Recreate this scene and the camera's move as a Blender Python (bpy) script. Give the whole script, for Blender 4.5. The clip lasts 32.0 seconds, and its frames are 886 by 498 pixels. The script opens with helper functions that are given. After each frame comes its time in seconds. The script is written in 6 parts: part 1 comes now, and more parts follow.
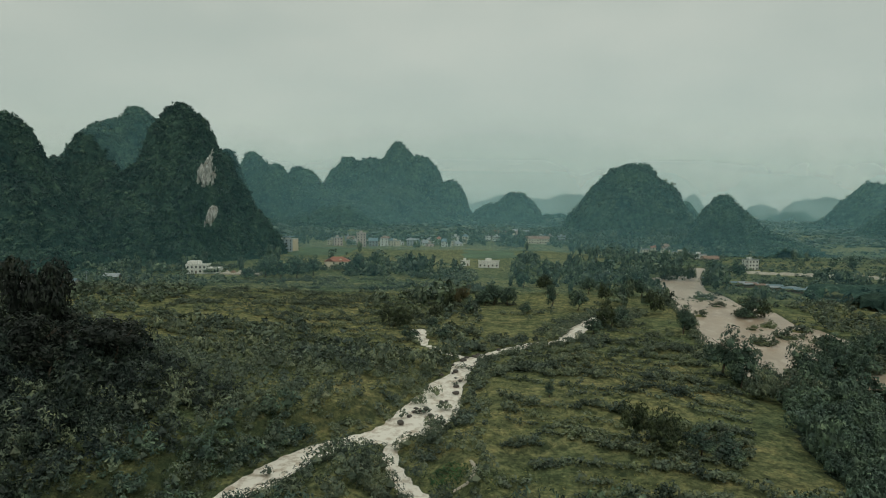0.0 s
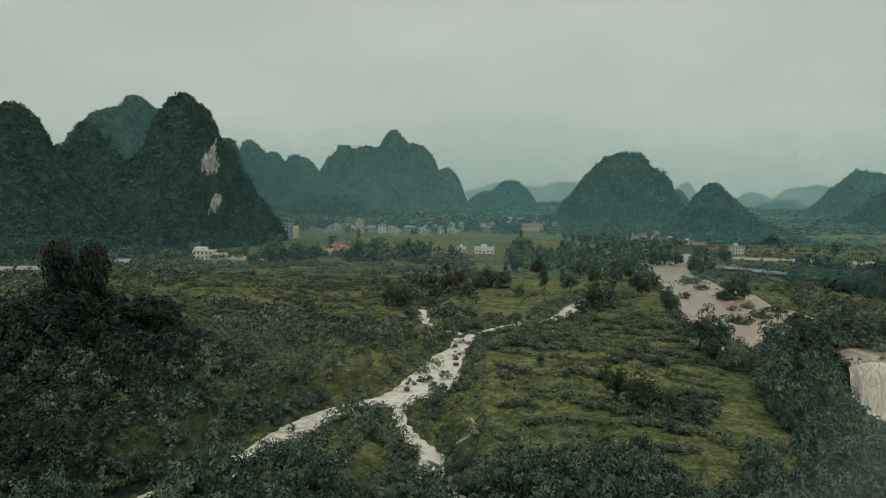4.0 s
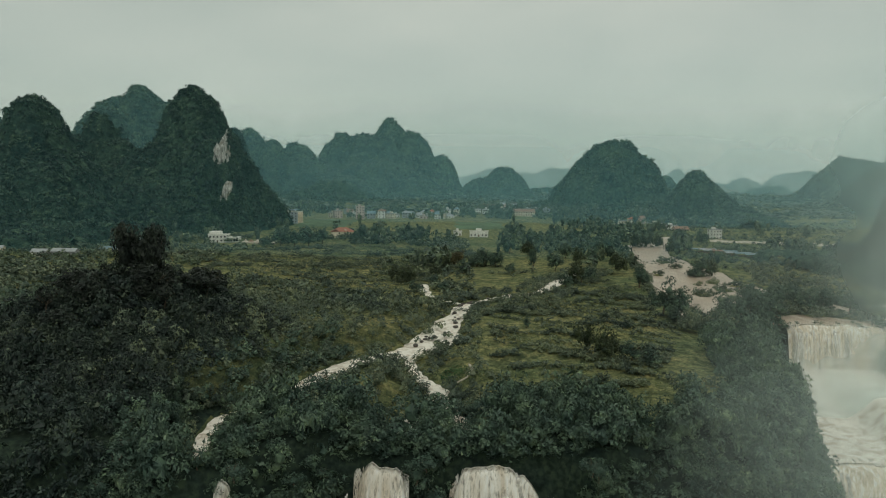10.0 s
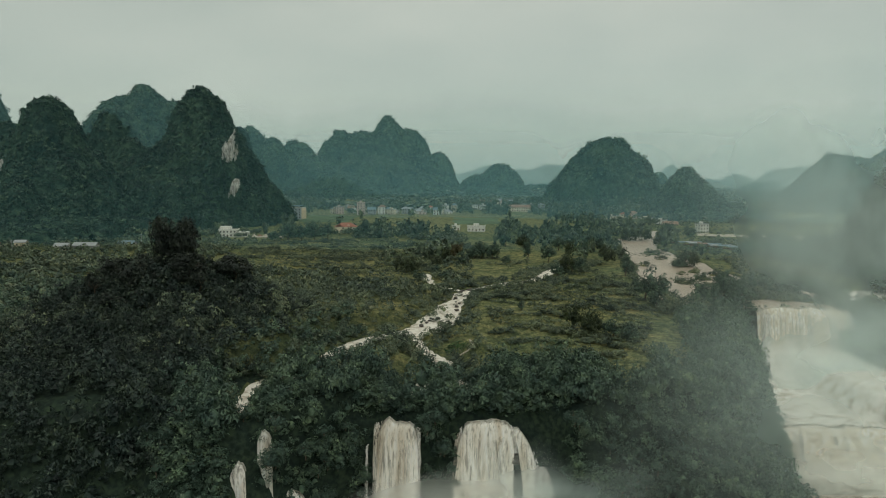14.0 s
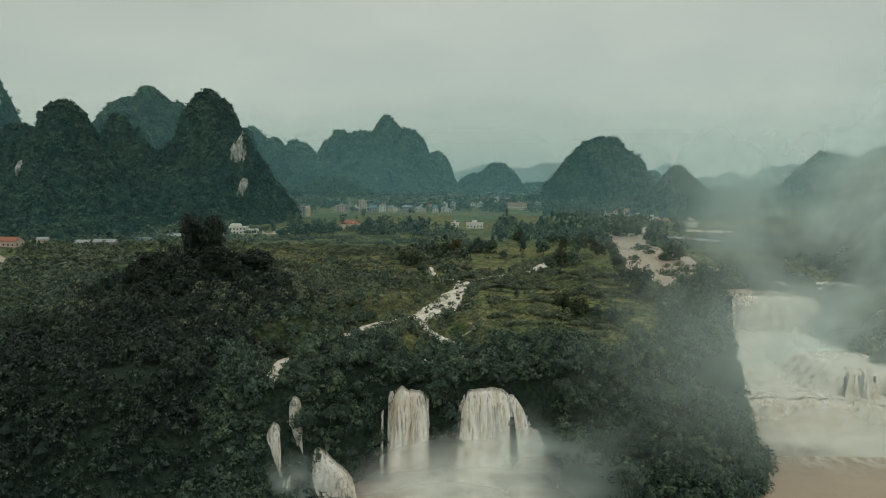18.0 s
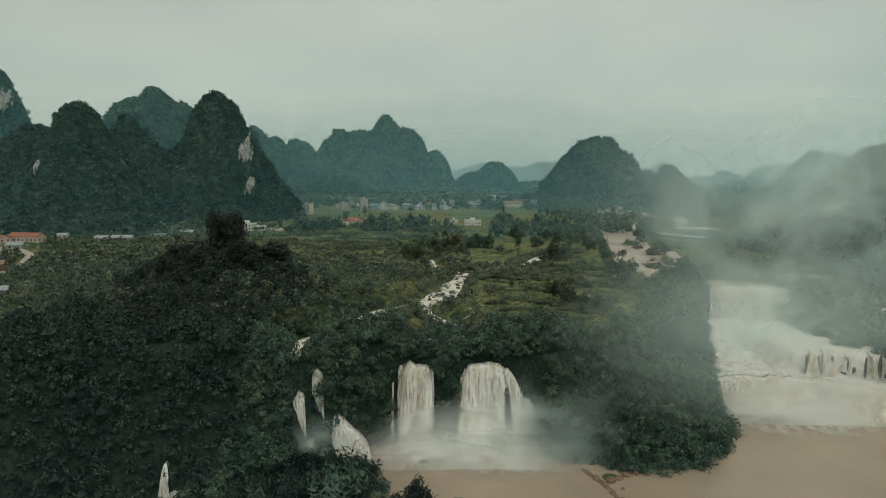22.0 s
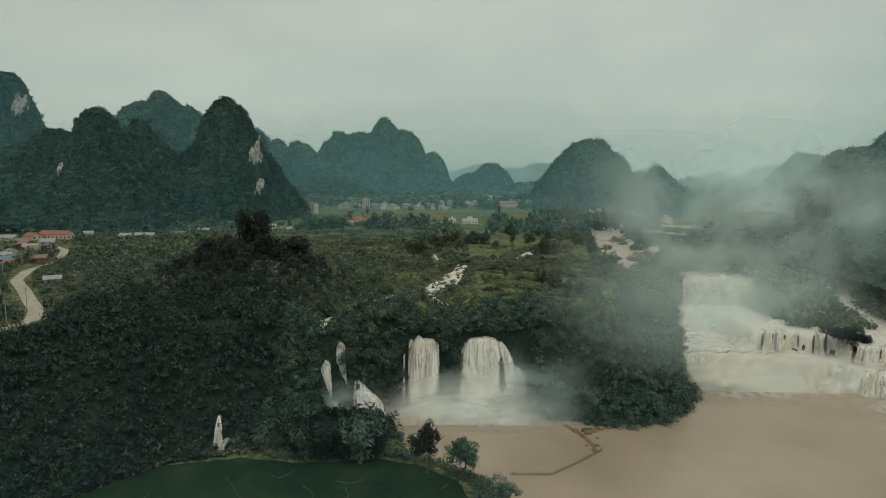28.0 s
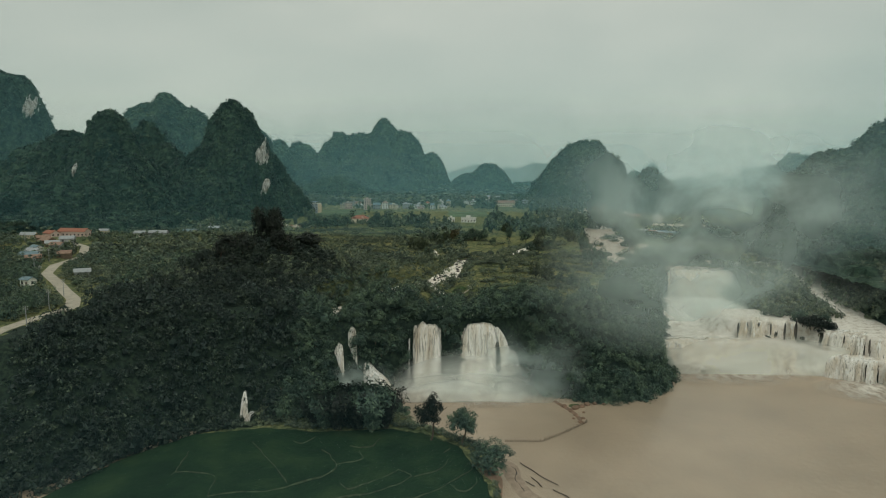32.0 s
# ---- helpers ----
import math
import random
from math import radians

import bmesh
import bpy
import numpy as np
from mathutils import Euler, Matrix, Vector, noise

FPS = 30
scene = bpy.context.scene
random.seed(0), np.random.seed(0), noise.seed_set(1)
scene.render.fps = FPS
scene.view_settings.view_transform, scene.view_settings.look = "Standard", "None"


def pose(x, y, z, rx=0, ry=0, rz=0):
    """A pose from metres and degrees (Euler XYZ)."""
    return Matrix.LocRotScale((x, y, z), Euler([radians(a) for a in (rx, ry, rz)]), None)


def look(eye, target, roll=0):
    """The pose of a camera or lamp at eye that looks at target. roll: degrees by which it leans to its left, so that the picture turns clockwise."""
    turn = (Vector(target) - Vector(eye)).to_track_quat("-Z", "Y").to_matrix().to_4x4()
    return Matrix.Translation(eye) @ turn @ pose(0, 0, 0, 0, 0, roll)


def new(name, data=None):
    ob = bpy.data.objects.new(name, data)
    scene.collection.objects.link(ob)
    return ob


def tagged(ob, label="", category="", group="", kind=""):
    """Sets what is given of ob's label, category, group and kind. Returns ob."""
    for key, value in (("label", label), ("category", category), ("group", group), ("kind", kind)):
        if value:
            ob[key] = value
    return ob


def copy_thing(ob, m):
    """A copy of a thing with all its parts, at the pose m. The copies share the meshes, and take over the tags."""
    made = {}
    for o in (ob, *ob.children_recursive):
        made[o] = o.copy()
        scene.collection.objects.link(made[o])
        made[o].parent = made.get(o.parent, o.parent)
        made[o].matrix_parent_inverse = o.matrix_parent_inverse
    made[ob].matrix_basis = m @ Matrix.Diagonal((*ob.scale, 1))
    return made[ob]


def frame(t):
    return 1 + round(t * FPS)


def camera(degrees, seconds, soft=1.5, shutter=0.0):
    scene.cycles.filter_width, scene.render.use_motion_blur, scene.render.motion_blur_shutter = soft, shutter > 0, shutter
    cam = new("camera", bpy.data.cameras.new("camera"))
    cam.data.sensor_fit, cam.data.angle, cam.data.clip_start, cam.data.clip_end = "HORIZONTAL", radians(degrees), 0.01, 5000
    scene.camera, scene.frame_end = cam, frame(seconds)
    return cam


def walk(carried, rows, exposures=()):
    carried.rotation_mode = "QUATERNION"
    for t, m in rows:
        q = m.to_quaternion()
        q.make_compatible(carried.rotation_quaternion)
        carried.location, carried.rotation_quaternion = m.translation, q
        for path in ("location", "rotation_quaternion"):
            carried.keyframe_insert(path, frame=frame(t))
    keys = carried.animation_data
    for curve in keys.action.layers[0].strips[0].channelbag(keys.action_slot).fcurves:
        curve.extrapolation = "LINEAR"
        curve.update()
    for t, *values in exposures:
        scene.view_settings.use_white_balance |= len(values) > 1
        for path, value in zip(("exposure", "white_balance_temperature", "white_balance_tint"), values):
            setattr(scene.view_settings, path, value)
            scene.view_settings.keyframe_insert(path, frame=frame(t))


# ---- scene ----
# Camera: a drone that backs away from the falls. Rows: seconds, place, yaw, pitch, roll in degrees.
PATH = [
    (0, 13.02, 223.82, 96.09, 2.176, -4.061, 0.592),
    (1, 12.67, 220.63, 96.08, 2.018, -4.357, 0.605),
    (2, 12.31, 216.40, 96.12, 1.884, -4.628, 0.606),
    (3, 11.96, 210.45, 96.24, 1.789, -4.860, 0.590),
    (4, 11.62, 203.57, 96.38, 1.713, -5.070, 0.579),
    (5, 11.34, 196.71, 96.50, 1.631, -5.282, 0.592),
    (6, 11.09, 189.93, 96.67, 1.548, -5.500, 0.608),
    (7, 10.85, 183.10, 96.99, 1.469, -5.724, 0.603),
    (8, 10.61, 176.13, 97.40, 1.391, -5.935, 0.581),
    (9, 10.33, 168.92, 97.77, 1.307, -6.112, 0.553),
    (10, 9.99, 161.44, 98.04, 1.215, -6.242, 0.528),
    (11, 9.58, 153.87, 98.22, 1.122, -6.335, 0.504),
    (12, 9.12, 146.42, 98.36, 1.037, -6.405, 0.477),
    (13, 8.62, 139.23, 98.50, 0.968, -6.466, 0.442),
    (14, 8.09, 132.22, 98.66, 0.911, -6.521, 0.401),
    (15, 7.57, 125.18, 98.89, 0.860, -6.569, 0.355),
    (16, 7.07, 118.00, 99.18, 0.809, -6.610, 0.308),
    (17, 6.61, 110.65, 99.50, 0.757, -6.643, 0.270),
    (18, 6.19, 103.15, 99.78, 0.702, -6.667, 0.255),
    (19, 5.81, 95.53, 99.99, 0.643, -6.685, 0.270),
    (20, 5.41, 87.91, 100.18, 0.582, -6.704, 0.296),
    (21, 4.93, 80.39, 100.39, 0.521, -6.737, 0.312),
    (22, 4.34, 73.05, 100.67, 0.461, -6.790, 0.301),
    (23, 3.71, 65.85, 100.99, 0.404, -6.841, 0.274),
    (24, 3.14, 58.69, 101.28, 0.349, -6.866, 0.251),
    (25, 2.71, 51.50, 101.51, 0.298, -6.845, 0.246),
    (26, 2.36, 44.22, 101.67, 0.248, -6.797, 0.253),
    (27, 2.00, 36.84, 101.75, 0.199, -6.748, 0.262),
    (28, 1.57, 29.35, 101.79, 0.150, -6.718, 0.267),
    (29, 1.12, 21.84, 101.83, 0.104, -6.706, 0.269),
    (30, 0.70, 14.45, 101.95, 0.061, -6.705, 0.273),
    (31, 0.34, 7.19, 102.16, 0.024, -6.708, 0.281),
    (32, 0.01, 0.00, 102.41, -0.012, -6.715, 0.291),
]


def flight(x, y, z, yaw, pitch, roll):
    a, b = radians(yaw), radians(pitch)
    ahead = Vector((-math.sin(a) * math.cos(b), math.cos(a) * math.cos(b), math.sin(b)))
    return look((x, y, z), Vector((x, y, z)) + ahead, roll)


cam = camera(66, 32.0, 1.1)
walk(cam, [(t, flight(*p)) for t, *p in PATH])

# World: an overcast sky, grey cloud over a weak clear-sky glow, and a broad soft sun.
world = bpy.data.worlds.new("overcast")
scene.world = world
world.use_nodes = True
wt = world.node_tree
wt.nodes.clear()
w_out = wt.nodes.new("ShaderNodeOutputWorld")
w_sky = wt.nodes.new("ShaderNodeTexSky")
w_sky.sky_type = "NISHITA"
w_sky.sun_disc = False
w_sky.sun_elevation, w_sky.sun_rotation = radians(52), radians(200)
w_bg = wt.nodes.new("ShaderNodeBackground")
w_bg.inputs["Strength"].default_value = 0.012
wt.links.new(w_sky.outputs[0], w_bg.inputs["Color"])
w_tc = wt.nodes.new("ShaderNodeTexCoord")
w_map = wt.nodes.new("ShaderNodeMapping")
w_map.inputs["Scale"].default_value = (1.0, 1.0, 3.2)
wt.links.new(w_tc.outputs["Generated"], w_map.inputs["Vector"])
w_noise = wt.nodes.new("ShaderNodeTexNoise")
w_noise.inputs["Scale"].default_value = 2.3
w_noise.inputs["Detail"].default_value = 6
w_noise.inputs["Roughness"].default_value = 0.55
wt.links.new(w_map.outputs[0], w_noise.inputs["Vector"])
w_ramp = wt.nodes.new("ShaderNodeValToRGB")
w_ramp.color_ramp.elements[0].position, w_ramp.color_ramp.elements[1].position = 0.3, 0.72
w_ramp.color_ramp.elements[0].color = (0.393, 0.44, 0.374, 1)
w_ramp.color_ramp.elements[1].color = (0.518, 0.545, 0.462, 1)
wt.links.new(w_noise.outputs["Fac"], w_ramp.inputs["Fac"])
w_cloud = wt.nodes.new("ShaderNodeBackground")
w_cloud.inputs["Strength"].default_value = 0.98
wt.links.new(w_ramp.outputs[0], w_cloud.inputs["Color"])
w_add = wt.nodes.new("ShaderNodeAddShader")
wt.links.new(w_bg.outputs[0], w_add.inputs[0])
wt.links.new(w_cloud.outputs[0], w_add.inputs[1])
wt.links.new(w_add.outputs[0], w_out.inputs["Surface"])
sun = new("sun", bpy.data.lights.new("sun", "SUN"))
sun.data.energy, sun.data.angle, sun.data.color = 0.6, radians(25), (1.0, 0.95, 0.87)
sun.matrix_world = look((150, -350, 600), (0, 0, 0))
scene.view_settings.exposure = 0.0


# ---------------------------------------------------------------- numbers
def hashed(ix, iy, s):
    h = (ix.astype(np.int64) * 374761393 + iy.astype(np.int64) * 668265263 + s * 974634541) & 0xFFFFFFFF
    h = ((h ^ (h >> 13)) * 1274126177) & 0xFFFFFFFF
    return ((h ^ (h >> 16)) & 0xFFFF) / 65535.0


def vnoise(x, y, s=0):
    x, y = np.asarray(x, float), np.asarray(y, float)
    ix, iy = np.floor(x), np.floor(y)
    u, v = x - ix, y - iy
    u, v = u * u * (3 - 2 * u), v * v * (3 - 2 * v)
    a, b = hashed(ix, iy, s), hashed(ix + 1, iy, s)
    c, d = hashed(ix, iy + 1, s), hashed(ix + 1, iy + 1, s)
    return (a * (1 - u) + b * u) * (1 - v) + (c * (1 - u) + d * u) * v


def fbm(x, y, s=0, octaves=4):
    """Noise from about -1 to 1."""
    total, amp = 0.0, 0.5
    for k in range(octaves):
        total = total + amp * (vnoise(x * 2**k + 17.3 * k, y * 2**k - 9.1 * k, s + k) * 2 - 1)
        amp *= 0.5
    return total


def lumps(x, y, size, s=0):
    """Round crowns packed side by side: 1 at a crown's top, 0 in the gaps."""
    gx, gy = np.asarray(x, float) / size, np.asarray(y, float) / size
    ix, iy = np.floor(gx), np.floor(gy)
    best = np.full(gx.shape, 9.0)
    for dx in (-1, 0, 1):
        for dy in (-1, 0, 1):
            px = ix + dx + 0.15 + 0.7 * hashed(ix + dx, iy + dy, s)
            py = iy + dy + 0.15 + 0.7 * hashed(ix + dx, iy + dy, s + 5)
            best = np.minimum(best, (gx - px) ** 2 + (gy - py) ** 2)
    return np.sqrt(np.clip(1 - best * 1.3, 0, 1))


def ease(v):
    v = np.clip(v, 0, 1)
    return v * v * (3 - 2 * v)


def along(points, x, y):
    """Distance to a polyline, and the further columns of its rows at the nearest place on it."""
    pts = np.array(points, float)
    best = np.full(np.shape(x), 1e9)
    vals = [np.zeros(np.shape(x)) for _ in range(pts.shape[1] - 2)]
    for a, b in zip(pts[:-1], pts[1:]):
        dx, dy = b[:2] - a[:2]
        f = np.clip(((x - a[0]) * dx + (y - a[1]) * dy) / (dx * dx + dy * dy), 0, 1)
        dist = np.hypot(x - a[0] - f * dx, y - a[1] - f * dy)
        near = dist < best
        best = np.where(near, dist, best)
        vals = [np.where(near, a[2 + k] + f * (b[2 + k] - a[2 + k]), v) for k, v in enumerate(vals)]
    return (best, *vals)


def inside(poly, x, y):
    hit = np.zeros(np.shape(x), bool)
    pts = [p[:2] for p in poly]
    for (x0, y0), (x1, y1) in zip(pts, pts[1:] + pts[:1]):
        if y0 != y1:
            hit ^= ((y0 > y) != (y1 > y)) & (x < (x1 - x0) * (y - y0) / (y1 - y0) + x0)
    return hit


def signed(poly, x, y):
    """Distance to a polygon's outline, positive inside."""
    dist = along(list(poly) + [poly[0]], x, y)[0]
    return np.where(inside(poly, x, y), dist, -dist)


# ---------------------------------------------------------------- plan
POOL_Z, RIVER_Z, ROAD_Z = 0.0, 36.8, 39.0
# Foot of the escarpment, x, y and the slope's width; the low ground lies on the camera's side.
FOOT = [(-600, 40, 80), (-260, 130, 80), (-150, 185, 70), (-122, 208, 60), (-97, 252, 48), (-70, 262, 42), (-50, 272, 34),
        (-36, 294, 18), (-22, 312, 5), (-17, 314, 3.5), (33, 314, 3.5), (40, 304, 8), (55, 297, 26), (72, 290, 36), (91, 294, 36), (113, 323, 22),
        (118, 347, 14), (126, 387, 10), (138, 430, 8), (146, 445, 4), (188, 445, 4), (200, 472, 15), (226, 505, 20), (300, 530, 20),
        (268, 470, 20), (243, 400, 16), (234, 350, 16), (242, 300, 25), (252, 200, 60), (300, 60, 70), (500, -200, 80)]
LOW = [p[:2] for p in FOOT] + [(900, -1500), (-900, -1500)]
PADDY = [(-125, 196), (-114, 226), (-96, 250), (-69, 257), (-48, 253), (-20, 257), (-6, 252), (7, 240), (15, 214), (17, 190), (10, 120), (-10, 20), (-160, 20), (-150, 140)]
# Firm low ground west of the pool, the paddies' shelf included.
SHELF = PADDY[:3] + [(-72, 268), (-50, 282), (-36, 297), (-27, 300), (-22, 290), (-17, 276), (-10, 264), (0, 256), (11, 246), (19, 233), (20, 215), (18, 190)] + PADDY[10:]
LIP_HIGH = [(112, 381), (150, 379), (164, 370), (195, 363), (198, 345), (217, 327), (250, 309)]
LIP_LOW = [(112, 364), (162, 364), (186, 346), (198, 331), (217, 316), (250, 298)]
RIVER = [(221, 856), (205, 830), (176, 782), (150, 753), (143, 692), (138, 654), (124, 586), (123, 560), (111, 513), (113, 490), (110, 456), (118, 449), (146, 443), (190, 443), (197, 470), (192, 500),
         (178, 527), (178, 547), (173, 562), (180, 600), (171, 620), (176, 658), (174, 695), (193, 758), (214, 800), (228, 850)]
# Streams: x, y, level, half width.
BROOK = [(88, 570, 40.6, 2), (72, 545, 40.3, 2.2), (63, 526, 40.2, 2.4), (52, 498, 40.1, 2.2), (45, 492, 40, 2.0), (39, 491, 40, 2.2), (26, 477, 39.9, 2.4), (17, 466, 39.7, 3.0), (12, 458, 39.4, 4.0), (10.5, 445, 39, 2.8), (6.5, 435, 38, 5.6), (4.5, 424, 37.2, 6.6),
         (2, 412, 36.3, 8.2), (-2, 402, 35.7, 7.6), (-9, 395, 35.2, 5), (-16, 392.5, 34.9, 3.4), (-24, 385, 34.7, 3.8), (-30, 374, 34.4, 4.4), (-36, 358, 34, 4.2), (-42, 343, 33.4, 3.2), (-53, 337, 32.4, 2.2), (-54, 326, 31.2, 1.6), (-50, 314, 29.5, 1.2)]
BRANCH = [(-5, 396, 35.2, 3), (-5.5, 387, 34.9, 1.5), (-4.2, 377, 34.8, 1.7), (-1, 368, 34.6, 2.3), (4.5, 359, 34.3, 2.0), (6, 350, 33.6, 1.6), (11, 338, 32.2, 2.4), (15, 326, 30.4, 2.0)]
BRANCH_WEST = [(5, 352, 33.6, 3), (-3, 336, 32, 2), (-7, 326, 30.4, 1.6)]
INLET = [(-8.5, 516, 40.3, 1.0), (-8, 512, 40.3, 1.7), (-6, 500, 40.2, 1.5), (-3.5, 485, 40, 1.2), (4, 474, 39.8, 1.0), (12, 466, 39.6, 2.0)]
ROAD = [(-168, 240), (-172, 258), (-171, 280), (-168, 304), (-178, 324), (-196, 348), (-213, 372), (-236, 402), (-251, 437), (-256, 480), (-285, 540), (-330, 590)]
DIRT_ROAD = [(252, 818), (300, 800), (350, 785), (520, 750), (900, 690)]
# Wooded islets in the river: x, y, radius.
ISLETS = [(132, 458, 10), (144, 468, 12), (158, 474, 13), (172, 470, 12), (184, 462, 9), (168, 490, 11), (182, 484, 9), (152, 490, 6), (160, 586, 8), (158, 649, 7), (156, 617, 4.5), (135, 584, 5), (158, 555, 4.5), (147, 547, 3), (168, 545, 6),
          (138, 514, 6), (128, 520, 3), (155, 529, 7), (166, 517, 6), (150, 502, 4), (173, 666, 4)]
FIELD_WEST = [(-150, 470), (-60, 470), (-8, 440), (4, 520), (16, 580), (70, 600), (20, 690), (-70, 715), (-150, 690)]
FIELD_EAST = [(16, 350), (40, 338), (66, 352), (84, 385), (102, 430), (106, 520), (88, 560), (62, 500), (30, 472), (18, 440), (20, 400)]


def steps_at(lip, x):
    pts = np.array(lip, float)
    return np.interp(x, pts[:, 0], pts[:, 1])


def ledges(x, y):
    """Rise of the ledges below the great fall: sharp steps in the east, rapids in the west."""
    wave = 3.0 * fbm(np.asarray(x) / 8, np.asarray(x) * 0 + 3.3, 44, 3)
    high = ease((y - steps_at(LIP_HIGH, x) - wave) / 2.2)
    slope = ease((y - 386 - 0.1 * (x - 120)) / 52)
    east = ease((x - 150) / 12)
    return 10.9 * ease((y - steps_at(LIP_LOW, x) - wave) / 2.2) + 9.4 * (high * east + slope * (1 - east)) + 13.0 * ease((x - 186) / 14) * ease((y - 374) / 110)


def terrace(x, y):
    """How far across its tread a place lies (the bank rises past 0.74), and how much the land is terraced."""
    line = (y + 0.22 * x + 30 * fbm(x / 60, y / 44, 21) + 9 * fbm(x / 17, y / 15, 22))
    firm = ease(signed(FIELD_EAST, x, y) / 8) + 0.8 * ease(signed(FIELD_WEST, x, y) / 12)
    line = line / 10.5
    return line - np.floor(line), np.clip(firm, 0, 1)


def ground_z(x, y):
    """Height of the bare ground."""
    x, y = np.asarray(x, float), np.asarray(y, float)
    dist, width = along(FOOT, x, y)
    inland = np.where(inside(LOW, x, y), -dist, dist)
    up = 40.0 - 4.0 * ease((x - 90) / 80) + 1.3 * fbm(x / 55, y / 55, 3) + 0.5 * fbm(x / 14, y / 14, 8)
    up = up - 4.2 * ease((90 - inland) / 70) * ease((x + 90) / 40) * ease((150 - x) / 20)
    up = up + 16 * np.exp(-(((x + 100) / 44) ** 2) - ((y - 394) / 36) ** 2)
    up = up + 2.5 * np.exp(-(((x + 60) / 34) ** 2) - ((y - 345) / 30) ** 2) * ease((inland - 10) / 30)
    up = up + 3.0 * ease((y - 700) / 500)
    up = up + 26 * ease((x - 290) / 110) * ease((560 - y) / 120) * ease((y - 120) / 200)
    # terraced fields: treads and short banks
    frac, firm = terrace(x, y)
    up = up + firm * (1.3 + 0.9 * fbm(x / 25, y / 18, 23)) * (ease((frac - 0.74) / 0.26) - frac)
    # low ground: pool bed, paddies, ledges of the great fall
    pad = signed(SHELF, x, y)
    low = -2.2 + 4.0 * ease((pad + 3) / 6) + 0.25 * fbm(x / 20, y / 20, 5)
    low = low + 2.4 * np.exp(-(((x - 58) / 10) ** 2) - ((y - 287) / 9) ** 2) + 1.2 * np.exp(-(((x + 24) / 8) ** 2) - ((y - 287) / 7) ** 2)
    low = low + ease((x - 110) / 8) * ledges(x, y)
    low = low + 13 * np.exp(-(((x - 205) / 17) ** 2) - ((y - 424) / 30) ** 2)
    rise = inland / width
    z = low + (up - low) * ease(rise) ** 0.8
    z = np.where(rise <= 0, low, z)
    # streams and the river
    shore = signed(RIVER, x, y)
    z = z + np.maximum(0, RIVER_Z + 0.8 - z) * ease((shore + 20) / 10) * (y > 449) * ease((inland - 3) / 8)
    z = z + (RIVER_Z - 1.6 - z) * ease((signed(RIVER, x, y) + 2.5) / 5) * (y > 441)
    for ix, iy, r in ISLETS:
        u = np.hypot(x - ix, y - iy) / r * (1 + 0.3 * fbm(x / 4, y / 4, 77))
        z = np.maximum(z, RIVER_Z + 1.1 - 2.2 * u * u - 4 * (u > 1.4))
    for line in (BROOK, BRANCH, BRANCH_WEST, INLET):
        d, level, half = along(line, x, y)
        near = ease((half + 13 - d) / 12)
        z = np.minimum(z, level + 0.5) * near + z * (1 - near)
        z = z + (level - 0.9 - z) * ease((half + 1 - d) / 2.4)
    d = along(ROAD, x, y)[0]
    z = z + (ROAD_Z - z) * ease((11 - d) / 6)
    d = along(DIRT_ROAD, x, y)[0]
    z = z + (36.5 - z) * ease((16 - d) / 9)
    return z


def wet(x, y, margin=0.0):
    """Where open water or a road runs."""
    out = signed(RIVER, x, y) > -margin
    for line in (BROOK, BRANCH, BRANCH_WEST, INLET):
        d, level, half = along(line, x, y)
        out |= d < half + margin
    out |= along(ROAD, x, y)[0] < 4 + margin
    out |= along(DIRT_ROAD, x, y)[0] < 6 + margin
    return out


def inland_of(x, y):
    d, w = along(FOOT, x, y)
    d = np.where(inside(LOW, x, y), -d, d)
    return d, w


def woods(x, y):
    """Where close wood stands: the western slope, the knoll, the brink above the falls and the cape."""
    d, w = inland_of(x, y)
    west = (x < -28) & (d > -3) & (y < 345 + 14 * fbm(x / 20, y / 20, 51)) & (x > -165 - 0.2 * (300 - y))
    knoll = np.hypot((x + 106) / 41, (y - 378) / 40) < 1 + 0.3 * fbm(x / 15, y / 15, 52)
    brink = (x >= -28) & (d > -2) & (d < np.maximum(w, 8) + 20 + 12 * fbm(x / 18, y / 18, 53)) & (y < 440)
    return west, knoll, brink


# ---------------------------------------------------------------- mesh helpers
def mesh_of(name, verts, faces, material=None, smooth=False):
    """A mesh from arrays; faces all have the same number of corners."""
    me = bpy.data.meshes.new(name)
    verts, faces = np.asarray(verts, np.float32), np.asarray(faces, np.int32)
    n = faces.shape[1]
    me.vertices.add(len(verts))
    me.vertices.foreach_set("co", verts.ravel())
    me.loops.add(faces.size)
    me.loops.foreach_set("vertex_index", faces.ravel())
    me.polygons.add(len(faces))
    me.polygons.foreach_set("loop_start", np.arange(0, faces.size, n, dtype=np.int32))
    me.polygons.foreach_set("use_smooth", np.full(len(faces), smooth, dtype=bool))
    me.update(calc_edges=True)
    if material:
        me.materials.append(material)
    return me


def grid_faces(rows, cols):
    i = np.arange(rows * cols).reshape(rows, cols)
    return np.stack([i[:-1, :-1].ravel(), i[:-1, 1:].ravel(), i[1:, 1:].ravel(), i[1:, :-1].ravel()], 1)


def part(name, bm, material, parent, label=""):
    me = bpy.data.meshes.new(name)
    bm.to_mesh(me)
    bm.free()
    me.materials.append(material)
    return put(name, me, parent, label)


def put(name, me, parent=None, label="", m=None):
    ob = new(name, me)
    ob.parent = parent
    if m is not None:
        ob.matrix_basis = m
    if label:
        tagged(ob, label)
    return ob


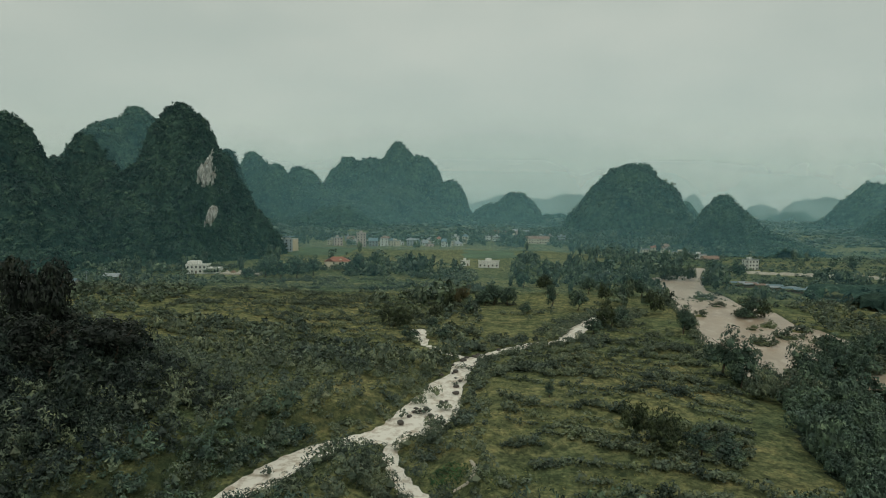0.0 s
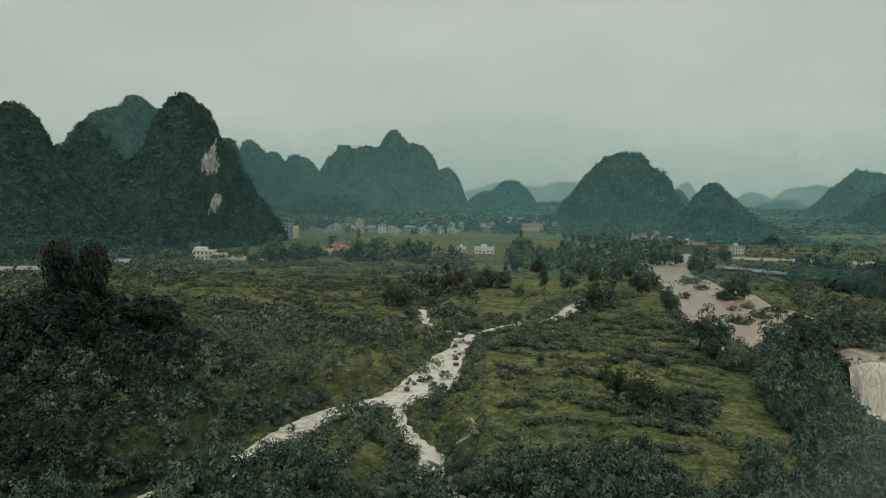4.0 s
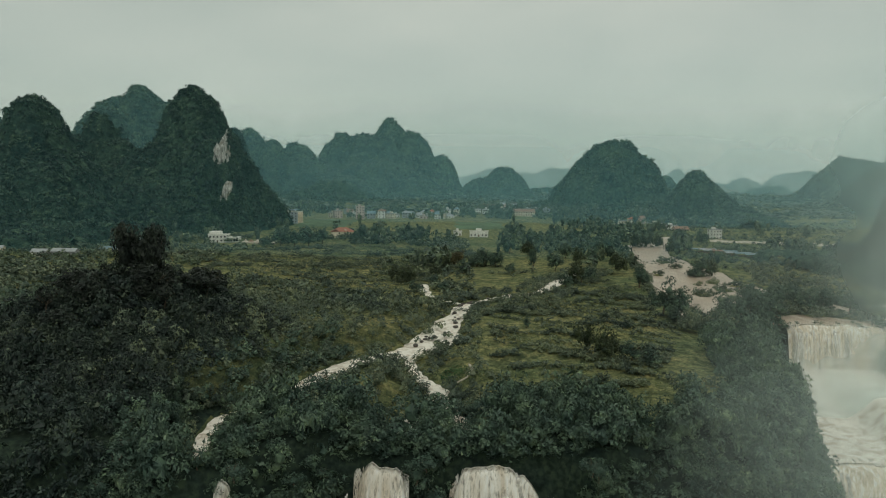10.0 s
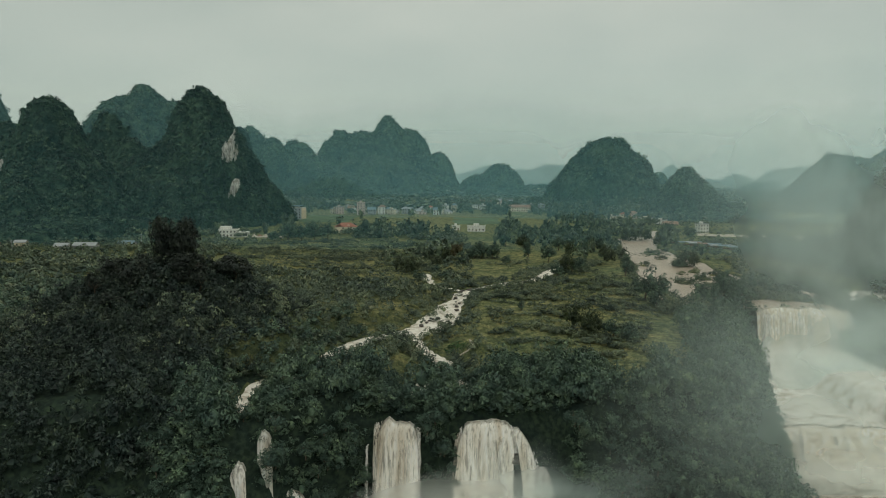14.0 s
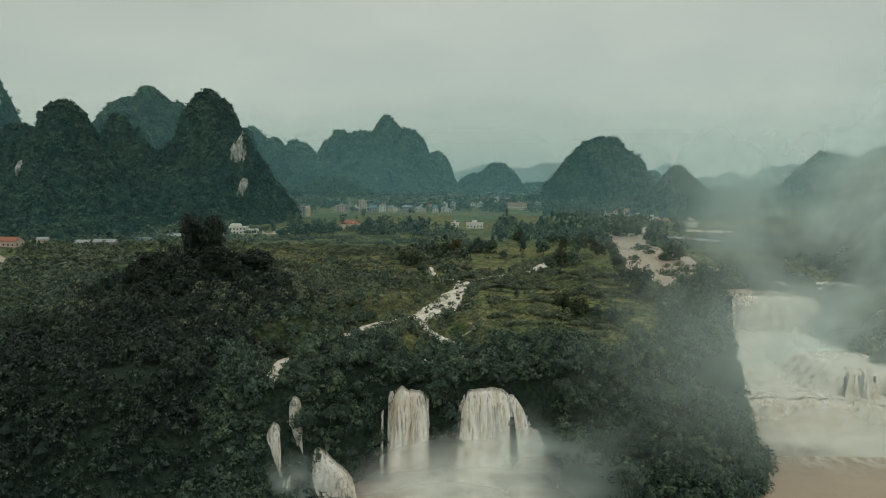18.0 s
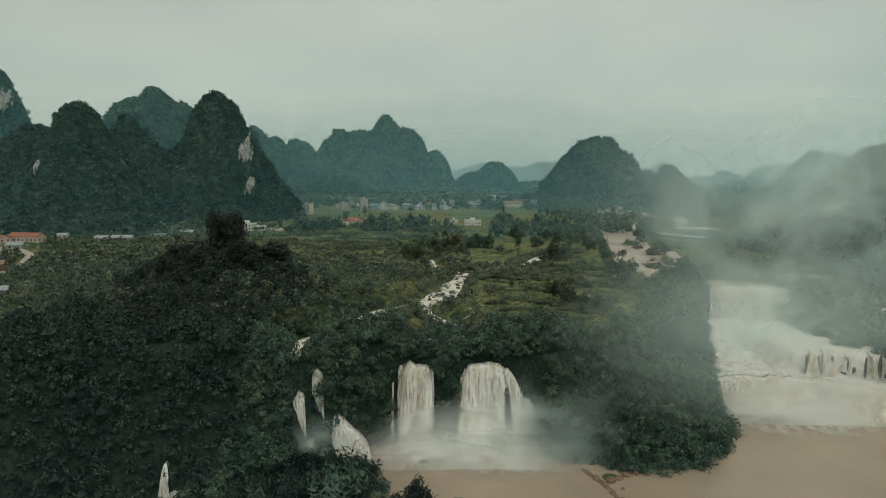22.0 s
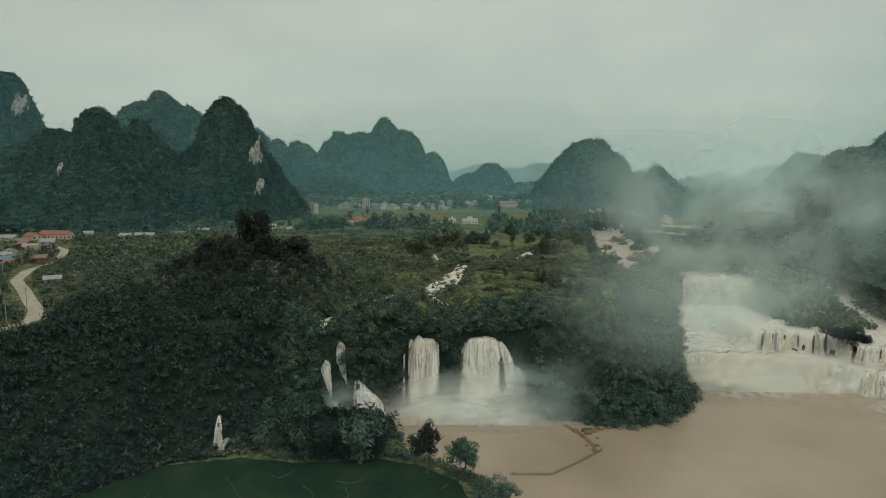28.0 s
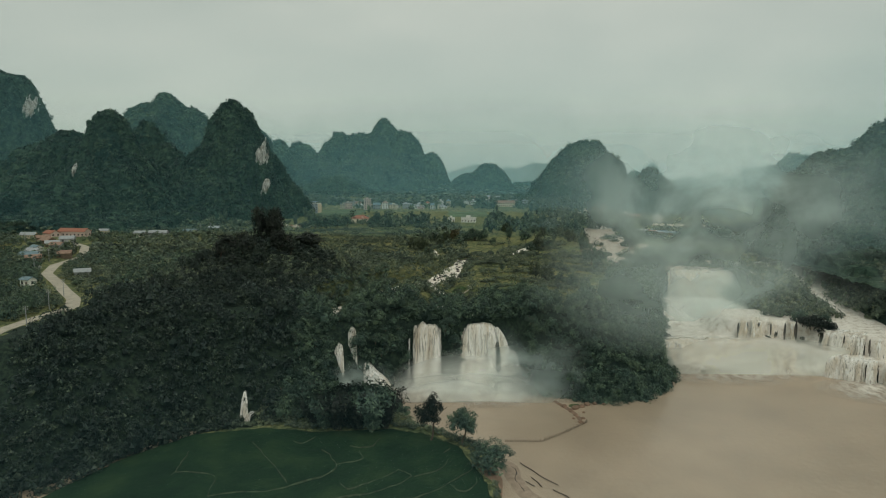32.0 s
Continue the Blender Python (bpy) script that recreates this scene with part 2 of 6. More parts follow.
def box(bm, x0, x1, y0, y1, z0, z1, bevel=0.0):
    made = bmesh.ops.create_cube(bm, size=1.0, matrix=Matrix.LocRotScale(((x0 + x1) / 2, (y0 + y1) / 2, (z0 + z1) / 2), None, (x1 - x0, y1 - y0, z1 - z0)))
    if bevel:
        edges = list({e for v in made["verts"] for e in v.link_edges})
        bmesh.ops.bevel(bm, geom=edges, offset=bevel, segments=1, affect="EDGES")
    return bm


def joined(name, items, material, label="", category="", parent=None):
    """One mesh out of many placed copies of templates: (template, x, y, z, sx, sz, turn)."""
    vs, fs, base = [], [], 0
    for (tv, tf), x, y, z, sx, sz, turn in items:
        c, s = math.cos(turn), math.sin(turn)
        v = np.empty_like(tv)
        v[:, 0] = (tv[:, 0] * c - tv[:, 1] * s) * sx + x
        v[:, 1] = (tv[:, 0] * s + tv[:, 1] * c) * sx + y
        v[:, 2] = tv[:, 2] * sz + z
        vs.append(v)
        fs.append(tf + base)
        base += len(tv)
    ob = put(name, mesh_of(name, np.concatenate(vs), np.concatenate(fs), material), parent)
    return tagged(ob, label, category, kind="stuff")


# ---------------------------------------------------------------- materials
def shader(name, rough=0.7, metal=0.0):
    mat = bpy.data.materials.new(name)
    mat.use_nodes = True
    nt = mat.node_tree
    bsdf = nt.nodes["Principled BSDF"]
    bsdf.inputs["Roughness"].default_value = rough
    bsdf.inputs["Metallic"].default_value = metal
    return mat, nt, bsdf


def node(nt, kind, **values):
    n = nt.nodes.new(kind)
    for key, value in values.items():
        n.inputs[key.replace("_", " ")].default_value = value
    return n


def noise_of(nt, scale, detail=4.0, rough=0.55, stretch=None, coord="Object"):
    tc = node(nt, "ShaderNodeTexCoord")
    n = node(nt, "ShaderNodeTexNoise", Scale=scale, Detail=detail, Roughness=rough)
    if stretch:
        mp = node(nt, "ShaderNodeMapping", Scale=stretch)
        nt.links.new(tc.outputs[coord], mp.inputs["Vector"])
        nt.links.new(mp.outputs[0], n.inputs["Vector"])
    else:
        nt.links.new(tc.outputs[coord], n.inputs["Vector"])
    return n.outputs["Fac"]


def ramp(nt, fac, *stops):
    r = node(nt, "ShaderNodeValToRGB")
    els = r.color_ramp.elements
    while len(els) < len(stops):
        els.new(0.5)
    for e, (pos, col) in zip(els, stops):
        e.position, e.color = pos, (*col, 1) if len(col) == 3 else col
    nt.links.new(fac, r.inputs["Fac"])
    return r.outputs["Color"]


def mixed(nt, fac, a, b, mode="MIX"):
    m = nt.nodes.new("ShaderNodeMix")
    m.data_type, m.blend_type = "RGBA", mode
    for value, socket in ((fac, m.inputs[0]), (a, m.inputs[6]), (b, m.inputs[7])):
        if isinstance(value, (int, float)):
            socket.default_value = value
        elif isinstance(value, tuple):
            socket.default_value = (*value, 1)
        else:
            nt.links.new(value, socket)
    return m.outputs[2]


def maths(nt, op, a, b=0.0, clamp=False):
    m = nt.nodes.new("ShaderNodeMath")
    m.operation, m.use_clamp = op, clamp
    for value, socket in ((a, m.inputs[0]), (b, m.inputs[1])):
        if isinstance(value, (int, float)):
            socket.default_value = value
        else:
            nt.links.new(value, socket)
    return m.outputs[0]


def bumped(nt, bsdf, fac, strength, distance):
    b = node(nt, "ShaderNodeBump", Strength=strength, Distance=distance)
    nt.links.new(fac, b.inputs["Height"])
    nt.links.new(b.outputs[0], bsdf.inputs["Normal"])


def foliage(name, dark, mid, light, patch=0.09, rough=0.5):
    """Leaves, wet after rain: sprays of slightly different tone, each tree its own green, with drifts of tone over the wood."""
    mat, nt, bsdf = shader(name, rough)
    bsdf.inputs["Specular IOR Level"].default_value = 0.25
    geo = node(nt, "ShaderNodeNewGeometry")
    leaf = ramp(nt, geo.outputs["Random Per Island"], (0.0, dark), (0.35, mid), (0.8, mid), (1.0, light))
    tree = ramp(nt, noise_of(nt, patch * 3, 2.0), (0.36, (0.5, 0.56, 0.54)), (0.5, (1.0, 1.0, 0.97)), (0.64, (1.55, 1.48, 1.22)))
    leaf = mixed(nt, 1.0, leaf, tree, "MULTIPLY")
    drift = ramp(nt, noise_of(nt, patch, 3.0), (0.32, (0.66, 0.72, 0.72)), (0.68, (1.3, 1.2, 0.95)))
    nt.links.new(mixed(nt, 1.0, leaf, drift, "MULTIPLY"), bsdf.inputs["Base Color"])
    return mat


# LEAF and BELT_LEAF are lifted and blued: haze put into the leaf colour.
LEAF = foliage("broad_leaves", (0.046, 0.077, 0.066), (0.076, 0.124, 0.108), (0.135, 0.197, 0.164))
BELT_LEAF = foliage("plain_tree_leaves", (0.056, 0.086, 0.073), (0.1, 0.143, 0.12), (0.165, 0.208, 0.16), 0.05)
SCRUB = foliage("scrub_leaves", (0.07, 0.098, 0.086), (0.118, 0.156, 0.131), (0.198, 0.226, 0.177), 0.05)
BAMBOO = foliage("bamboo_leaves", (0.034, 0.052, 0.034), (0.06, 0.082, 0.05), (0.1, 0.118, 0.07))
# Darkened copy of LEAF: shade and lens vignette on the left put into the colour.
WEST_SHADE_LEAF = foliage("western_shade_leaves", (0.014, 0.025, 0.027), (0.03, 0.05, 0.05), (0.092, 0.126, 0.112))
# Dark knoll trees, darkened further for the dim near-left corner of the view.
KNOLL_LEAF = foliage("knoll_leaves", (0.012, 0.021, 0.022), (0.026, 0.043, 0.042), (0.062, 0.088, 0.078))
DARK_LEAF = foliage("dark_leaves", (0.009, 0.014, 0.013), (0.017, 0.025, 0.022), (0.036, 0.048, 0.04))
CROP_LEAF = foliage("vegetable_leaves", (0.03, 0.085, 0.045), (0.05, 0.13, 0.065), (0.09, 0.19, 0.09))
DRY_BAMBOO = foliage("dry_bamboo_leaves", (0.06, 0.055, 0.03), (0.1, 0.09, 0.052), (0.14, 0.125, 0.075))
# Hill leaves: haze put into the colour, teal near and paler far off.
HAZED_HILL_LEAF = foliage("hazed_hillside_leaves", (0.036, 0.066, 0.057), (0.07, 0.115, 0.096), (0.128, 0.185, 0.148), 0.018)
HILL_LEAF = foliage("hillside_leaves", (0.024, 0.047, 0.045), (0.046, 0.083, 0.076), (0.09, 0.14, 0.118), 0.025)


def plain(name, col, rough=0.7, metal=0.0, vary=0.25, scale=3.0):
    mat, nt, bsdf = shader(name, rough, metal)
    fac = noise_of(nt, scale, 5.0)
    low = tuple(c * (1 - vary) for c in col)
    high = tuple(min(1, c * (1 + vary)) for c in col)
    nt.links.new(ramp(nt, fac, (0.3, low), (0.7, high)), bsdf.inputs["Base Color"])
    bumped(nt, bsdf, noise_of(nt, scale * 4, 4.0), 0.25, 0.05)
    return mat


BARK = plain("bark", (0.11, 0.085, 0.06), 0.9)
WET_ROCK = plain("wet_rock", (0.07, 0.06, 0.05), 0.45, vary=0.4, scale=0.4)
EARTH = plain("red_earth", (0.26, 0.165, 0.11), 0.9, vary=0.35, scale=0.2)
ROAD_MAT = plain("pale_gravel", (0.46, 0.41, 0.33), 0.9, vary=0.2, scale=0.3)
CONCRETE = plain("white_render", (0.76, 0.74, 0.68), 0.8, vary=0.12, scale=0.6)
CREAM = plain("cream_render", (0.7, 0.61, 0.46), 0.8, vary=0.12, scale=0.6)
PINK = plain("pink_render", (0.6, 0.47, 0.41), 0.8, vary=0.12, scale=0.6)
GREY = plain("grey_render", (0.36, 0.37, 0.37), 0.8, vary=0.15, scale=0.6)
BLUEGREY = plain("blue_grey_render", (0.46, 0.53, 0.56), 0.7, vary=0.12, scale=0.6)
RED_TILE = plain("red_tiles", (0.34, 0.14, 0.09), 0.75, vary=0.25, scale=1.5)
RUST_TIN = plain("rusty_tin", (0.27, 0.17, 0.12), 0.6, vary=0.35, scale=0.5)
GREY_TIN = plain("grey_tin", (0.33, 0.35, 0.36), 0.5, vary=0.2, scale=0.5)
BLUE_TIN = plain("blue_tin", (0.15, 0.23, 0.26), 0.5, vary=0.25, scale=0.5)
GLASS_DARK = plain("dark_window", (0.03, 0.035, 0.04), 0.2, vary=0.2)
TIMBER = plain("weathered_timber", (0.16, 0.12, 0.085), 0.9, vary=0.3, scale=1.0)


# ---------------------------------------------------------------- ground
def axis(lo, a, b, hi, step, grow=1.13):
    mid = np.arange(a, b + step / 2, step)
    left, right, s = [], [], step
    while not left or left[-1] > lo:
        s *= grow
        left.append((left[-1] if left else a) - s)
    s = step
    while not right or right[-1] < hi:
        s *= grow
        right.append((right[-1] if right else b) + s)
    return np.array(left[::-1] + list(mid) + right)


def ground_material():
    mat, nt, bsdf = shader("meadow_ground", 0.95)
    bsdf.inputs["Specular IOR Level"].default_value = 0.1
    big, mid, fine = noise_of(nt, 0.012, 4.0), noise_of(nt, 0.07, 5.0, 0.6), noise_of(nt, 0.9, 6.0, 0.65)
    grass = ramp(nt, mid, (0.3, (0.096, 0.134, 0.082)), (0.5, (0.17, 0.194, 0.108)), (0.7, (0.275, 0.247, 0.134)))
    rough = ramp(nt, big, (0.38, (0.102, 0.139, 0.076)), (0.62, (0.24, 0.22, 0.108)))
    col = mixed(nt, 0.5, grass, rough)
    col = mixed(nt, 1.0, col, ramp(nt, fine, (0.34, (0.42, 0.46, 0.46)), (0.66, (1.42, 1.36, 1.25))), "MULTIPLY")
    clump = ramp(nt, noise_of(nt, 0.28, 4.0, 0.6), (0.4, (0.55, 0.62, 0.62)), (0.5, (0.95, 1.0, 0.95)), (0.62, (1.35, 1.3, 1.2)))
    col = mixed(nt, 1.0, col, clump, "MULTIPLY")
    streak = ramp(nt, noise_of(nt, 1.0, 5.0, 0.6, (0.03, 0.14, 0.1)), (0.36, (0.9, 0.93, 0.91)), (0.5, (1.0, 1.0, 1.0)), (0.66, (1.1, 1.07, 1.03)))
    col = mixed(nt, 1.0, col, streak, "MULTIPLY")
    soil = ramp(nt, noise_of(nt, 0.018, 5.0, 0.6, (1, 1, 0)), (0.69, (0, 0, 0)), (0.73, (1, 1, 1)))
    col = mixed(nt, soil, col, (0.17, 0.11, 0.06))
    # steep ground is bare wet rock and roots; banks darken to green by slope
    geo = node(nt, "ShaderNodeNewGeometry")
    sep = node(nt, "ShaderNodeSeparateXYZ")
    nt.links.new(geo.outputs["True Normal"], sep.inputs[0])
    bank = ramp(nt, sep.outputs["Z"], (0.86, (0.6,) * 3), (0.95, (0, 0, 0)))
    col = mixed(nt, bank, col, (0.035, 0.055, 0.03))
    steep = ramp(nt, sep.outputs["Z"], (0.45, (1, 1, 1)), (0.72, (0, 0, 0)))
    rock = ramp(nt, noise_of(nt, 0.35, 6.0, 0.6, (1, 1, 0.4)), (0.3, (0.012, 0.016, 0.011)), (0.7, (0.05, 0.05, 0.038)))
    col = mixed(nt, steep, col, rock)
    nt.links.new(col, bsdf.inputs["Base Color"])
    bumped(nt, bsdf, noise_of(nt, 1.6, 5.0, 0.7), 0.9, 0.5)
    return mat


gx, gy = axis(-4700, -270, 290, 4700, 2.0), axis(-1500, 150, 570, 4700, 2.0)
GX, GY = np.meshgrid(gx, gy)
GZ = ground_z(GX, GY)
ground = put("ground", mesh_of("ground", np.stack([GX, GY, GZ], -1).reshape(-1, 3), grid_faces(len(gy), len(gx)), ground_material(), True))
# Undergrowth darkened for the shade beneath the crowns.
ground.data.materials.append(foliage("shaded_undergrowth", (0.012, 0.024, 0.02), (0.02, 0.036, 0.03), (0.03, 0.05, 0.04), 0.25, 0.9))
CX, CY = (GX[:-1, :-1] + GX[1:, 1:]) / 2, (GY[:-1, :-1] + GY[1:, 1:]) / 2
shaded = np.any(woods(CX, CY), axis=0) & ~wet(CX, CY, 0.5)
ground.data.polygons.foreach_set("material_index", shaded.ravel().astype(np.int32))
tagged(ground, "green valley floor with grass, terraces and rocky steps", "ground", kind="structure")


# ---------------------------------------------------------------- water
def water_material(name, mud, foam, amount, scale, rough=0.25, stretch=(1, 1, 1)):
    mat, nt, bsdf = shader(name, rough)
    drift = ramp(nt, noise_of(nt, 0.03, 4.0), (0.3, tuple(c * 0.85 for c in mud)), (0.7, tuple(c * 1.12 for c in mud)))
    streak = noise_of(nt, scale, 7.0, 0.65, stretch)
    white = ramp(nt, streak, (amount, (0, 0, 0)), (amount + 0.16, (1, 1, 1)))
    nt.links.new(mixed(nt, white, drift, foam), bsdf.inputs["Base Color"])
    nt.links.new(ramp(nt, streak, (amount, (rough,) * 3), (amount + 0.16, (0.8,) * 3)), bsdf.inputs["Roughness"])
    bumped(nt, bsdf, noise_of(nt, scale * 3, 6.0, 0.6), 0.5, 0.4)
    return mat


MUD = (0.45, 0.345, 0.25)
POOL_WATER = water_material("muddy_pool_water", MUD, (0.5, 0.41, 0.32), 0.62, 0.12, 0.3, (1, 0.45, 1))
RIVER_WATER = water_material("muddy_river_water", (0.42, 0.32, 0.235), (0.6, 0.53, 0.45), 0.47, 0.2, 0.35, (1, 0.45, 1))
RAPID_WATER = water_material("rushing_water", (0.56, 0.48, 0.38), (0.84, 0.79, 0.71), 0.36, 0.3, 0.5)
STREAM_WATER = water_material("stream_water", (0.52, 0.43, 0.33), (0.88, 0.83, 0.74), 0.36, 0.4, 0.5)


def sheet(name, poly_x, poly_y, step, level, material, label, wave=0.12, within=None):
    x, y = np.meshgrid(np.arange(poly_x[0], poly_x[1] + step, step), np.arange(poly_y[0], poly_y[1] + step, step))
    z = (level(x, y) if callable(level) else level) + wave * fbm(x / 5, y / 5, 31)
    faces = grid_faces(*x.shape)
    if within:
        faces = faces[(signed(within, x, y) > -4).ravel()[faces].all(1)]
    ob = put(name, mesh_of(name, np.stack([x, y, z], -1).reshape(-1, 3), faces, material, True))
    return tagged(ob, label, "water", kind="structure")


def ledge_level(x, y):
    return ledges(x, y) - 0.25


sheet("pool_water", (-186, 330), (-700, 330), 7.0, POOL_Z, POOL_WATER, "muddy brown plunge pool below the waterfalls")
sheet("ledge_water", (112, 300), (298, 520), 1.5, ledge_level, RAPID_WATER, "brown water foaming over the ledges of the great fall", 0.3)
sheet("river_water", (100, 236), (444.5, 860), 2.0, RIVER_Z, RIVER_WATER, "wide muddy river in flood above the fall", 0.2, RIVER)


def ribbon(name, line, material, label, extra=1.6, wave=0.15, lift=0.0, cols=9, kind="water"):
    """A strip along a plan line that carries its own level and half width."""
    pts = np.array(line, float)
    seg = np.r_[0, np.cumsum(np.hypot(*np.diff(pts[:, :2], axis=0).T))]
    s = np.arange(0, seg[-1], 1.5)
    c = np.stack([np.interp(s, seg, pts[:, k]) for k in range(4)], 1)
    for _ in range(3):
        c[1:-1] = (c[:-2] + 2 * c[1:-1] + c[2:]) / 4
    d = np.gradient(c[:, :2], axis=0)
    n = np.stack([d[:, 1], -d[:, 0]], 1) / np.linalg.norm(d, axis=1)[:, None]
    u = np.linspace(-1, 1, cols)
    xy = c[:, None, :2] + n[:, None] * (u[:, None] * (c[:, None, 3:4] + extra))
    z = c[:, None, 2] + lift + wave * fbm(xy[..., 0] / 2.2, xy[..., 1] / 2.2, 41)
    v = np.concatenate([xy, z[..., None]], -1).reshape(-1, 3)
    ob = put(name, mesh_of(name, v, grid_faces(len(s), cols), material, True))
    return tagged(ob, label, kind, kind="structure")


ribbon("stream_water", BROOK, STREAM_WATER, "muddy stream running in rapids through the scrub", wave=0.28)
ribbon("stream_water", BRANCH, STREAM_WATER, "short arm of the stream that feeds the falls", wave=0.28, lift=-0.04)
ribbon("stream_water", BRANCH_WEST, STREAM_WATER, "short arm of the stream that feeds the falls", wave=0.28, lift=-0.08)
ribbon("stream_water", INLET, STREAM_WATER, "narrow side stream between bushes", wave=0.28, lift=-0.04)
def field(label, x0, x1, y0, y1, material):
    """A level rice field that lies just above the plain, with uneven edges."""
    u, w = np.meshgrid(np.linspace(0, 1, 24), np.linspace(0, 1, 24))
    xs = x0 + (x1 - x0) * u + 5 * fbm(w * 5 + x0, u * 5, 33)
    ys = y0 + (y1 - y0) * w + 5 * fbm(u * 5, w * 5 + y0, 34)
    rim = ease(np.minimum(np.minimum(u, 1 - u), np.minimum(w, 1 - w)) / 0.06)
    zs = ground_z(xs, ys) - 0.3 + 0.75 * rim
    tagged(put("green_field", mesh_of("green_field", np.stack([xs, ys, zs], -1).reshape(-1, 3), grid_faces(24, 24), material, True)), label, "field", kind="structure")


GREEN_FIELD = plain("bright_rice", (0.085, 0.14, 0.07), 0.9, vary=0.3, scale=0.06)
field("bright green rice field before the town", -172, -108, 885, 985, GREEN_FIELD)
field("bright green rice field before the town", 6, 62, 880, 970, GREEN_FIELD)
FIELDS = [(-172, -108, 850, 985), (6, 62, 845, 970)]
ribbon("road", [(x, y, ROAD_Z, 3.1) for x, y in ROAD], ROAD_MAT, "pale winding gravel road", 0.0, 0.05, 0.12, 5, "road")


# ---------------------------------------------------------------- karst hills
def hill_material(name="wooded_karst", k=1.0):
    mat, nt, bsdf = shader(name, 0.9)
    bsdf.inputs["Specular IOR Level"].default_value = 0.1
    crown = ramp(nt, noise_of(nt, 0.16, 5.0, 0.7), (0.3, (0.009 * k, 0.02 * k, 0.018 * k)), (0.52, (0.026 * k, 0.048 * k, 0.04 * k)), (0.72, (0.058 * k, 0.09 * k, 0.07 * k)))
    drift = ramp(nt, noise_of(nt, 0.02, 4.0), (0.32, (0.6, 0.7, 0.75)), (0.68, (1.3, 1.2, 0.95)))
    nt.links.new(mixed(nt, 1.0, crown, drift, "MULTIPLY"), bsdf.inputs["Base Color"])
    bumped(nt, bsdf, noise_of(nt, 0.5, 5.0, 0.7), 1.0, 2.0)
    return mat


# Hill tones take in the haze: teal here, a brightened copy for far hills.
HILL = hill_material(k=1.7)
HAZED_HILL = hill_material("hazed_wooded_karst", 2.0)


def hill_height(summits, x, y, seed, base, skirt=0.13, gully=0.0, drop=0.0):
    total = np.zeros(np.shape(x))
    wob = 1 + 0.2 * fbm(x / 60, y / 60, seed) + 0.14 * fbm(x / 20, y / 20, seed + 9)
    for sx, sy, top, rx, ry, p in summits:
        u = np.hypot((x - sx) / rx, (y - sy) / ry) * wob
        v = base + (top - base) * (1 - u**p)
        if gully:
            way = np.arctan2(y - sy, x - sx)
            cut = np.abs(fbm(np.cos(way) * 2.6 + sx, np.sin(way) * 2.6 + u * 0.8, seed + 4, 3)) + 0.5 * np.abs(fbm(np.cos(way) * 6 + sx, np.sin(way) * 6 + u, seed + 5, 3))
            v = v + gully * (0.28 - cut) * ease((u - 0.12) / 0.5) * ease((1.5 - u) / 0.5)
        foot = base + (top - base) * skirt * np.clip(1.5 - u, 0, 1) - drop * ease((u - 1.0) / 0.3)
        v = np.where(u < 1.7, np.maximum(v, foot), base - 30)
        total = total + np.exp((v - base) / 7.0)
    return base + 7.0 * np.log(total + 1e-6)


def hill(summits, step, seed, label, base=38.0, crown=8.0, amp=3.2, mat=None, skirt=0.13, gully=0.0, rough=1.0, drop=0.0):
    x0 = min(s[0] - 1.5 * s[3] for s in summits)
    x1 = max(s[0] + 1.5 * s[3] for s in summits)
    y0 = min(s[1] - 1.5 * s[4] for s in summits)
    y1 = max(s[1] + 0.8 * s[4] for s in summits)
    x, y = np.meshgrid(np.arange(x0, x1, step), np.arange(y0, y1, step))
    h = hill_height(summits, x, y, seed, base, skirt, gully, drop)
    high = ease((h - base) / 40)
    h = h + high * rough * (7 * fbm(x / (26 * rough), y / (26 * rough), seed + 3) + 4 - 20 * np.abs(fbm(x / (48 * rough), y / (60 * rough), seed + 6)))
    gy_, gx_ = np.gradient(h, step)
    n = np.stack([-gx_, -gy_, np.ones_like(h)], -1)
    n /= np.linalg.norm(n, axis=-1, keepdims=True)
    a, b = x + 0.45 * h, y + 0.7 * h
    push = amp * lumps(a, b, crown, seed) + 0.5 * amp * lumps(a, b, crown * 0.45, seed + 2) + 0.35 * amp * fbm(a / 3, b / 3, seed)
    v = np.stack([x, y, h], -1) + n * push[..., None]
    keep = h > base - 12
    faces = grid_faces(*x.shape)
    faces = faces[keep.ravel()[faces].all(1)]
    ob = put("karst_hill", mesh_of("karst_hill", v.reshape(-1, 3), faces, mat or (HAZED_HILL if y0 > 1000 else HILL), False))
    tagged(ob, label, "hill", group="karst hills")
    return ob, x, y, v


more = []
hill_a, *_, av_ = hill([(-271, 896, 184, 50, 64, 2.2), (-273, 894, 164, 86, 104, 1.3), (-306, 872, 128, 60, 76, 1.5), (-262, 983, 145, 32, 50, 1.9), (-234, 848, 122, 30, 46, 2.2), (-250, 830, 90, 38, 46, 1.8), (-290, 822, 88, 56, 66, 1.3), (-330, 836, 78, 60, 60, 1.2)],
                             2.6, 11, "steep wooded karst hill with two pale bare cliffs", gully=46, skirt=0.05, drop=40)
*_, mv_ = hill([(-418, 990, 165, 46, 60, 2.0), (-448, 975, 134, 54, 60, 1.6), (-388, 965, 128, 58, 66, 1.6), (-425, 920, 104, 80, 70, 1.4)], 3.2, 24, "rounded dark wooded peak between two higher hills", amp=3.6, gully=36)
hill_d, *_, dv_ = hill([(-384, 797, 163, 40, 52, 2.2), (-384, 797, 132, 72, 84, 1.5), (-352, 768, 104, 66, 66, 1.4), (-440, 730, 90, 100, 75, 1.2), (-440, 815, 141, 80, 80, 1.6), (-392, 742, 96, 70, 60, 1.2)], 2.6, 12, "dark wooded karst hill above the village", gully=46)
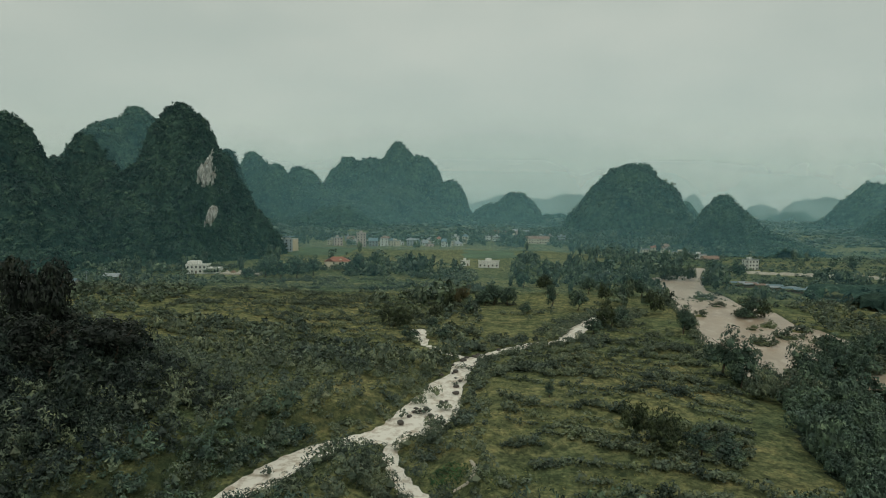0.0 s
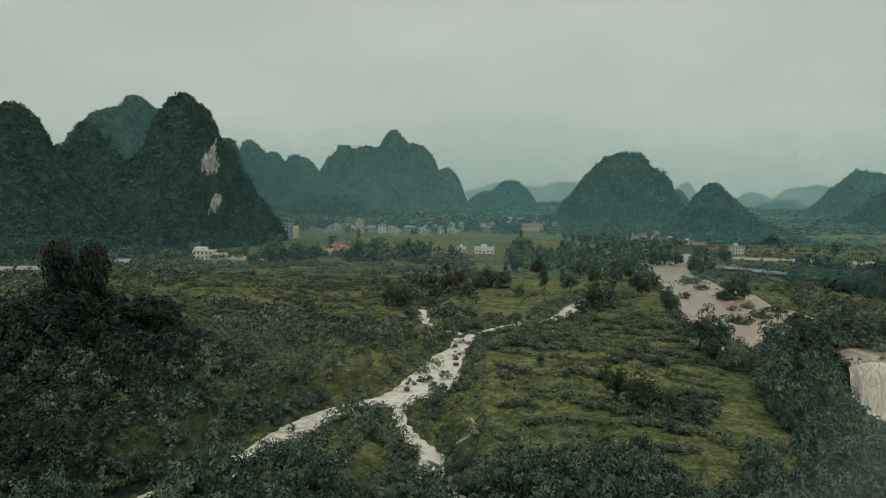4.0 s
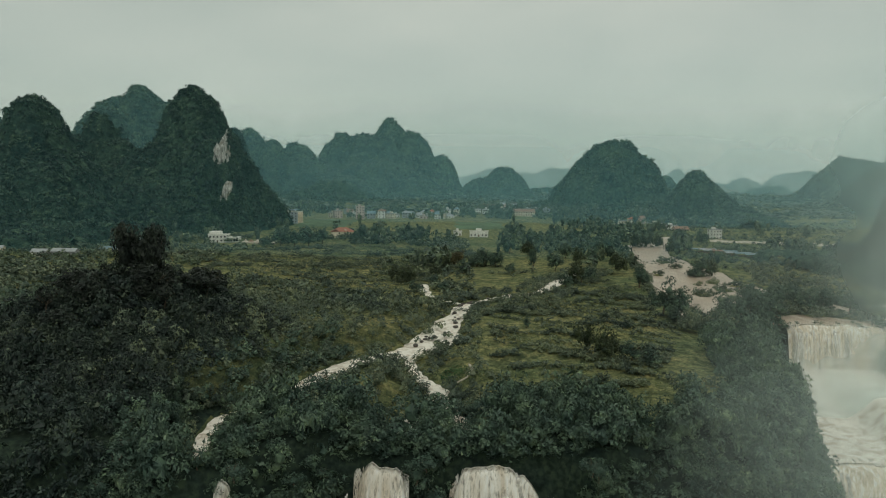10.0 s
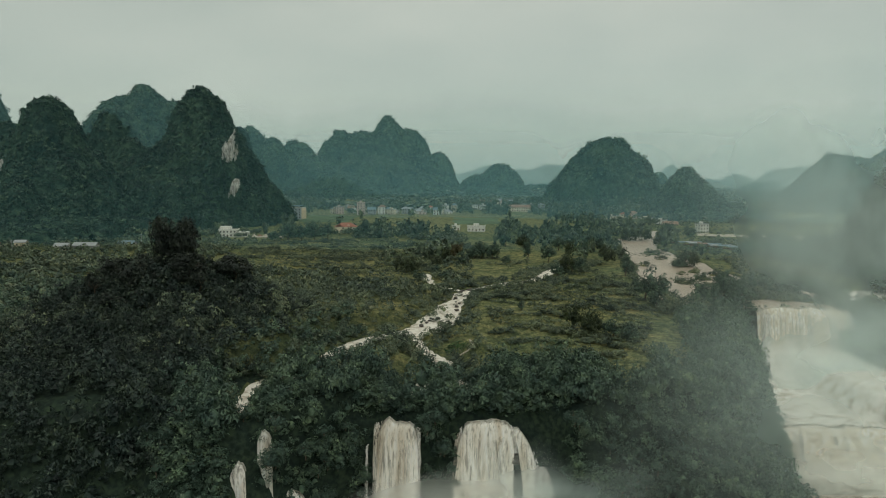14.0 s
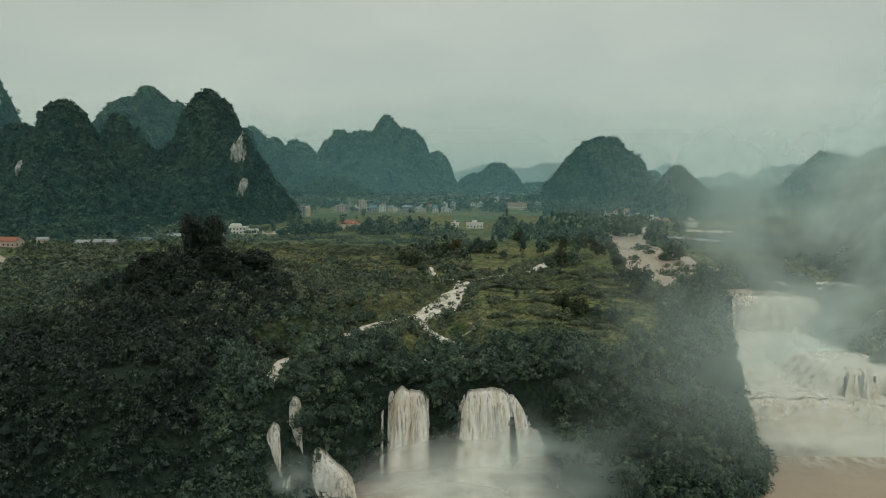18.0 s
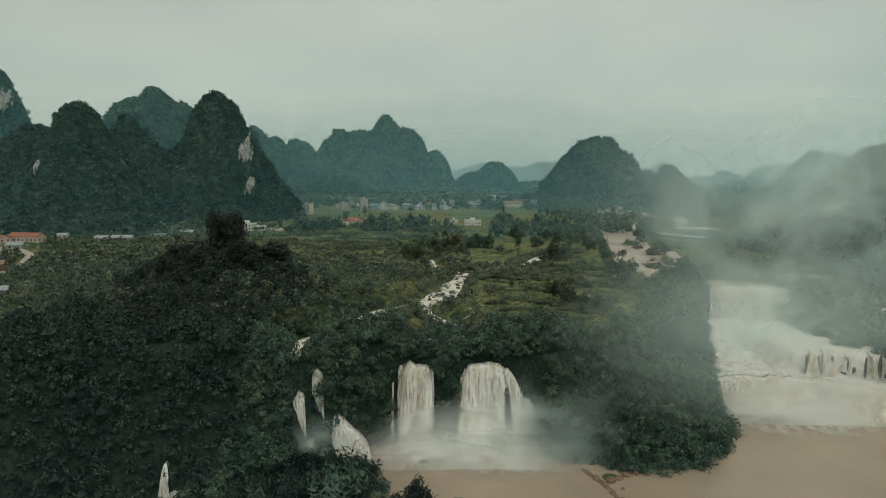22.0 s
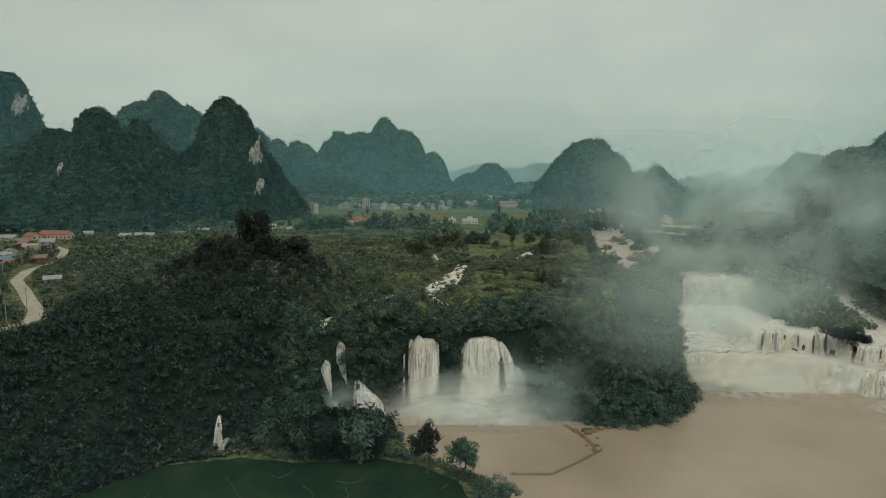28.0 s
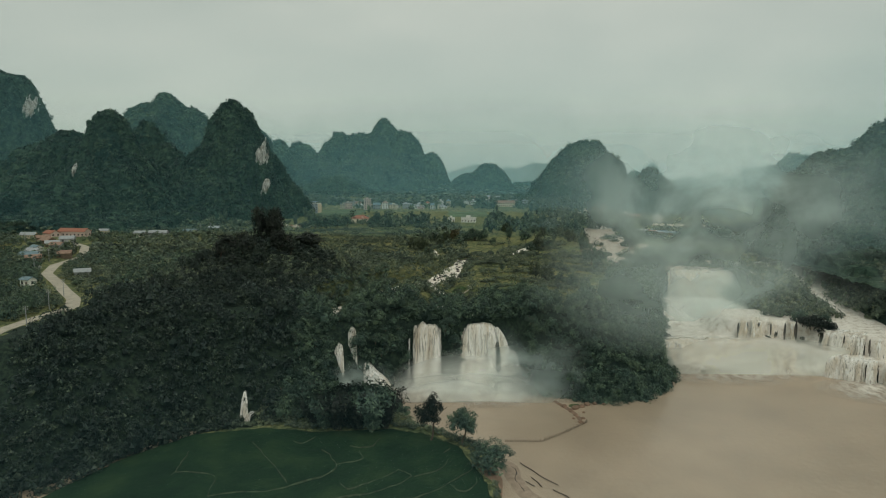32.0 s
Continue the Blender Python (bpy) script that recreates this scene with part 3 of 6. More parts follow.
hill_l, *_, lv_ = hill([(-662, 1050, 240, 72, 100, 2.7), (-560, 985, 138, 90, 90, 1.6), (-490, 930, 138, 100, 90, 1.5), (-640, 900, 120, 130, 90, 1.2)], 3.5, 13, "tall wooded karst hill with a pale cliff", crown=9, gully=50)
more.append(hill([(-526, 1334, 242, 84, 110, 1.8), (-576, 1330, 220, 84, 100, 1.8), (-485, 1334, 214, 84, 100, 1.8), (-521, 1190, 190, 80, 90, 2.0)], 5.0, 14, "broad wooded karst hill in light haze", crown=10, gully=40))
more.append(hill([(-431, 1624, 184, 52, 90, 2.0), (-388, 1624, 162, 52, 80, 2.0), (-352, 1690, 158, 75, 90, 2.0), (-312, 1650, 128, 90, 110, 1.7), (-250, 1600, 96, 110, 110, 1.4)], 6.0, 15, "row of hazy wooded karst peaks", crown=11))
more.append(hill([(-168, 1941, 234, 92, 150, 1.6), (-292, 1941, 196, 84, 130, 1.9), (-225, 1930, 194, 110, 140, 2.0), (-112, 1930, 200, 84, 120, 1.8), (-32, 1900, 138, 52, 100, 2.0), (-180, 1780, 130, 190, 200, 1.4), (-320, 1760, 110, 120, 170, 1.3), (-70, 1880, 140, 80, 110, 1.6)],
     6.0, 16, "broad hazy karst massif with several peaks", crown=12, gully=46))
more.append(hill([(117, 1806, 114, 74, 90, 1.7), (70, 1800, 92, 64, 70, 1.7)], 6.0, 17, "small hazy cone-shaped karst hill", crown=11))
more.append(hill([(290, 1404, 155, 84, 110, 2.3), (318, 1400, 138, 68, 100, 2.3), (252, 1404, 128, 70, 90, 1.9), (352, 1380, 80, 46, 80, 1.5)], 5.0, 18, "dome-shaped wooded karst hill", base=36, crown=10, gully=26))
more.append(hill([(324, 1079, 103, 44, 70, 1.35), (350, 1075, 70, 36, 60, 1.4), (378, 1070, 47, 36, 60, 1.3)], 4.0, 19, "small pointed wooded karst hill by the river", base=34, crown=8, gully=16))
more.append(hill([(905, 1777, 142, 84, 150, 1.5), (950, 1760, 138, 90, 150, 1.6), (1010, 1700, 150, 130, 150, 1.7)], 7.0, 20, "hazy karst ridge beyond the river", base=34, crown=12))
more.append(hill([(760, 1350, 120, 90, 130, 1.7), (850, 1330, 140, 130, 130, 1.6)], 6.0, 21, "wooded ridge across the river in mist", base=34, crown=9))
*_, rv_ = hill([(352, 610, 116, 64, 90, 1.8), (400, 590, 146, 96, 120, 1.7), (480, 560, 190, 130, 150, 1.6), (345, 515, 66, 52, 70, 1.3), (420, 430, 105, 120, 110, 1.2)], 3.0, 22, "wooded slope on the far bank of the river", base=34, crown=7, skirt=0.02)
# far peaks: x, y, top, half width, sharpness
for k, (hx, hy_, top, r, p) in enumerate([(32, 3400, 75, 105, 1.6), (142, 3300, 137, 115, 1.7), (316, 3200, 103, 69, 1.8), (463, 3300, 138, 150, 1.7), (565, 3300, 112, 100, 1.8), (283, 2350, 59, 60, 1.8), (966, 3200, 125, 64, 2.0), (492, 1780, 88, 39, 1.9), (1123, 3100, 65, 57, 1.7), (1256, 3200, 84, 84, 1.8), (1074, 2500, 63, 72, 1.6), (1514, 3200, 130, 138, 1.6), (1386, 3300, 32, 178, 1.4), (841, 3400, 89, 158, 1.5), (-120, 3400, 52, 158, 1.5)]):
    hill([(hx, hy_, top, r, r * 1.1, p), (hx + r * 0.62, hy_ + 30, 30 + (top - 30) * 0.72, r * 0.62, r * 0.8, p), (hx - r * 0.66, hy_ + 40, 30 + (top - 30) * 0.6, r * 0.6, r * 0.8, p)], max(6.0, r / 9), 30 + k, "far karst peak, pale blue in the haze", base=30, crown=20, amp=4, rough=2.4, gully=40)

# ---------------------------------------------------------------- plants
rng = np.random.default_rng(7)


def ico(subdiv):
    bm = bmesh.new()
    bmesh.ops.create_icosphere(bm, subdivisions=subdiv, radius=1.0)
    v = np.array([p.co[:] for p in bm.verts])
    f = np.array([[q.index for q in p.verts] for p in bm.faces])
    bm.free()
    return v, f


ICO0, ICO2 = ico(1), ico(3)
OCTA = (np.array([(1, 0, 0), (0, 1, 0), (-1, 0, 0), (0, -1, 0), (0, 0, 1), (0, 0, -1)], float), np.array([(a, (a + 1) % 4, 4) for a in range(4)] + [((a + 1) % 4, a, 5) for a in range(4)]))


def unit(n):
    d = rng.normal(size=(n, 3))
    return d / np.linalg.norm(d, axis=1, keepdims=True)


def sprays(at, facing, size, long=1.0):
    """Small pointed leaf sprays at the places and roughly facing the ways given."""
    n = len(at)
    d = facing + 0.38 * unit(n)
    d /= np.linalg.norm(d, axis=1, keepdims=True)
    a = np.cross(d, unit(n))
    a /= np.linalg.norm(a, axis=1, keepdims=True)
    b = np.cross(d, a)
    s = (size * rng.uniform(0.6, 1.4, n))[:, None]
    v = np.stack([at - a * s * long, at - b * s * 0.8 - a * s * 0.4 * long, at + a * s * long + b * s * 0.5 - d * s * 0.2], 1).reshape(-1, 3)
    return v, np.arange(n * 3).reshape(n, 3)


def crown_template(lobes, leaves, leaf, height=0.8, core=ICO0, lobe=0.4, low=-0.25):
    """A crown one metre in radius whose foot is at z = 0: leaf sprays on many lobes round a dense core."""
    c = unit(lobes * 3)
    c = c[c[:, 2] > low][:lobes] * rng.uniform(0.55, 0.8, (1, 1))
    c = c * (1 + 0.25 * rng.uniform(-1, 1, (len(c), 1)))
    at, face = [], []
    for p in c:
        r = lobe * rng.uniform(0.7, 1.25)
        d = unit(leaves)
        d = d + 0.5 * p / np.linalg.norm(p) + [0, 0, 0.25]
        d /= np.linalg.norm(d, axis=1, keepdims=True)
        at.append(p + d * r)
        face.append(d)
    v, f = sprays(np.concatenate(at), np.concatenate(face), leaf)
    cv = core[0] * 0.42 * (1 + 0.2 * rng.uniform(-1, 1, (len(core[0]), 1)))
    v = np.concatenate([v, cv])
    f = np.concatenate([f, core[1] + len(v) - len(cv)])
    v = (v + [0, 0, 0.85]) * [1, 1, height]
    return v, f


def bamboo_template(stems, leaves, leaf):
    """A clump of arching plumes, one metre high, feathered along the upper two thirds."""
    at, face = [], []
    for _ in range(stems):
        ang, lean, h = rng.uniform(0, 2 * math.pi), rng.uniform(0.12, 0.42), rng.uniform(0.7, 1.0)
        s = rng.uniform(0.15, 1.0, leaves)
        r = lean * s**2.2 + 0.12 * s
        p = np.stack([np.cos(ang) * r, np.sin(ang) * r, h * (s - 0.13 * s**4)], 1)
        out = np.stack([np.full(leaves, np.cos(ang)), np.full(leaves, np.sin(ang)), np.full(leaves, 0.5)], 1)
        at.append(p + 0.05 * rng.normal(size=(leaves, 3)))
        face.append(out)
    v, f = sprays(np.concatenate(at), np.concatenate(face), leaf, 1.5)
    return v, f


NEAR = [crown_template(20, 17, 0.112, rng.uniform(0.7, 1.0), ICO0) for _ in range(6)]
WOOD = [crown_template(17, 15, 0.125, rng.uniform(0.7, 1.05), ICO0, 0.42) for _ in range(8)]
MID = [crown_template(8, 8, 0.235, rng.uniform(0.65, 0.95), OCTA) for _ in range(6)]
FINE = [crown_template(11, 14, 0.132, rng.uniform(0.7, 0.95), OCTA) for _ in range(5)]
FAR = [crown_template(6, 6, 0.36, rng.uniform(0.7, 0.95), OCTA) for _ in range(5)]
BARE = (np.zeros((0, 3)), np.zeros((0, 3), int))
CANOPY = [crown_template(5, 4, 0.42, rng.uniform(0.6, 0.85), BARE, 0.48, 0.0) for _ in range(6)]
PLUME_FAR = [bamboo_template(16, 9, 0.13) for _ in range(3)]


def seeds(x0, x1, y0, y1, step):
    x, y = np.meshgrid(np.arange(x0, x1, step), np.arange(y0, y1, step))
    x = x.ravel() + rng.uniform(-0.45, 0.45, x.size) * step
    y = y.ravel() + rng.uniform(-0.45, 0.45, y.size) * step
    return x, y


def grow(x, y, keep, kinds, r_lo, r_hi, sink=0.25, tall=1.0):
    """Rows for joined(): crowns on the ground at the kept places."""
    x, y = x[keep], y[keep]
    z = ground_z(x, y)
    r = rng.uniform(r_lo, r_hi, len(x)) * rng.choice([0.8, 1.0, 1.0, 1.25], len(x))
    turn = rng.uniform(0, 6.28, len(x))
    pick = rng.integers(0, len(kinds), len(x))
    return [(kinds[k], a, b, c - sink * q, q, q * tall * u, w) for k, a, b, c, q, w, u in zip(pick, x, y, z, r, turn, rng.uniform(0.85, 1.25, len(x)))]


# dense wood: the western slope, the knoll, the brink above the falls and the cape
x, y = seeds(-300, 150, 120, 450, 3.1)
d, w = inland_of(x, y)
west, knoll, brink = woods(x, y)
clear = ~wet(x, y, 1.2) & ((np.minimum(along(ROAD, x - 4, y + 6)[0], along(ROAD, x - 10, y + 16)[0]) > 8) | (y > 330)) & (np.hypot(x + 77, y - 262) > 6.5) & (along(BROOK, x, y + 3)[0] > 6.5) & ~((x > -37) & (x < -20) & (y > 291) & (y < 311)) & ~((x > -16) & (x < 38) & (y < 318.5)) & ~((x > -48.5) & (x < -38) & (y < 303) & (y > 286))
copse = (np.hypot((x + 66) / 38, (y - 368) / 34) < 1 + 0.5 * fbm(x / 14, y / 14, 54)) & (fbm(x / 7, y / 7, 55) > -0.22)
wood = (west | knoll | brink | copse) & clear & (np.hypot((x + 88) / 9, (y - 297) / 6) > 1)
small = copse & ~(west | knoll | brink)
tall_here = wood & ~small & (fbm(x / 9, y / 9, 97) > 0.12)
near_brink = x > -66
items = grow(x, y, tall_here & near_brink, NEAR, 2.3, 3.9, 0.1, 1.45) + grow(x, y, wood & ~small & ~tall_here & near_brink, WOOD, 1.7, 3.3, 0.2, 1.1) + grow(x, y, wood & small, FINE, 1.5, 3.0, 0.15, 1.1)
items += grow(x, y, tall_here & ~near_brink, FINE, 2.3, 3.8, 0.1, 1.5) + grow(x, y, wood & ~small & ~tall_here & ~near_brink, FINE, 1.8, 3.2, 0.2, 1.2)
# crowns that cling to the cliff beside and between the falls
for _ in range(260):
    cx = rng.uniform(-40, 60)
    if -15 < cx < 0 or 9.5 < cx < 37:
        continue
    cy = float(steps_at([(-40, 298), (-20, 313), (32, 313), (40, 304), (60, 297)], cx)) + rng.uniform(-1, 4)
    top = 32 if cx < 45 else 18
    items.append((WOOD[rng.integers(0, 8)], cx, cy, rng.uniform(1, top), rng.uniform(1.6, 3.2), rng.uniform(1.6, 3.4), rng.uniform(0, 6)))
for cx, cy, cz in [(-11, 318, 31), (-4, 318, 31.2), (-7, 320, 31.5), (12, 318, 31), (16, 319, 31.6), (20, 318.5, 31.4), (24, 318, 31), (-6, 324, 32), (4, 320, 31), (5, 316, 28), (5, 315, 21), (4, 315, 13), (6, 315, 7), (7, 318, 31), (-17, 319, 30), (-19, 315, 24), (34, 319, 31), (30, 325, 32), (22, 326, 31.5), (16, 325, 31.5), (10, 325, 31.5), (-1, 322, 31), (26, 322, 32),
                   (-12, 324, 32), (-8, 329, 32), (-3, 331, 32), (14, 333, 32), (20, 335, 33), (8, 332, 32), (3, 326, 32), (9, 341, 33), (4, 337, 33), (14, 343, 33), (-1, 343, 33.5), (5, 346, 33.5), (-10, 337, 33), (26, 331, 33)]:
    items.append((WOOD[rng.integers(0, 8)], cx, cy, cz - 1, rng.uniform(2.6, 3.8), rng.uniform(2.6, 3.8), rng.uniform(0, 6)))
for _ in range(70):
    cx, cy = rng.uniform(-64, -36), rng.uniform(288, 311)
    if not -48 < cx < -42.5 and cx < -37:
        items.append((WOOD[rng.integers(0, 8)], cx, cy, float(ground_z(cx, cy)) - 0.5, rng.uniform(1.5, 2.6), rng.uniform(1.5, 2.6), rng.uniform(0, 6)))
# growth that hangs on the steep ground round the falls
hx, hy2 = rng.uniform(-66, 118, 2600), rng.uniform(266, 330, 2600)
steepness = np.abs(ground_z(hx, hy2 + 1) - ground_z(hx, hy2 - 1)) / 2 + np.abs(ground_z(hx + 1, hy2) - ground_z(hx - 1, hy2)) / 2
hang = (steepness > 0.75) & ~((hx > -15) & (hx < 0.5) & (hy2 < 318)) & ~((hx > 9) & (hx < 38) & (hy2 < 318)) & ~((hx > -48.5) & (hx < -20) & (hy2 < 304) & (hy2 > 292)) & ~wet(hx, hy2, 0.5)
hx3, hy3 = rng.uniform(98, 152, 3000), rng.uniform(300, 452, 3000)
d3 = inland_of(hx3, hy3)[0]
hang3 = (d3 > -1.5) & (d3 < 24) & (hx3 < 147)
hx, hy2 = np.r_[hx[hang][:760], hx3[hang3][:640]], np.r_[hy2[hang][:760], hy3[hang3][:640]]
for cx, cy, cz in zip(hx, hy2, ground_z(hx, hy2)):
    q = rng.uniform(1.3, 2.5) * (1.3 if cx > 98 else 1.0)
    items.append((MID[rng.integers(0, 6)], cx, cy, cz - 0.7, q, q * rng.uniform(0.9, 1.4), rng.uniform(0, 6)))
for _ in range(110):
    q = rng.uniform(1.3, 2.3)
    items.append((MID[rng.integers(0, 6)], rng.uniform(-17, 40), rng.uniform(315.4, 318.2), rng.uniform(31.2, 36.5), q, q * rng.uniform(0.9, 1.3), rng.uniform(0, 6)))
# lower wood and thickets from the slope to the village road
wx, wy = seeds(-330, -118, 255, 480, 3.7)
wd = inland_of(wx, wy)[0]
beyond = wx < np.interp(wy, [240, 304, 402, 437, 480], [-172, -168, -236, -251, -256])
kept = (wd > 4) & ~wet(wx, wy, 2.5) & ~np.any(woods(wx, wy), axis=0) & (np.hypot((wx + 204) / 13, (wy - 432) / 9) > 1) & (np.minimum(along(ROAD, wx - 4, wy + 7)[0], along(ROAD, wx - 10, wy + 16)[0]) > 7)
thick = fbm(wx / 26, wy / 16, 63) + 0.5 * fbm(wx / 8, wy / 8, 64)
for hx_, hy_ in [(-205, 384), (-219, 356), (-263, 470), (-291, 482), (-270, 446), (-282, 462)]:
    kept &= np.hypot(wx - hx_ * 0.97, wy - hy_ + 10) > 13
copse_items = grow(wx, wy, kept & beyond & (thick > -0.1), FINE, 1.8, 3.4, 0.2, 1.3) + grow(wx, wy, kept & ~beyond & (thick > -0.06), MID, 1.4, 2.8, 0.25, 1.1)
rng.shuffle(items)
front = [i for i in items if i[2] < 316 and -125 < i[1] < 118 and i[4] > 1.5 and any(i[0] is s for s in WOOD)][:180]
chosen = {id(i) for i in front}
def on_knoll(i):
    return math.hypot((i[1] + 106) / 60, (i[2] - 374) / 58) < 0.92 + 0.4 * float(fbm(i[1] / 12, i[2] / 12, 59))


rest = [i for i in items if id(i) not in chosen]
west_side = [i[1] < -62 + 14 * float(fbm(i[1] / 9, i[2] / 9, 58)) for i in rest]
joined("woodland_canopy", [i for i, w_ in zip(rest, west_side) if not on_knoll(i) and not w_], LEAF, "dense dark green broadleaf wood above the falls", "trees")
joined("woodland_canopy", [i for i, w_ in zip(rest, west_side) if not on_knoll(i) and w_], WEST_SHADE_LEAF, "dense wood on the western slope, leaves darkened for shade", "trees")
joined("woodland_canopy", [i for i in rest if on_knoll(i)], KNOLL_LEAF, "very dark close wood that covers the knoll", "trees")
joined("woodland_canopy", copse_items, LEAF, "lower green wood and thickets towards the village road", "trees")


def trunk_mesh(name, height, r0, limbs=4, lean=0.1):
    """A tapered, slightly bent trunk with limbs that fork into the crown."""
    bm = bmesh.new()

    def limb(a, b, ra, rb, sides=6):
        rings = []
        for k in range(4):
            f = k / 3
            p = a.lerp(b, f) + Vector((rng.normal(), rng.normal(), 0)) * 0.03 * (b - a).length * (0 < k < 3)
            q = (b - a).to_track_quat("Z", "Y")
            rings.append([bm.verts.new(p + q @ Vector((math.cos(t) * (ra + (rb - ra) * f), math.sin(t) * (ra + (rb - ra) * f), 0))) for t in np.linspace(0, 2 * math.pi, sides, endpoint=False)])
        for u, v in zip(rings[:-1], rings[1:]):
            for k in range(sides):
                bm.faces.new((u[k], u[(k + 1) % sides], v[(k + 1) % sides], v[k]))

    top = Vector((lean * height, 0, height * 0.6))
    limb(Vector((0, 0, -0.06 * height)), top, r0, r0 * 0.6)
    for k in range(limbs):
        ang = 2 * math.pi * k / limbs + rng.uniform(-0.4, 0.4)
        limb(top, top + Vector((math.cos(ang) * 0.4, math.sin(ang) * 0.4, rng.uniform(0.25, 0.42))) * height * 0.9, r0 * 0.5, r0 * 0.15, 5)
    me = bpy.data.meshes.new(name)
    bm.to_mesh(me)
    bm.free()
    me.materials.append(BARK)
    return me


# the trees that stand nearest to the falls, one by one
protos = []
TREE_WORDS = ["broadleaf tree with a rounded dark green crown in the wood", "leafy tree with a lumpy crown on the wooded slope", "spreading green tree among others above the pool"]
for k, shape in enumerate(WOOD):
    t_ob = new("tree")
    tagged(t_ob, TREE_WORDS[k % 3], "tree", group="trees round the falls")
    put("trunk", trunk_mesh("trunk", 1.3, 0.07), t_ob)
    put("crown", mesh_of("crown", shape[0], shape[1], LEAF), t_ob)
    protos.append(t_ob)
first = {}
for shape, cx, cy, cz, sx, sz, turn in front:
    k = next(i for i, s in enumerate(WOOD) if s is shape)
    m = Matrix.LocRotScale((cx, cy, cz), Euler((0, 0, turn)), (sx, sx, sz))
    if k in first:
        copy_thing(protos[k], m)
    else:
        first[k] = m
for k, m in first.items():
    protos[k].matrix_basis = m

SOIL = [(-110, 480, 11, 13), (-204, 437, 9, 5)]


def bare_soil(x, y):
    out = np.zeros(np.shape(x), bool)
    for sx, sy, a, b in SOIL:
        out |= np.hypot((x - sx) / a, (y - sy) / b) < 1.1
    return out


# scrub on the western plain, the far bank and along the terrace banks
x, y = seeds(-290, 20, 200, 760, 4.5)
d, w = inland_of(x, y)
thick = 0.9 * fbm(x / 34, y / 20, 61) + 0.6 * fbm(x / 13, y / 9, 62) + 0.4 * np.exp(-(((x + 50) / 40) ** 2) - ((y - 385) / 45) ** 2)
bush = (d > 6) & ~wet(x, y, 0.8) & (along(BROOK, x, y + 4)[0] > 7.5) & ~bare_soil(x, y) & (thick > -0.34 + 0.54 * ease(signed(FIELD_WEST, x, y) / 16 + 0.3) + 0.42 * ease((y - 500) / 120) + 0.3 * ease((-x - 190) / 60)) & ~((y < 330) & (x > -165))
thicket = bush & (thick > 0.0)
items = grow(x, y, bush & ~thicket & (y < 470), MID, 1.0, 2.2) + grow(x, y, bush & ~thicket & (y >= 470), FAR, 0.9, 2.1)
items += grow(x, y, thicket & (y < 440), FINE, 1.6, 2.9, 0.2, 1.2) + grow(x, y, thicket & (y >= 440) & (y < 470), MID, 1.7, 3.0, 0.2, 1.25) + grow(x, y, thicket & (y >= 470), FAR, 1.7, 3.0, 0.2, 1.2)
def bank_rows(x0, x1, y0, y1, step):
    """Places along the brinks of the terraces."""
    xs, ys = np.meshgrid(np.arange(x0, x1, step), np.arange(y0, y1, 0.5), indexing="ij")
    frac, firm = terrace(xs, ys)
    a, b = np.nonzero((np.diff(frac, axis=1) < -0.5) & (firm[:, 1:] > 0.3))
    return xs[a, b] + rng.uniform(-0.4, 0.4, len(a)), ys[a, b] - rng.uniform(0.2, 1.3, len(a))


TUFT = [crown_template(4, 4, 0.4, 0.8, OCTA, 0.5, 0.0) for _ in range(4)]
for x0, x1, y0, y1, step in ((14, 108, 338, 560, 0.75), (-150, 40, 440, 715, 1.0)):
    x, y = bank_rows(x0, x1, y0, y1, step)
    d, w = inland_of(x, y)
    full = fbm(x / 16, y / 9, 88)
    keep = (d > 12) & ~wet(x, y, 0.4) & (full > -0.5)
    items += grow(x, y, keep, TUFT, 0.55, 1.15, 0.2, 0.95) + grow(x, y, keep & (full > 0.02), MID, 0.8, 1.7, 0.2, 1.0)
x, y = seeds(-150, 116, 335, 715, 2.3)
d, w = inland_of(x, y)
keep = (x > 8) & (d > 12) & ~wet(x, y, 0.6) & (y < 600) & ((fbm(x / 24, y / 12, 71) + 0.4 * fbm(x / 7, y / 5, 72) > 0.46) | (along(BROOK, x, y)[0] < 15) & (fbm(x / 8, y / 8, 73) > -0.1))
items += grow(x, y, keep, MID, 0.7, 1.8)
x, y = seeds(128, 330, 330, 760, 5.2)
d, w = inland_of(x, y)
bank = (d > 1) & ~wet(x, y, 1.0) & (fbm(x / 30, y / 24, 81) > -0.25 + 0.4 * ease((y - 600) / 100))
items += grow(x, y, bank & (y < 500), MID, 1.6, 3.4) + grow(x, y, bank & (y >= 500), FAR, 1.2, 2.4)
# low bushes that lean over the stream's banks
x, y = seeds(-64, 100, 318, 575, 2.2)
bank_d, bank_half = along(BROOK, x, y)[::2]
keep = (bank_d > bank_half + 0.9) & (bank_d < bank_half + 5.5) & ~wet(x, y, 0.1) & (fbm(x / 5, y / 5, 78) > -0.12)
items += grow(x, y, keep, FINE, 0.9, 1.9, 0.3, 0.95)
bank_d, bank_half = along(BRANCH, x, y)[::2]
keep = (bank_d > bank_half + 0.4) & (bank_d < bank_half + 9) & ~wet(x, y, 0.2) & (y < 392) & ((x > 1) | (along(BROOK, x, y)[0] > 17)) & (fbm(x / 6, y / 6, 87) > -0.3)
items += grow(x, y, keep, FINE, 0.9, 1.9, 0.3, 0.95)
for ix, iy, r in ISLETS:
    n = int(6 + r * r * 0.22)
    a, q = rng.uniform(0, 6.28, n), r * np.sqrt(rng.uniform(0, 0.75, n))
    items += grow(ix + q * np.cos(a), iy + q * np.sin(a), np.ones(n, bool), MID, 0.9, 1.0 + 0.2 * r)
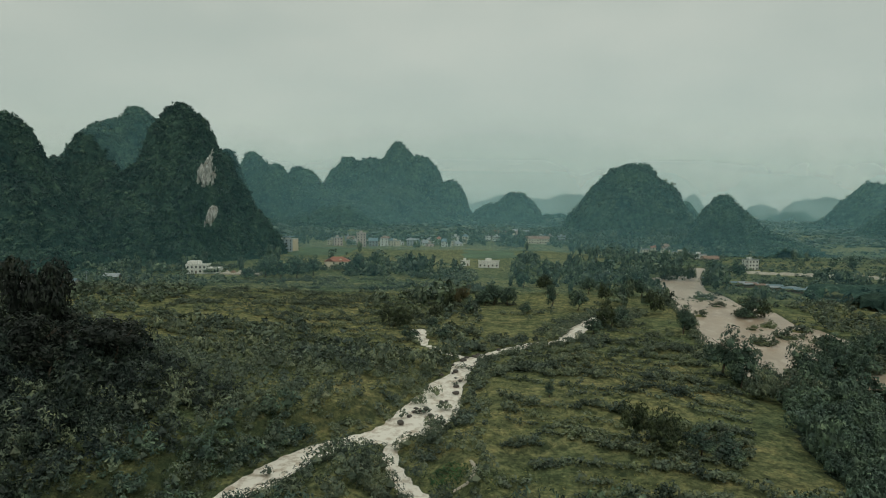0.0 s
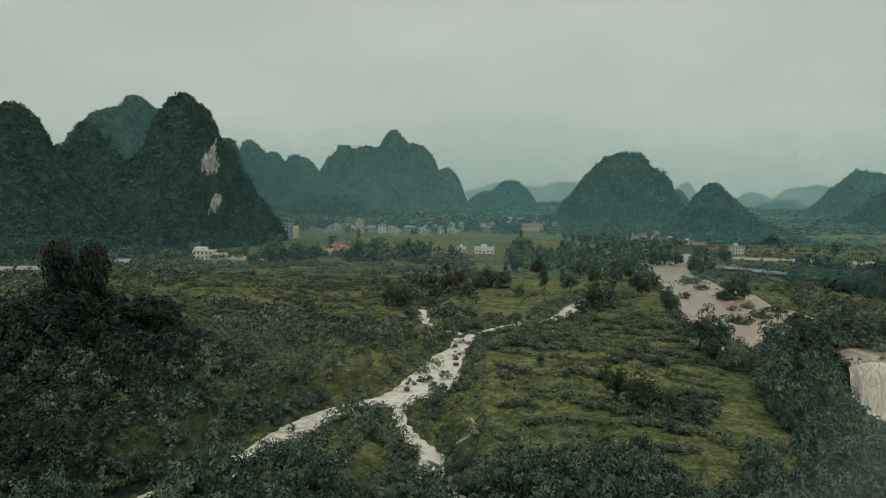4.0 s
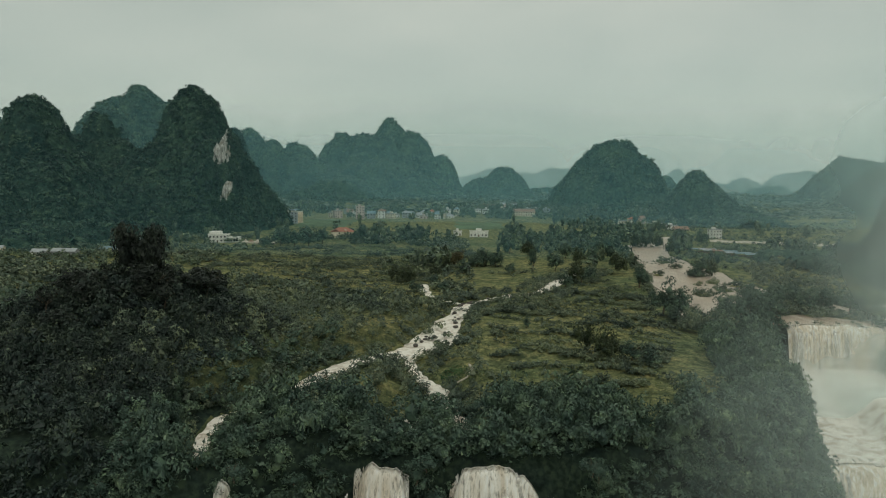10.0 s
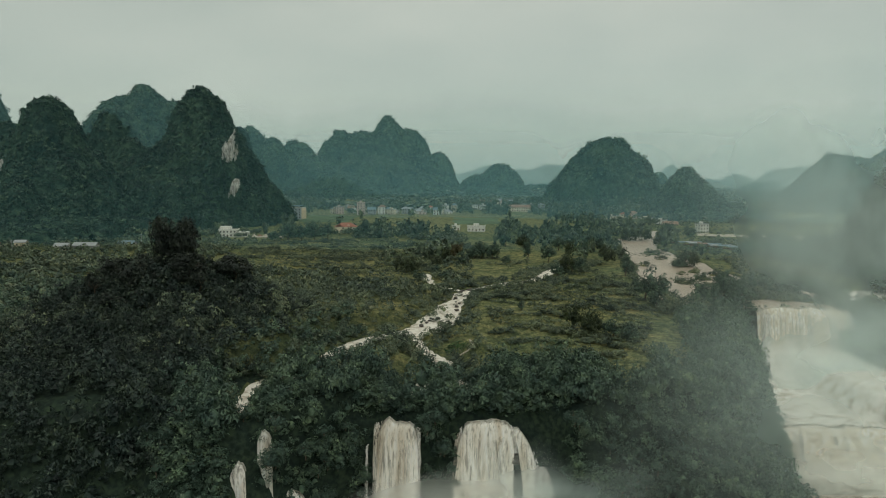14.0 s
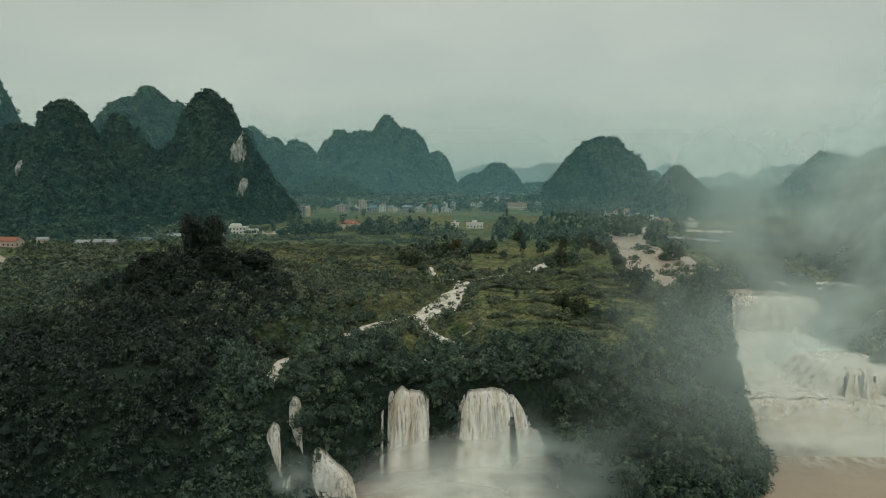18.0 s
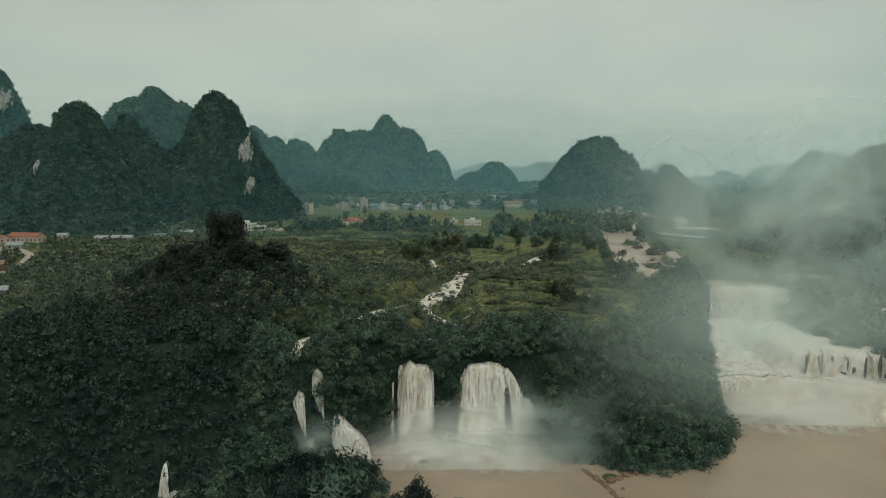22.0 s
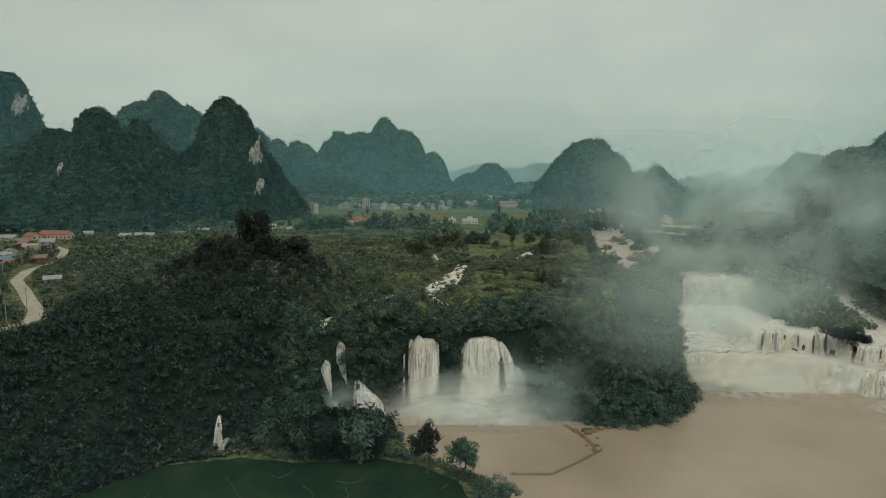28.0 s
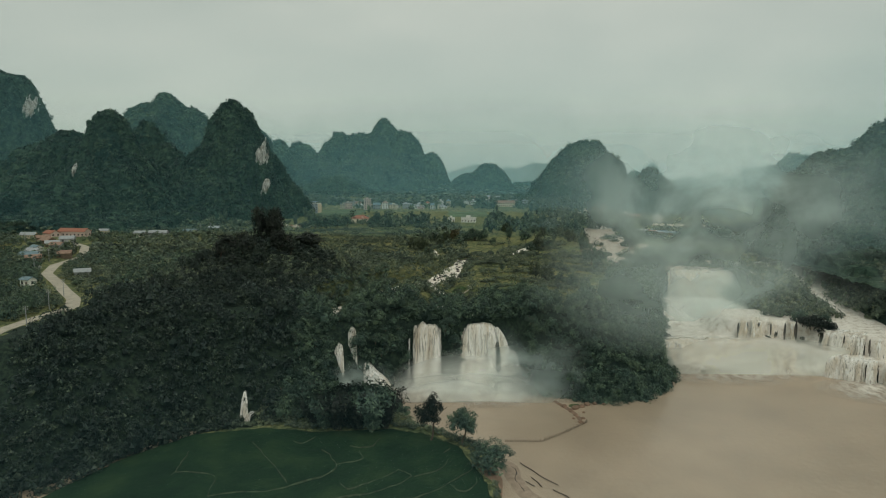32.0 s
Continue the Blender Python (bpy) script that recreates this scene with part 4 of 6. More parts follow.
# drowned bushes that stand out of the flood
x, y = seeds(112, 216, 450, 790, 4.2)
keep = (signed(RIVER, x, y) > 0.5) & (fbm(x / 16, y / 26, 84) + 0.4 * fbm(x / 5, y / 5, 85) > 0.34)
kx, ky = x[keep], y[keep]
items += [(MID[k % 5], a, b, RIVER_Z - 0.3, q, 0.7 * q, 6.28 * q) for k, (a, b, q) in enumerate(zip(kx, ky, rng.uniform(0.5, 1.5, len(kx))))]
# bushes along the river's western bank
x, y = seeds(100, 152, 452, 760, 2.6)
shore = signed(RIVER, x, y)
keep = (shore > -4.5) & (shore < 0.2) & (fbm(x / 9, y / 9, 86) > -0.22)
items += grow(x, y, keep & (y < 600), FINE, 1.1, 2.4, 0.2, 1.25) + grow(x, y, keep & (y >= 600), MID, 1.2, 2.6, 0.2, 1.2)
# shrubs along the paddies' upper edge and on the fall's brink
x, y = seeds(-140, 22, 185, 300, 2.0)
edge = signed(PADDY, x, y)
keep = (edge < -0.6) & (edge > -16) & (signed(SHELF, x, y) > -3) & (x < 18) & (fbm(x / 7, y / 7, 79) > -0.5 + 0.3 * (x > 4)) & (np.hypot(x + 77, y - 262) > 3.5)
items += grow(x, y, keep, MID, 0.7, 1.8, 0.3, 0.9)
n = 150
items += grow(rng.uniform(238, 285, n), rng.uniform(338, 450, n), np.ones(n, bool), FINE, 2.6, 4.6, 0.1, 1.3)
n = 26
items += grow(rng.uniform(100, 126, n), rng.uniform(432, 447, n), np.ones(n, bool), WOOD, 2.2, 3.8, 0.1, 1.3)
lx2 = np.array([150, 153, 161, 162.5, 170, 177, 178.5, 186, 188, 190])
items += [(MID[k % 5], a, 445.6 + 0.9 * (k % 3), 36.6, 0.9 + 0.25 * (k % 4), 0.9 + 0.2 * (k % 3), k) for k, a in enumerate(lx2)]
n = 260
items += grow(205 + 21 * rng.uniform(-1, 1, n), 418 + 42 * rng.uniform(-1, 1, n), np.ones(n, bool), MID, 2.2, 4.2, 0.1, 1.2)
for bx, by in [(-1.5, 424), (-2.5, 421), (-0.5, 426), (0.5, 429), (5.5, 415), (4, 402.5), (5, 401), (-0.5, 418), (1, 411), (7, 414), (5.5, 402), (4, 400), (-2, 419), (9, 436), (11, 452), (4, 424), (-5, 407), (3, 408), (-22, 388.5), (-31, 371)]:
    items += grow(np.array([bx]), np.array([by]), np.ones(1, bool), MID, 1.4, 2.0, -0.3)
def in_bed(x, y, grown=1.0):
    """The vegetable bed beside the stream's fork."""
    return math.hypot((x - 9.4) / 4.6, (y - 368) / 5.0) < grown


items = [i for i in items if not in_bed(i[1], i[2], 1.6)]
x, y = seeds(3, 16, 362, 374, 0.8)
bed = np.array([in_bed(a, b, 0.9) for a, b in zip(x, y)])
joined("vegetable_patch", grow(x, y, bed, TUFT, 0.3, 0.5, 0.1, 1.0), CROP_LEAF, "small bed of bright green vegetables beside the stream", "crops")
joined("scrub", items, SCRUB, "low green scrub scattered over the meadows", "bushes")

# distant belts of trees and bamboo on the plain before the town
def before_houses(x, y):
    """Ground in front of the larger buildings, kept treeless so the camera sees them."""
    out = np.zeros(np.shape(x), bool)
    for bx, by, half in [(-188, 722, 20), (-158, 716, 18), (-178, 929, 19), (-96, 780, 17), (28, 797, 18), (-112, 1010, 9), (100, 1100, 18), (-332, 612, 20)]:
        out |= (np.abs(x - bx * (1 - 0.35 * (by - y) / by)) < half) & (y < by + 4) & (y > by - 70)
    for x0, x1, y0, y1 in FIELDS:
        out |= (x > x0) & (x < x1) & (y > y0) & (y < y1)
    return out


x, y = seeds(-330, 420, 560, 1300, 9.2)
open_land = (x < -30) & (y < 690) | (x > 205) & (y < 1000) & (fbm(x / 40, y / 30, 92) < 0.25) | (along(DIRT_ROAD, x, y)[0] < 14)
open_land |= (y > 790) & (y < 1030) & (x < 150) & (fbm(x / 34, y / 16, 93) < 0.22)
belt = ~wet(x, y, 2) & (fbm(x / 50, y / 32, 91) + 0.5 * fbm(x / 14, y / 12, 94) > 0.16 - 0.26 * ease((x - 20) / 60) * ease((y - 600) / 60)) & ~open_land & ~before_houses(x, y)
TALL = [(v * [1.5, 1.5, 2.1], f) for v, f in PLUME_FAR]
pick = rng.uniform(0, 1, x.size)
items = grow(x, y, belt & (pick < 0.72), FAR, 2.4, 5.6, 0.15, 1.3) + grow(x, y, belt & (pick >= 0.72), TALL, 3.4, 5.6, 0.05, 1.1)
# low growth over the wet meadows across the river and round the village
x, y = seeds(200, 560, 560, 1060, 7.0)
low_growth = ~wet(x, y, 2) & ~before_houses(x, y) & (fbm(x / 40, y / 16, 98) + 0.5 * fbm(x / 9, y / 7, 99) > -0.05)
items += grow(x, y, low_growth, FAR, 0.9, 2.6, 0.3, 0.8)
x, y = seeds(-420, -150, 430, 720, 5.8)
low_growth = ~wet(x, y, 3) & ~before_houses(x, y) & (fbm(x / 30, y / 20, 100) + 0.5 * fbm(x / 8, y / 8, 101) > -0.22)
items += grow(x, y, low_growth, FAR, 1.0, 3.4, 0.2, 1.0)
# woods of the far plain
x, y = seeds(-500, 1500, 1110, 2700, 35)
items += grow(x, y, fbm(x / 160, y / 120, 103) > -0.5, FAR, 9, 18, 0.3, 0.45)
joined("tree_belt", items, BELT_LEAF, "belts of green trees on the plain before the town", "trees")


# crowns over the near faces of the closest hills
def hill_wood(v, count, lo, hi, label, leaf=None):
    """Crowns spread evenly over the slopes of a hill that look south, each half sunk into the canopy."""
    a, b = v[1:, :-1] - v[:-1, :-1], v[:-1, 1:] - v[:-1, :-1]
    n = np.cross(b, a)
    area = np.linalg.norm(n, axis=-1)
    n = n / np.maximum(area, 1e-6)[..., None]
    mid = v[:-1, :-1]
    weight = np.where((mid[..., 2] > 44) & (n[..., 1] < 0.35), np.minimum(area, 60), 0).ravel()
    pick = rng.choice(weight.size, count, p=weight / weight.sum())
    p, n = mid.reshape(-1, 3)[pick], n.reshape(-1, 3)[pick]
    p = p + rng.uniform(0, 1, (count, 1)) * a.reshape(-1, 3)[pick] + rng.uniform(0, 1, (count, 1)) * b.reshape(-1, 3)[pick]
    q = rng.uniform(lo, hi, count) * rng.choice([0.75, 1.0, 1.0, 1.15], count)
    p = p - n * (0.45 * q)[:, None] - np.array([0, 0, 0.6]) * q[:, None]
    turn, pick = rng.uniform(0, 6.28, count), rng.integers(0, len(CANOPY), count)
    joined("hillside_wood", [(CANOPY[k], *c, r, r * u, w_) for k, c, r, u, w_ in zip(pick, p, q, rng.uniform(0.8, 1.3, count), turn)], leaf or HILL_LEAF, label, "trees")


hill_wood(av_, 7500, 1.8, 3.6, "close-set trees that cover the cliffed hill")
hill_wood(dv_, 7000, 1.8, 3.6, "close-set trees on the dark hill above the village")
hill_wood(mv_, 2400, 2.2, 4.2, "close-set trees on the rounded peak")
hill_wood(lv_, 3600, 2.6, 4.8, "close-set trees on the tall hill")
hill_wood(rv_, 3200, 2.6, 4.8, "close-set trees on the slope across the river")
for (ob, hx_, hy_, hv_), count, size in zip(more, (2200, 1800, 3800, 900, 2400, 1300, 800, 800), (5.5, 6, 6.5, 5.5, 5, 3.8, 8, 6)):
    hill_wood(hv_, count, size * 0.5, size, "trees that cover a hazy karst hill", HAZED_HILL_LEAF)


# bare pale cliffs on the hills
def cliff(hill_ob, v, cx, cz, a, b, label, seed, cy=None, spread=0.0):
    """A ragged face of bare rock on the hill's own front, standing just proud of its leaves; spread widens its foot."""
    xs, zs = np.meshgrid(np.linspace(cx - a * 1.6, cx + a * 1.6, 44), np.linspace(cz - b * 1.3, cz + b * 1.3, 64))
    d = np.hypot(v[..., 0] - cx, v[..., 2] - cz)
    y0 = v[..., 1][d < d.min() + 5].min() if cy is None else cy
    h = (zs - cz) / b
    u = np.hypot((xs - cx - 0.3 * (zs - cz) * a / b) / (a * (1 - spread * h)), h) + 0.75 * fbm(xs / 2.2, zs / 12, seed)
    ys = y0 - 5 + 0.35 * (zs - cz) + 0.25 * (xs - cx) + 2.5 * fbm(xs / 2.5, zs / 9, seed + 1) + 1.2 * fbm(xs, zs / 3, seed + 2) + 4 * np.clip(u, 0, 2) ** 4
    faces = grid_faces(*xs.shape)
    ok = (u < 1).ravel()[faces].all(1)
    put("cliff", mesh_of("cliff", np.stack([xs, ys, zs], -1).reshape(-1, 3), faces[ok], CLIFF), hill_ob, label)


def cliff_material():
    mat, nt, bsdf = shader("pale_limestone", 0.9)
    a = ramp(nt, noise_of(nt, 0.5, 6.0, 0.65, (1, 1, 0.25)), (0.34, (0.1, 0.1, 0.09)), (0.48, (0.36, 0.36, 0.33)), (0.66, (0.62, 0.62, 0.58)))
    stain = ramp(nt, noise_of(nt, 0.16, 4.0), (0.5, (0, 0, 0)), (0.68, (0.7, 0.7, 0.7)))
    nt.links.new(mixed(nt, stain, a, (0.24, 0.2, 0.14)), bsdf.inputs["Base Color"])
    bumped(nt, bsdf, noise_of(nt, 0.8, 6.0, 0.6, (1, 1, 0.4)), 1.0, 1.2)
    return mat


CLIFF = cliff_material()
cliff(hill_a, av_, -208, 122, 6.4, 13.5, "pale bare limestone cliff", 5, 798, 0.7)
cliff(hill_a, av_, -207, 80, 4.2, 9, "small pale cliff", 6, 799)
cliff(hill_d, dv_, -392, 100, 2.5, 7, "small pale cliff", 7)
cliff(hill_l, lv_, -612, 190, 11, 16, "pale limestone cliff", 8)


# ---------------------------------------------------------------- waterfalls
def fall_material(name, tint, gap=0.45):
    """Falling water: white streaks, brown silt where it runs thick, thinner between the streaks."""
    mat, nt, bsdf = shader(name, 0.6)
    streak = noise_of(nt, 1.0, 6.0, 0.6, (1.3, 1.3, 0.07))
    broad = noise_of(nt, 1.0, 3.0, 0.5, (0.22, 0.22, 0.03))
    clots = noise_of(nt, 1.0, 5.0, 0.7, (1.6, 1.6, 0.5))
    a = ramp(nt, streak, (0.34, tuple(c * 0.6 for c in tint)), (0.48, tint), (0.62, (0.9, 0.89, 0.86)))
    silt = ramp(nt, broad, (0.46, (0, 0, 0)), (0.66, (0.7, 0.7, 0.7)))
    a = mixed(nt, silt, a, (0.6, 0.5, 0.37))
    nt.links.new(mixed(nt, 1.0, a, ramp(nt, clots, (0.32, (0.78, 0.78, 0.77)), (0.5, (1, 1, 1))), "MULTIPLY"), bsdf.inputs["Base Color"])
    thin = ramp(nt, streak, (0.34, (1 - gap,) * 3), (0.47, (1, 1, 1)))
    nt.links.new(thin, bsdf.inputs["Alpha"])
    bumped(nt, bsdf, streak, 0.5, 0.3)
    return mat


def lace_material(name, col):
    """Thin falling water that breaks into drops: clear gaps between bright streaks."""
    mat = fall_material(name, col)
    nt = mat.node_tree
    hole = ramp(nt, noise_of(nt, 1.0, 5.0, 0.65, (2.6, 2.6, 0.22)), (0.36, (0, 0, 0)), (0.6, (0.8, 0.8, 0.8)))
    nt.links.new(hole, nt.nodes["Principled BSDF"].inputs["Alpha"])
    return mat


LACE = lace_material("broken_falling_water", (0.82, 0.79, 0.72))
FALL_WATER = fall_material("falling_water", (0.86, 0.82, 0.74))
BROWN_FALL = fall_material("brown_falling_water", (0.74, 0.64, 0.5), 0.0)


def ribbons(line, z_bot, count, wide, throw, ragged=1.0, fan=0.0, gaps=-9.0):
    """Falling strands along a brink: rows of x, y, z. Each is a bulged strip that leaves the brink and drops."""
    pts = np.array(line, float)
    seg = np.r_[0, np.cumsum(np.hypot(*np.diff(pts[:, :2], axis=0).T))]
    vs, fs, base, rows = [], [], 0, 11
    for _ in range(count):
        s = rng.uniform(0, seg[-1])
        while fbm(s / 5.5 + z_bot, 0.5, 57, 3) < gaps:
            s = rng.uniform(0, seg[-1])
        p = np.array([np.interp(s, seg, pts[:, k]) for k in range(3)])
        i = min(np.searchsorted(seg, s, side="right"), len(pts) - 1)
        t = pts[i, :2] - pts[i - 1, :2]
        t = t / np.hypot(*t)
        out = np.array([t[1], -t[0]])
        w = rng.uniform(*wide)
        far = throw * rng.uniform(0.5, 1.2)
        top = p[2] - rng.exponential(0.9) * ragged
        end = z_bot + (top - z_bot) * (rng.uniform(0, 0.25) if rng.uniform() < 0.12 else 0)
        far += throw * 0.35 * float(fbm(s / 5.0, z_bot, 58, 3))
        sway = rng.normal() * 0.13 + fan * (s / seg[-1] - 0.5)
        k = np.linspace(0, 1, rows)
        z = np.where(k == 0, top + 0.15, top - (top - end) * k**1.25)
        o = np.where(k == 0, -6.0 if count > 60 else -1.0, np.where(k < 0.15, 0.3, 1.0) * far * np.sqrt(k)) + rng.normal(size=rows) * 0.08
        ww = w * (0.75 + 0.6 * k) * (1 + 0.2 * rng.normal(size=rows))
        mid = p[:2] + out * o[:, None] + t * (sway * k * 3)[:, None]
        for col, bulge in ((-0.5, 0.0), (0.0, 0.14), (0.5, 0.0)):
            q = mid + t * (col * ww)[:, None] + out * (bulge * ww)[:, None]
            vs.append(np.column_stack([q, z]))
        f = np.arange(rows - 1)[:, None]
        for c in (0, 1):
            a, b = base + c * rows, base + (c + 1) * rows
            fs.append(np.column_stack([a + f, b + f, b + f + 1, a + f + 1]))
        base += 3 * rows
    return np.concatenate(vs), np.concatenate(fs)


def curtain(lip, foot, z_bot, throw, seed, cols=64, rows=26, ragged=0.8):
    """A close sheet of falling water between a brink, rows of x, y, z, and the line x, y where it lands; folded and ragged."""
    lip, foot = np.array(lip, float), np.array(foot, float)
    u = np.linspace(0, 1, cols)
    s = np.linspace(0, 1, len(lip))
    top = np.stack([np.interp(u, s, lip[:, k]) for k in range(3)], 1)
    base = np.stack([np.interp(u, np.linspace(0, 1, len(foot)), foot[:, k]) for k in range(2)], 1)
    wide = np.hypot(*(lip[-1, :2] - lip[0, :2]))
    m = u * wide
    top[:, 2] -= 0.1 * (lip[:, 2].max() - z_bot) * np.abs(2 * u - 1) ** 5
    top[:, 2] += ragged * (1.3 * fbm(m / 3.0, m * 0 + seed, 71) + 0.4 * fbm(m / 0.7, m * 0 + seed, 72))
    v = np.linspace(0, 1, rows)
    fall = np.clip((v - 0.08) / 0.92, 0, 1)
    bow = np.sqrt(fall)
    x = top[None, :, 0] + (base[None, :, 0] - top[None, :, 0]) * bow[:, None]
    y = top[None, :, 1] + (base[None, :, 1] - throw - top[None, :, 1]) * bow[:, None]
    z = top[None, :, 2] + (z_bot - top[None, :, 2]) * fall[:, None] ** 1.15
    fold = 0.7 * fbm(m[None] / 1.6 + 0.1 * fall[:, None], fall[:, None] * 1.3 + seed, 73) + 0.25 * fbm(m[None] / 0.5, fall[:, None] * 5 + seed, 74)
    y = y + fold * np.minimum(1, 2.5 * fall[:, None])
    x = x + 0.25 * fbm(fall[:, None] * 6 + 0 * m[None], m[None] / 2 + seed, 75)
    y[0] += 0.8
    return np.stack([x, y, z], -1).reshape(-1, 3), grid_faces(rows, cols)


def waterfall(label, sheets, strands=(), material=None, curtains=()):
    """curtains and sheets: the close water, one part each; strands: thin loose jets beside it, each a part."""
    material = material or FALL_WATER
    ob = new("waterfall")
    x0, y0, z0 = curtains[0][0][0] if curtains else sheets[0][0][0]
    z0 = curtains[0][2] if curtains else sheets[0][1]
    ob.location = (x0, y0, z0)
    tagged(ob, label, "waterfall", group="waterfalls")
    back = Matrix.Translation((-x0, -y0, -z0))
    for lip, foot, z_bot, throw, seed in curtains:
        v, f = curtain(lip, foot, z_bot, throw, seed)
        put("water_sheet", mesh_of("water_sheet", v, f, material, True), ob, m=back)
    for line, z_bot, count, wide, throw, fan, *gaps in sheets:
        v, f = ribbons(line, z_bot, count, wide, throw, 1.3, fan, *gaps)
        tagged(put("water_sheet", mesh_of("water_sheet", v, f, material, True), ob, m=back), kind="stuff")
    for line, z_bot, count, wide, throw in strands:
        v, f = ribbons(line, z_bot, count, wide, throw)
        tagged(put("water_strand", mesh_of("water_strand", v, f, LACE, True), ob, m=back), "thin jets of white water", kind="stuff")
    return ob


waterfall("tall white waterfall that drops into the muddy pool", (),
          [([(-16.6, 314, 21), (-15.2, 314, 23)], -0.3, 6, (0.25, 0.6), 2.0), ([(-13.4, 313.6, 29), (-12.0, 313.4, 30)], -0.3, 9, (0.3, 0.7), 2.8), ([(-2.4, 313.6, 29), (-0.8, 313.8, 27.5)], -0.3, 12, (0.3, 0.8), 3.0), ([(-11.5, 313, 29.8), (-2.5, 313, 29.5)], -0.3, 26, (0.3, 0.8), 3.4)],
          curtains=[([(-12.2, 313.6, 29.6), (-10.6, 313.2, 30.6), (-9.2, 313, 31.2), (-7, 313, 29.8), (-4.4, 313, 30.2), (-2.4, 313.2, 29.6), (-1.6, 313.6, 28.6)], [(-12.8, 313), (-1.0, 313)], -0.4, 3.4, 3.0)])
waterfall("broad white waterfall with a dark rock gap beside its edge", (),
          [([(31.2, 311.4, 19), (33, 310.6, 18.5), (35, 309.8, 15.5), (37, 309, 9)], -0.3, 46, (0.35, 1.0), 2.2), ([(8.6, 314, 24), (10.6, 313.6, 28.5)], -0.3, 16, (0.25, 0.7), 2.6), ([(23, 313.2, 30), (26.4, 312.8, 27.4)], 22, 22, (0.4, 1.0), 1.2), ([(29.8, 312.2, 23), (31.2, 311.6, 20)], 0, 8, (0.3, 0.8), 2.4), ([(11.5, 313, 30), (23, 313, 30)], -0.3, 34, (0.3, 0.9), 3.6)],
          curtains=[([(10.8, 313.6, 29.2), (12, 313.2, 30.4), (17, 313, 30.8), (22.6, 313.2, 30.6), (25.2, 313.4, 29.6)], [(8.2, 313), (16, 312.6), (24.8, 313)], -0.4, 3.6, 5.0),
                    ([(24.4, 313, 29.6), (27.4, 312.6, 27.2), (30.6, 312.2, 22.6)], [(28.4, 312), (31.6, 311.4)], -0.4, 2.6, 8.0)])
waterfall("small white cascade between dark trees", (), [([(-43.5, 295, 10), (-41, 295, 9)], 1.5, 14, (0.3, 0.8), 2.4)], FALL_WATER,
          [([(-47.8, 297.5, 24), (-46.2, 297.5, 25.2), (-44.4, 297.5, 24.4)], [(-49.6, 297), (-43.2, 296.5)], 5, 3.2, 21.0), ([(-42.6, 303, 29.6), (-41, 303, 30.6), (-39.2, 303, 29.8)], [(-42.6, 302.5), (-38.4, 302.5)], 14, 1.8, 23.0)])
waterfall("low white cascade sliding over rocks into the pool", (), [([(-37.6, 304.6, 15), (-33, 304, 12.4)], 5, 18, (0.3, 0.8), 3.6), ([(-33, 304, 12.4), (-24.5, 303.2, 6)], 0.3, 30, (0.3, 0.9), 4.2)], FALL_WATER,
          [([(-38.4, 305.6, 15.6), (-36, 305.2, 15.2), (-32.4, 304.8, 13), (-29, 304.4, 9.4), (-24, 303.8, 6)], [(-37, 304), (-30, 303.4), (-22, 303)], 0.3, 4.0, 25.0)])
waterfall("thin cascade at the edge of the paddies", (), [([(-77.5, 264.5, 5), (-75.5, 263.5, 5)], 2.0, 8, (0.4, 0.8), 2.6)], FALL_WATER,
          [([(-80.2, 267.5, 12.6), (-79.6, 267.2, 13), (-79, 266.8, 12.7)], [(-81.2, 266.2), (-77.4, 265.6)], 2.6, 2.2, 29.0)])
waterfall("great muddy waterfall of the river in several tiers",
          [([(163, 370.5, 21), (180, 366.5, 21), (190, 364.5, 21)], 10.2, 84, (0.5, 1.5), 3.4, 0.8, -0.05), ([(162, 364, 11.2), (184, 347, 11)], -0.3, 60, (0.6, 1.8), 4.0, 0.3, -0.3)],
          [([(186, 442, 36.8), (198, 452, 36)], 24, 24, (0.6, 1.4), 3.0), ([(149, 443.6, 37.2), (166, 443.2, 37.2)], 18.5, 40, (0.5, 1.5), 5.2), ([(166, 443.2, 37.2), (190, 443.4, 36.8)], 18.5, 50, (0.5, 1.5), 5.2), ([(117, 363.6, 11), (162, 363.6, 11)], -0.3, 70, (0.5, 1.6), 4.8), ([(162, 363.6, 11.2), (184, 346.6, 11)], -0.3, 40, (0.5, 1.4), 4.8)], BROWN_FALL,
          [([(148, 444.5, 36.8), (156, 444, 37.4), (166, 443.6, 37.2), (178, 443.6, 37.0), (190, 444, 36.6)], [(147, 443), (191, 442)], 18.5, 4.4, 12.0),
           ([(115, 364, 10.8), (140, 364, 11.2), (164, 363, 11.2)], [(114, 363), (165, 361)], -0.4, 4.4, 14.0), ([(163, 363, 11.2), (184, 347, 11)], [(162, 361), (183, 345)], -0.4, 3.8, 16.0)])
waterfall("white waterfall streaming over dark rocks on the far bank",
          [([(198, 345, 20.8), (208, 335, 21.6), (217, 327, 21.2), (236, 317, 20.4)], 1.0, 90, (0.6, 1.8), 4.6, 1.2, -0.1),
           ([(187, 344.5, 11.2), (198, 330.5, 11.3), (217, 315.5, 11.4), (250, 297.5, 11.2)], -0.3, 150, (0.8, 2.4), 4.2, 0.6, -0.45)], [([(226, 322, 16), (240, 314, 15)], 1.0, 12, (0.4, 1.0), 3.0)])
waterfall("small cascade from the river down the wooded cliff",
          [([(118, 440, 36.8), (126, 442, 36.8)], 22, 16, (0.5, 1.2), 2.0, 0.4)])

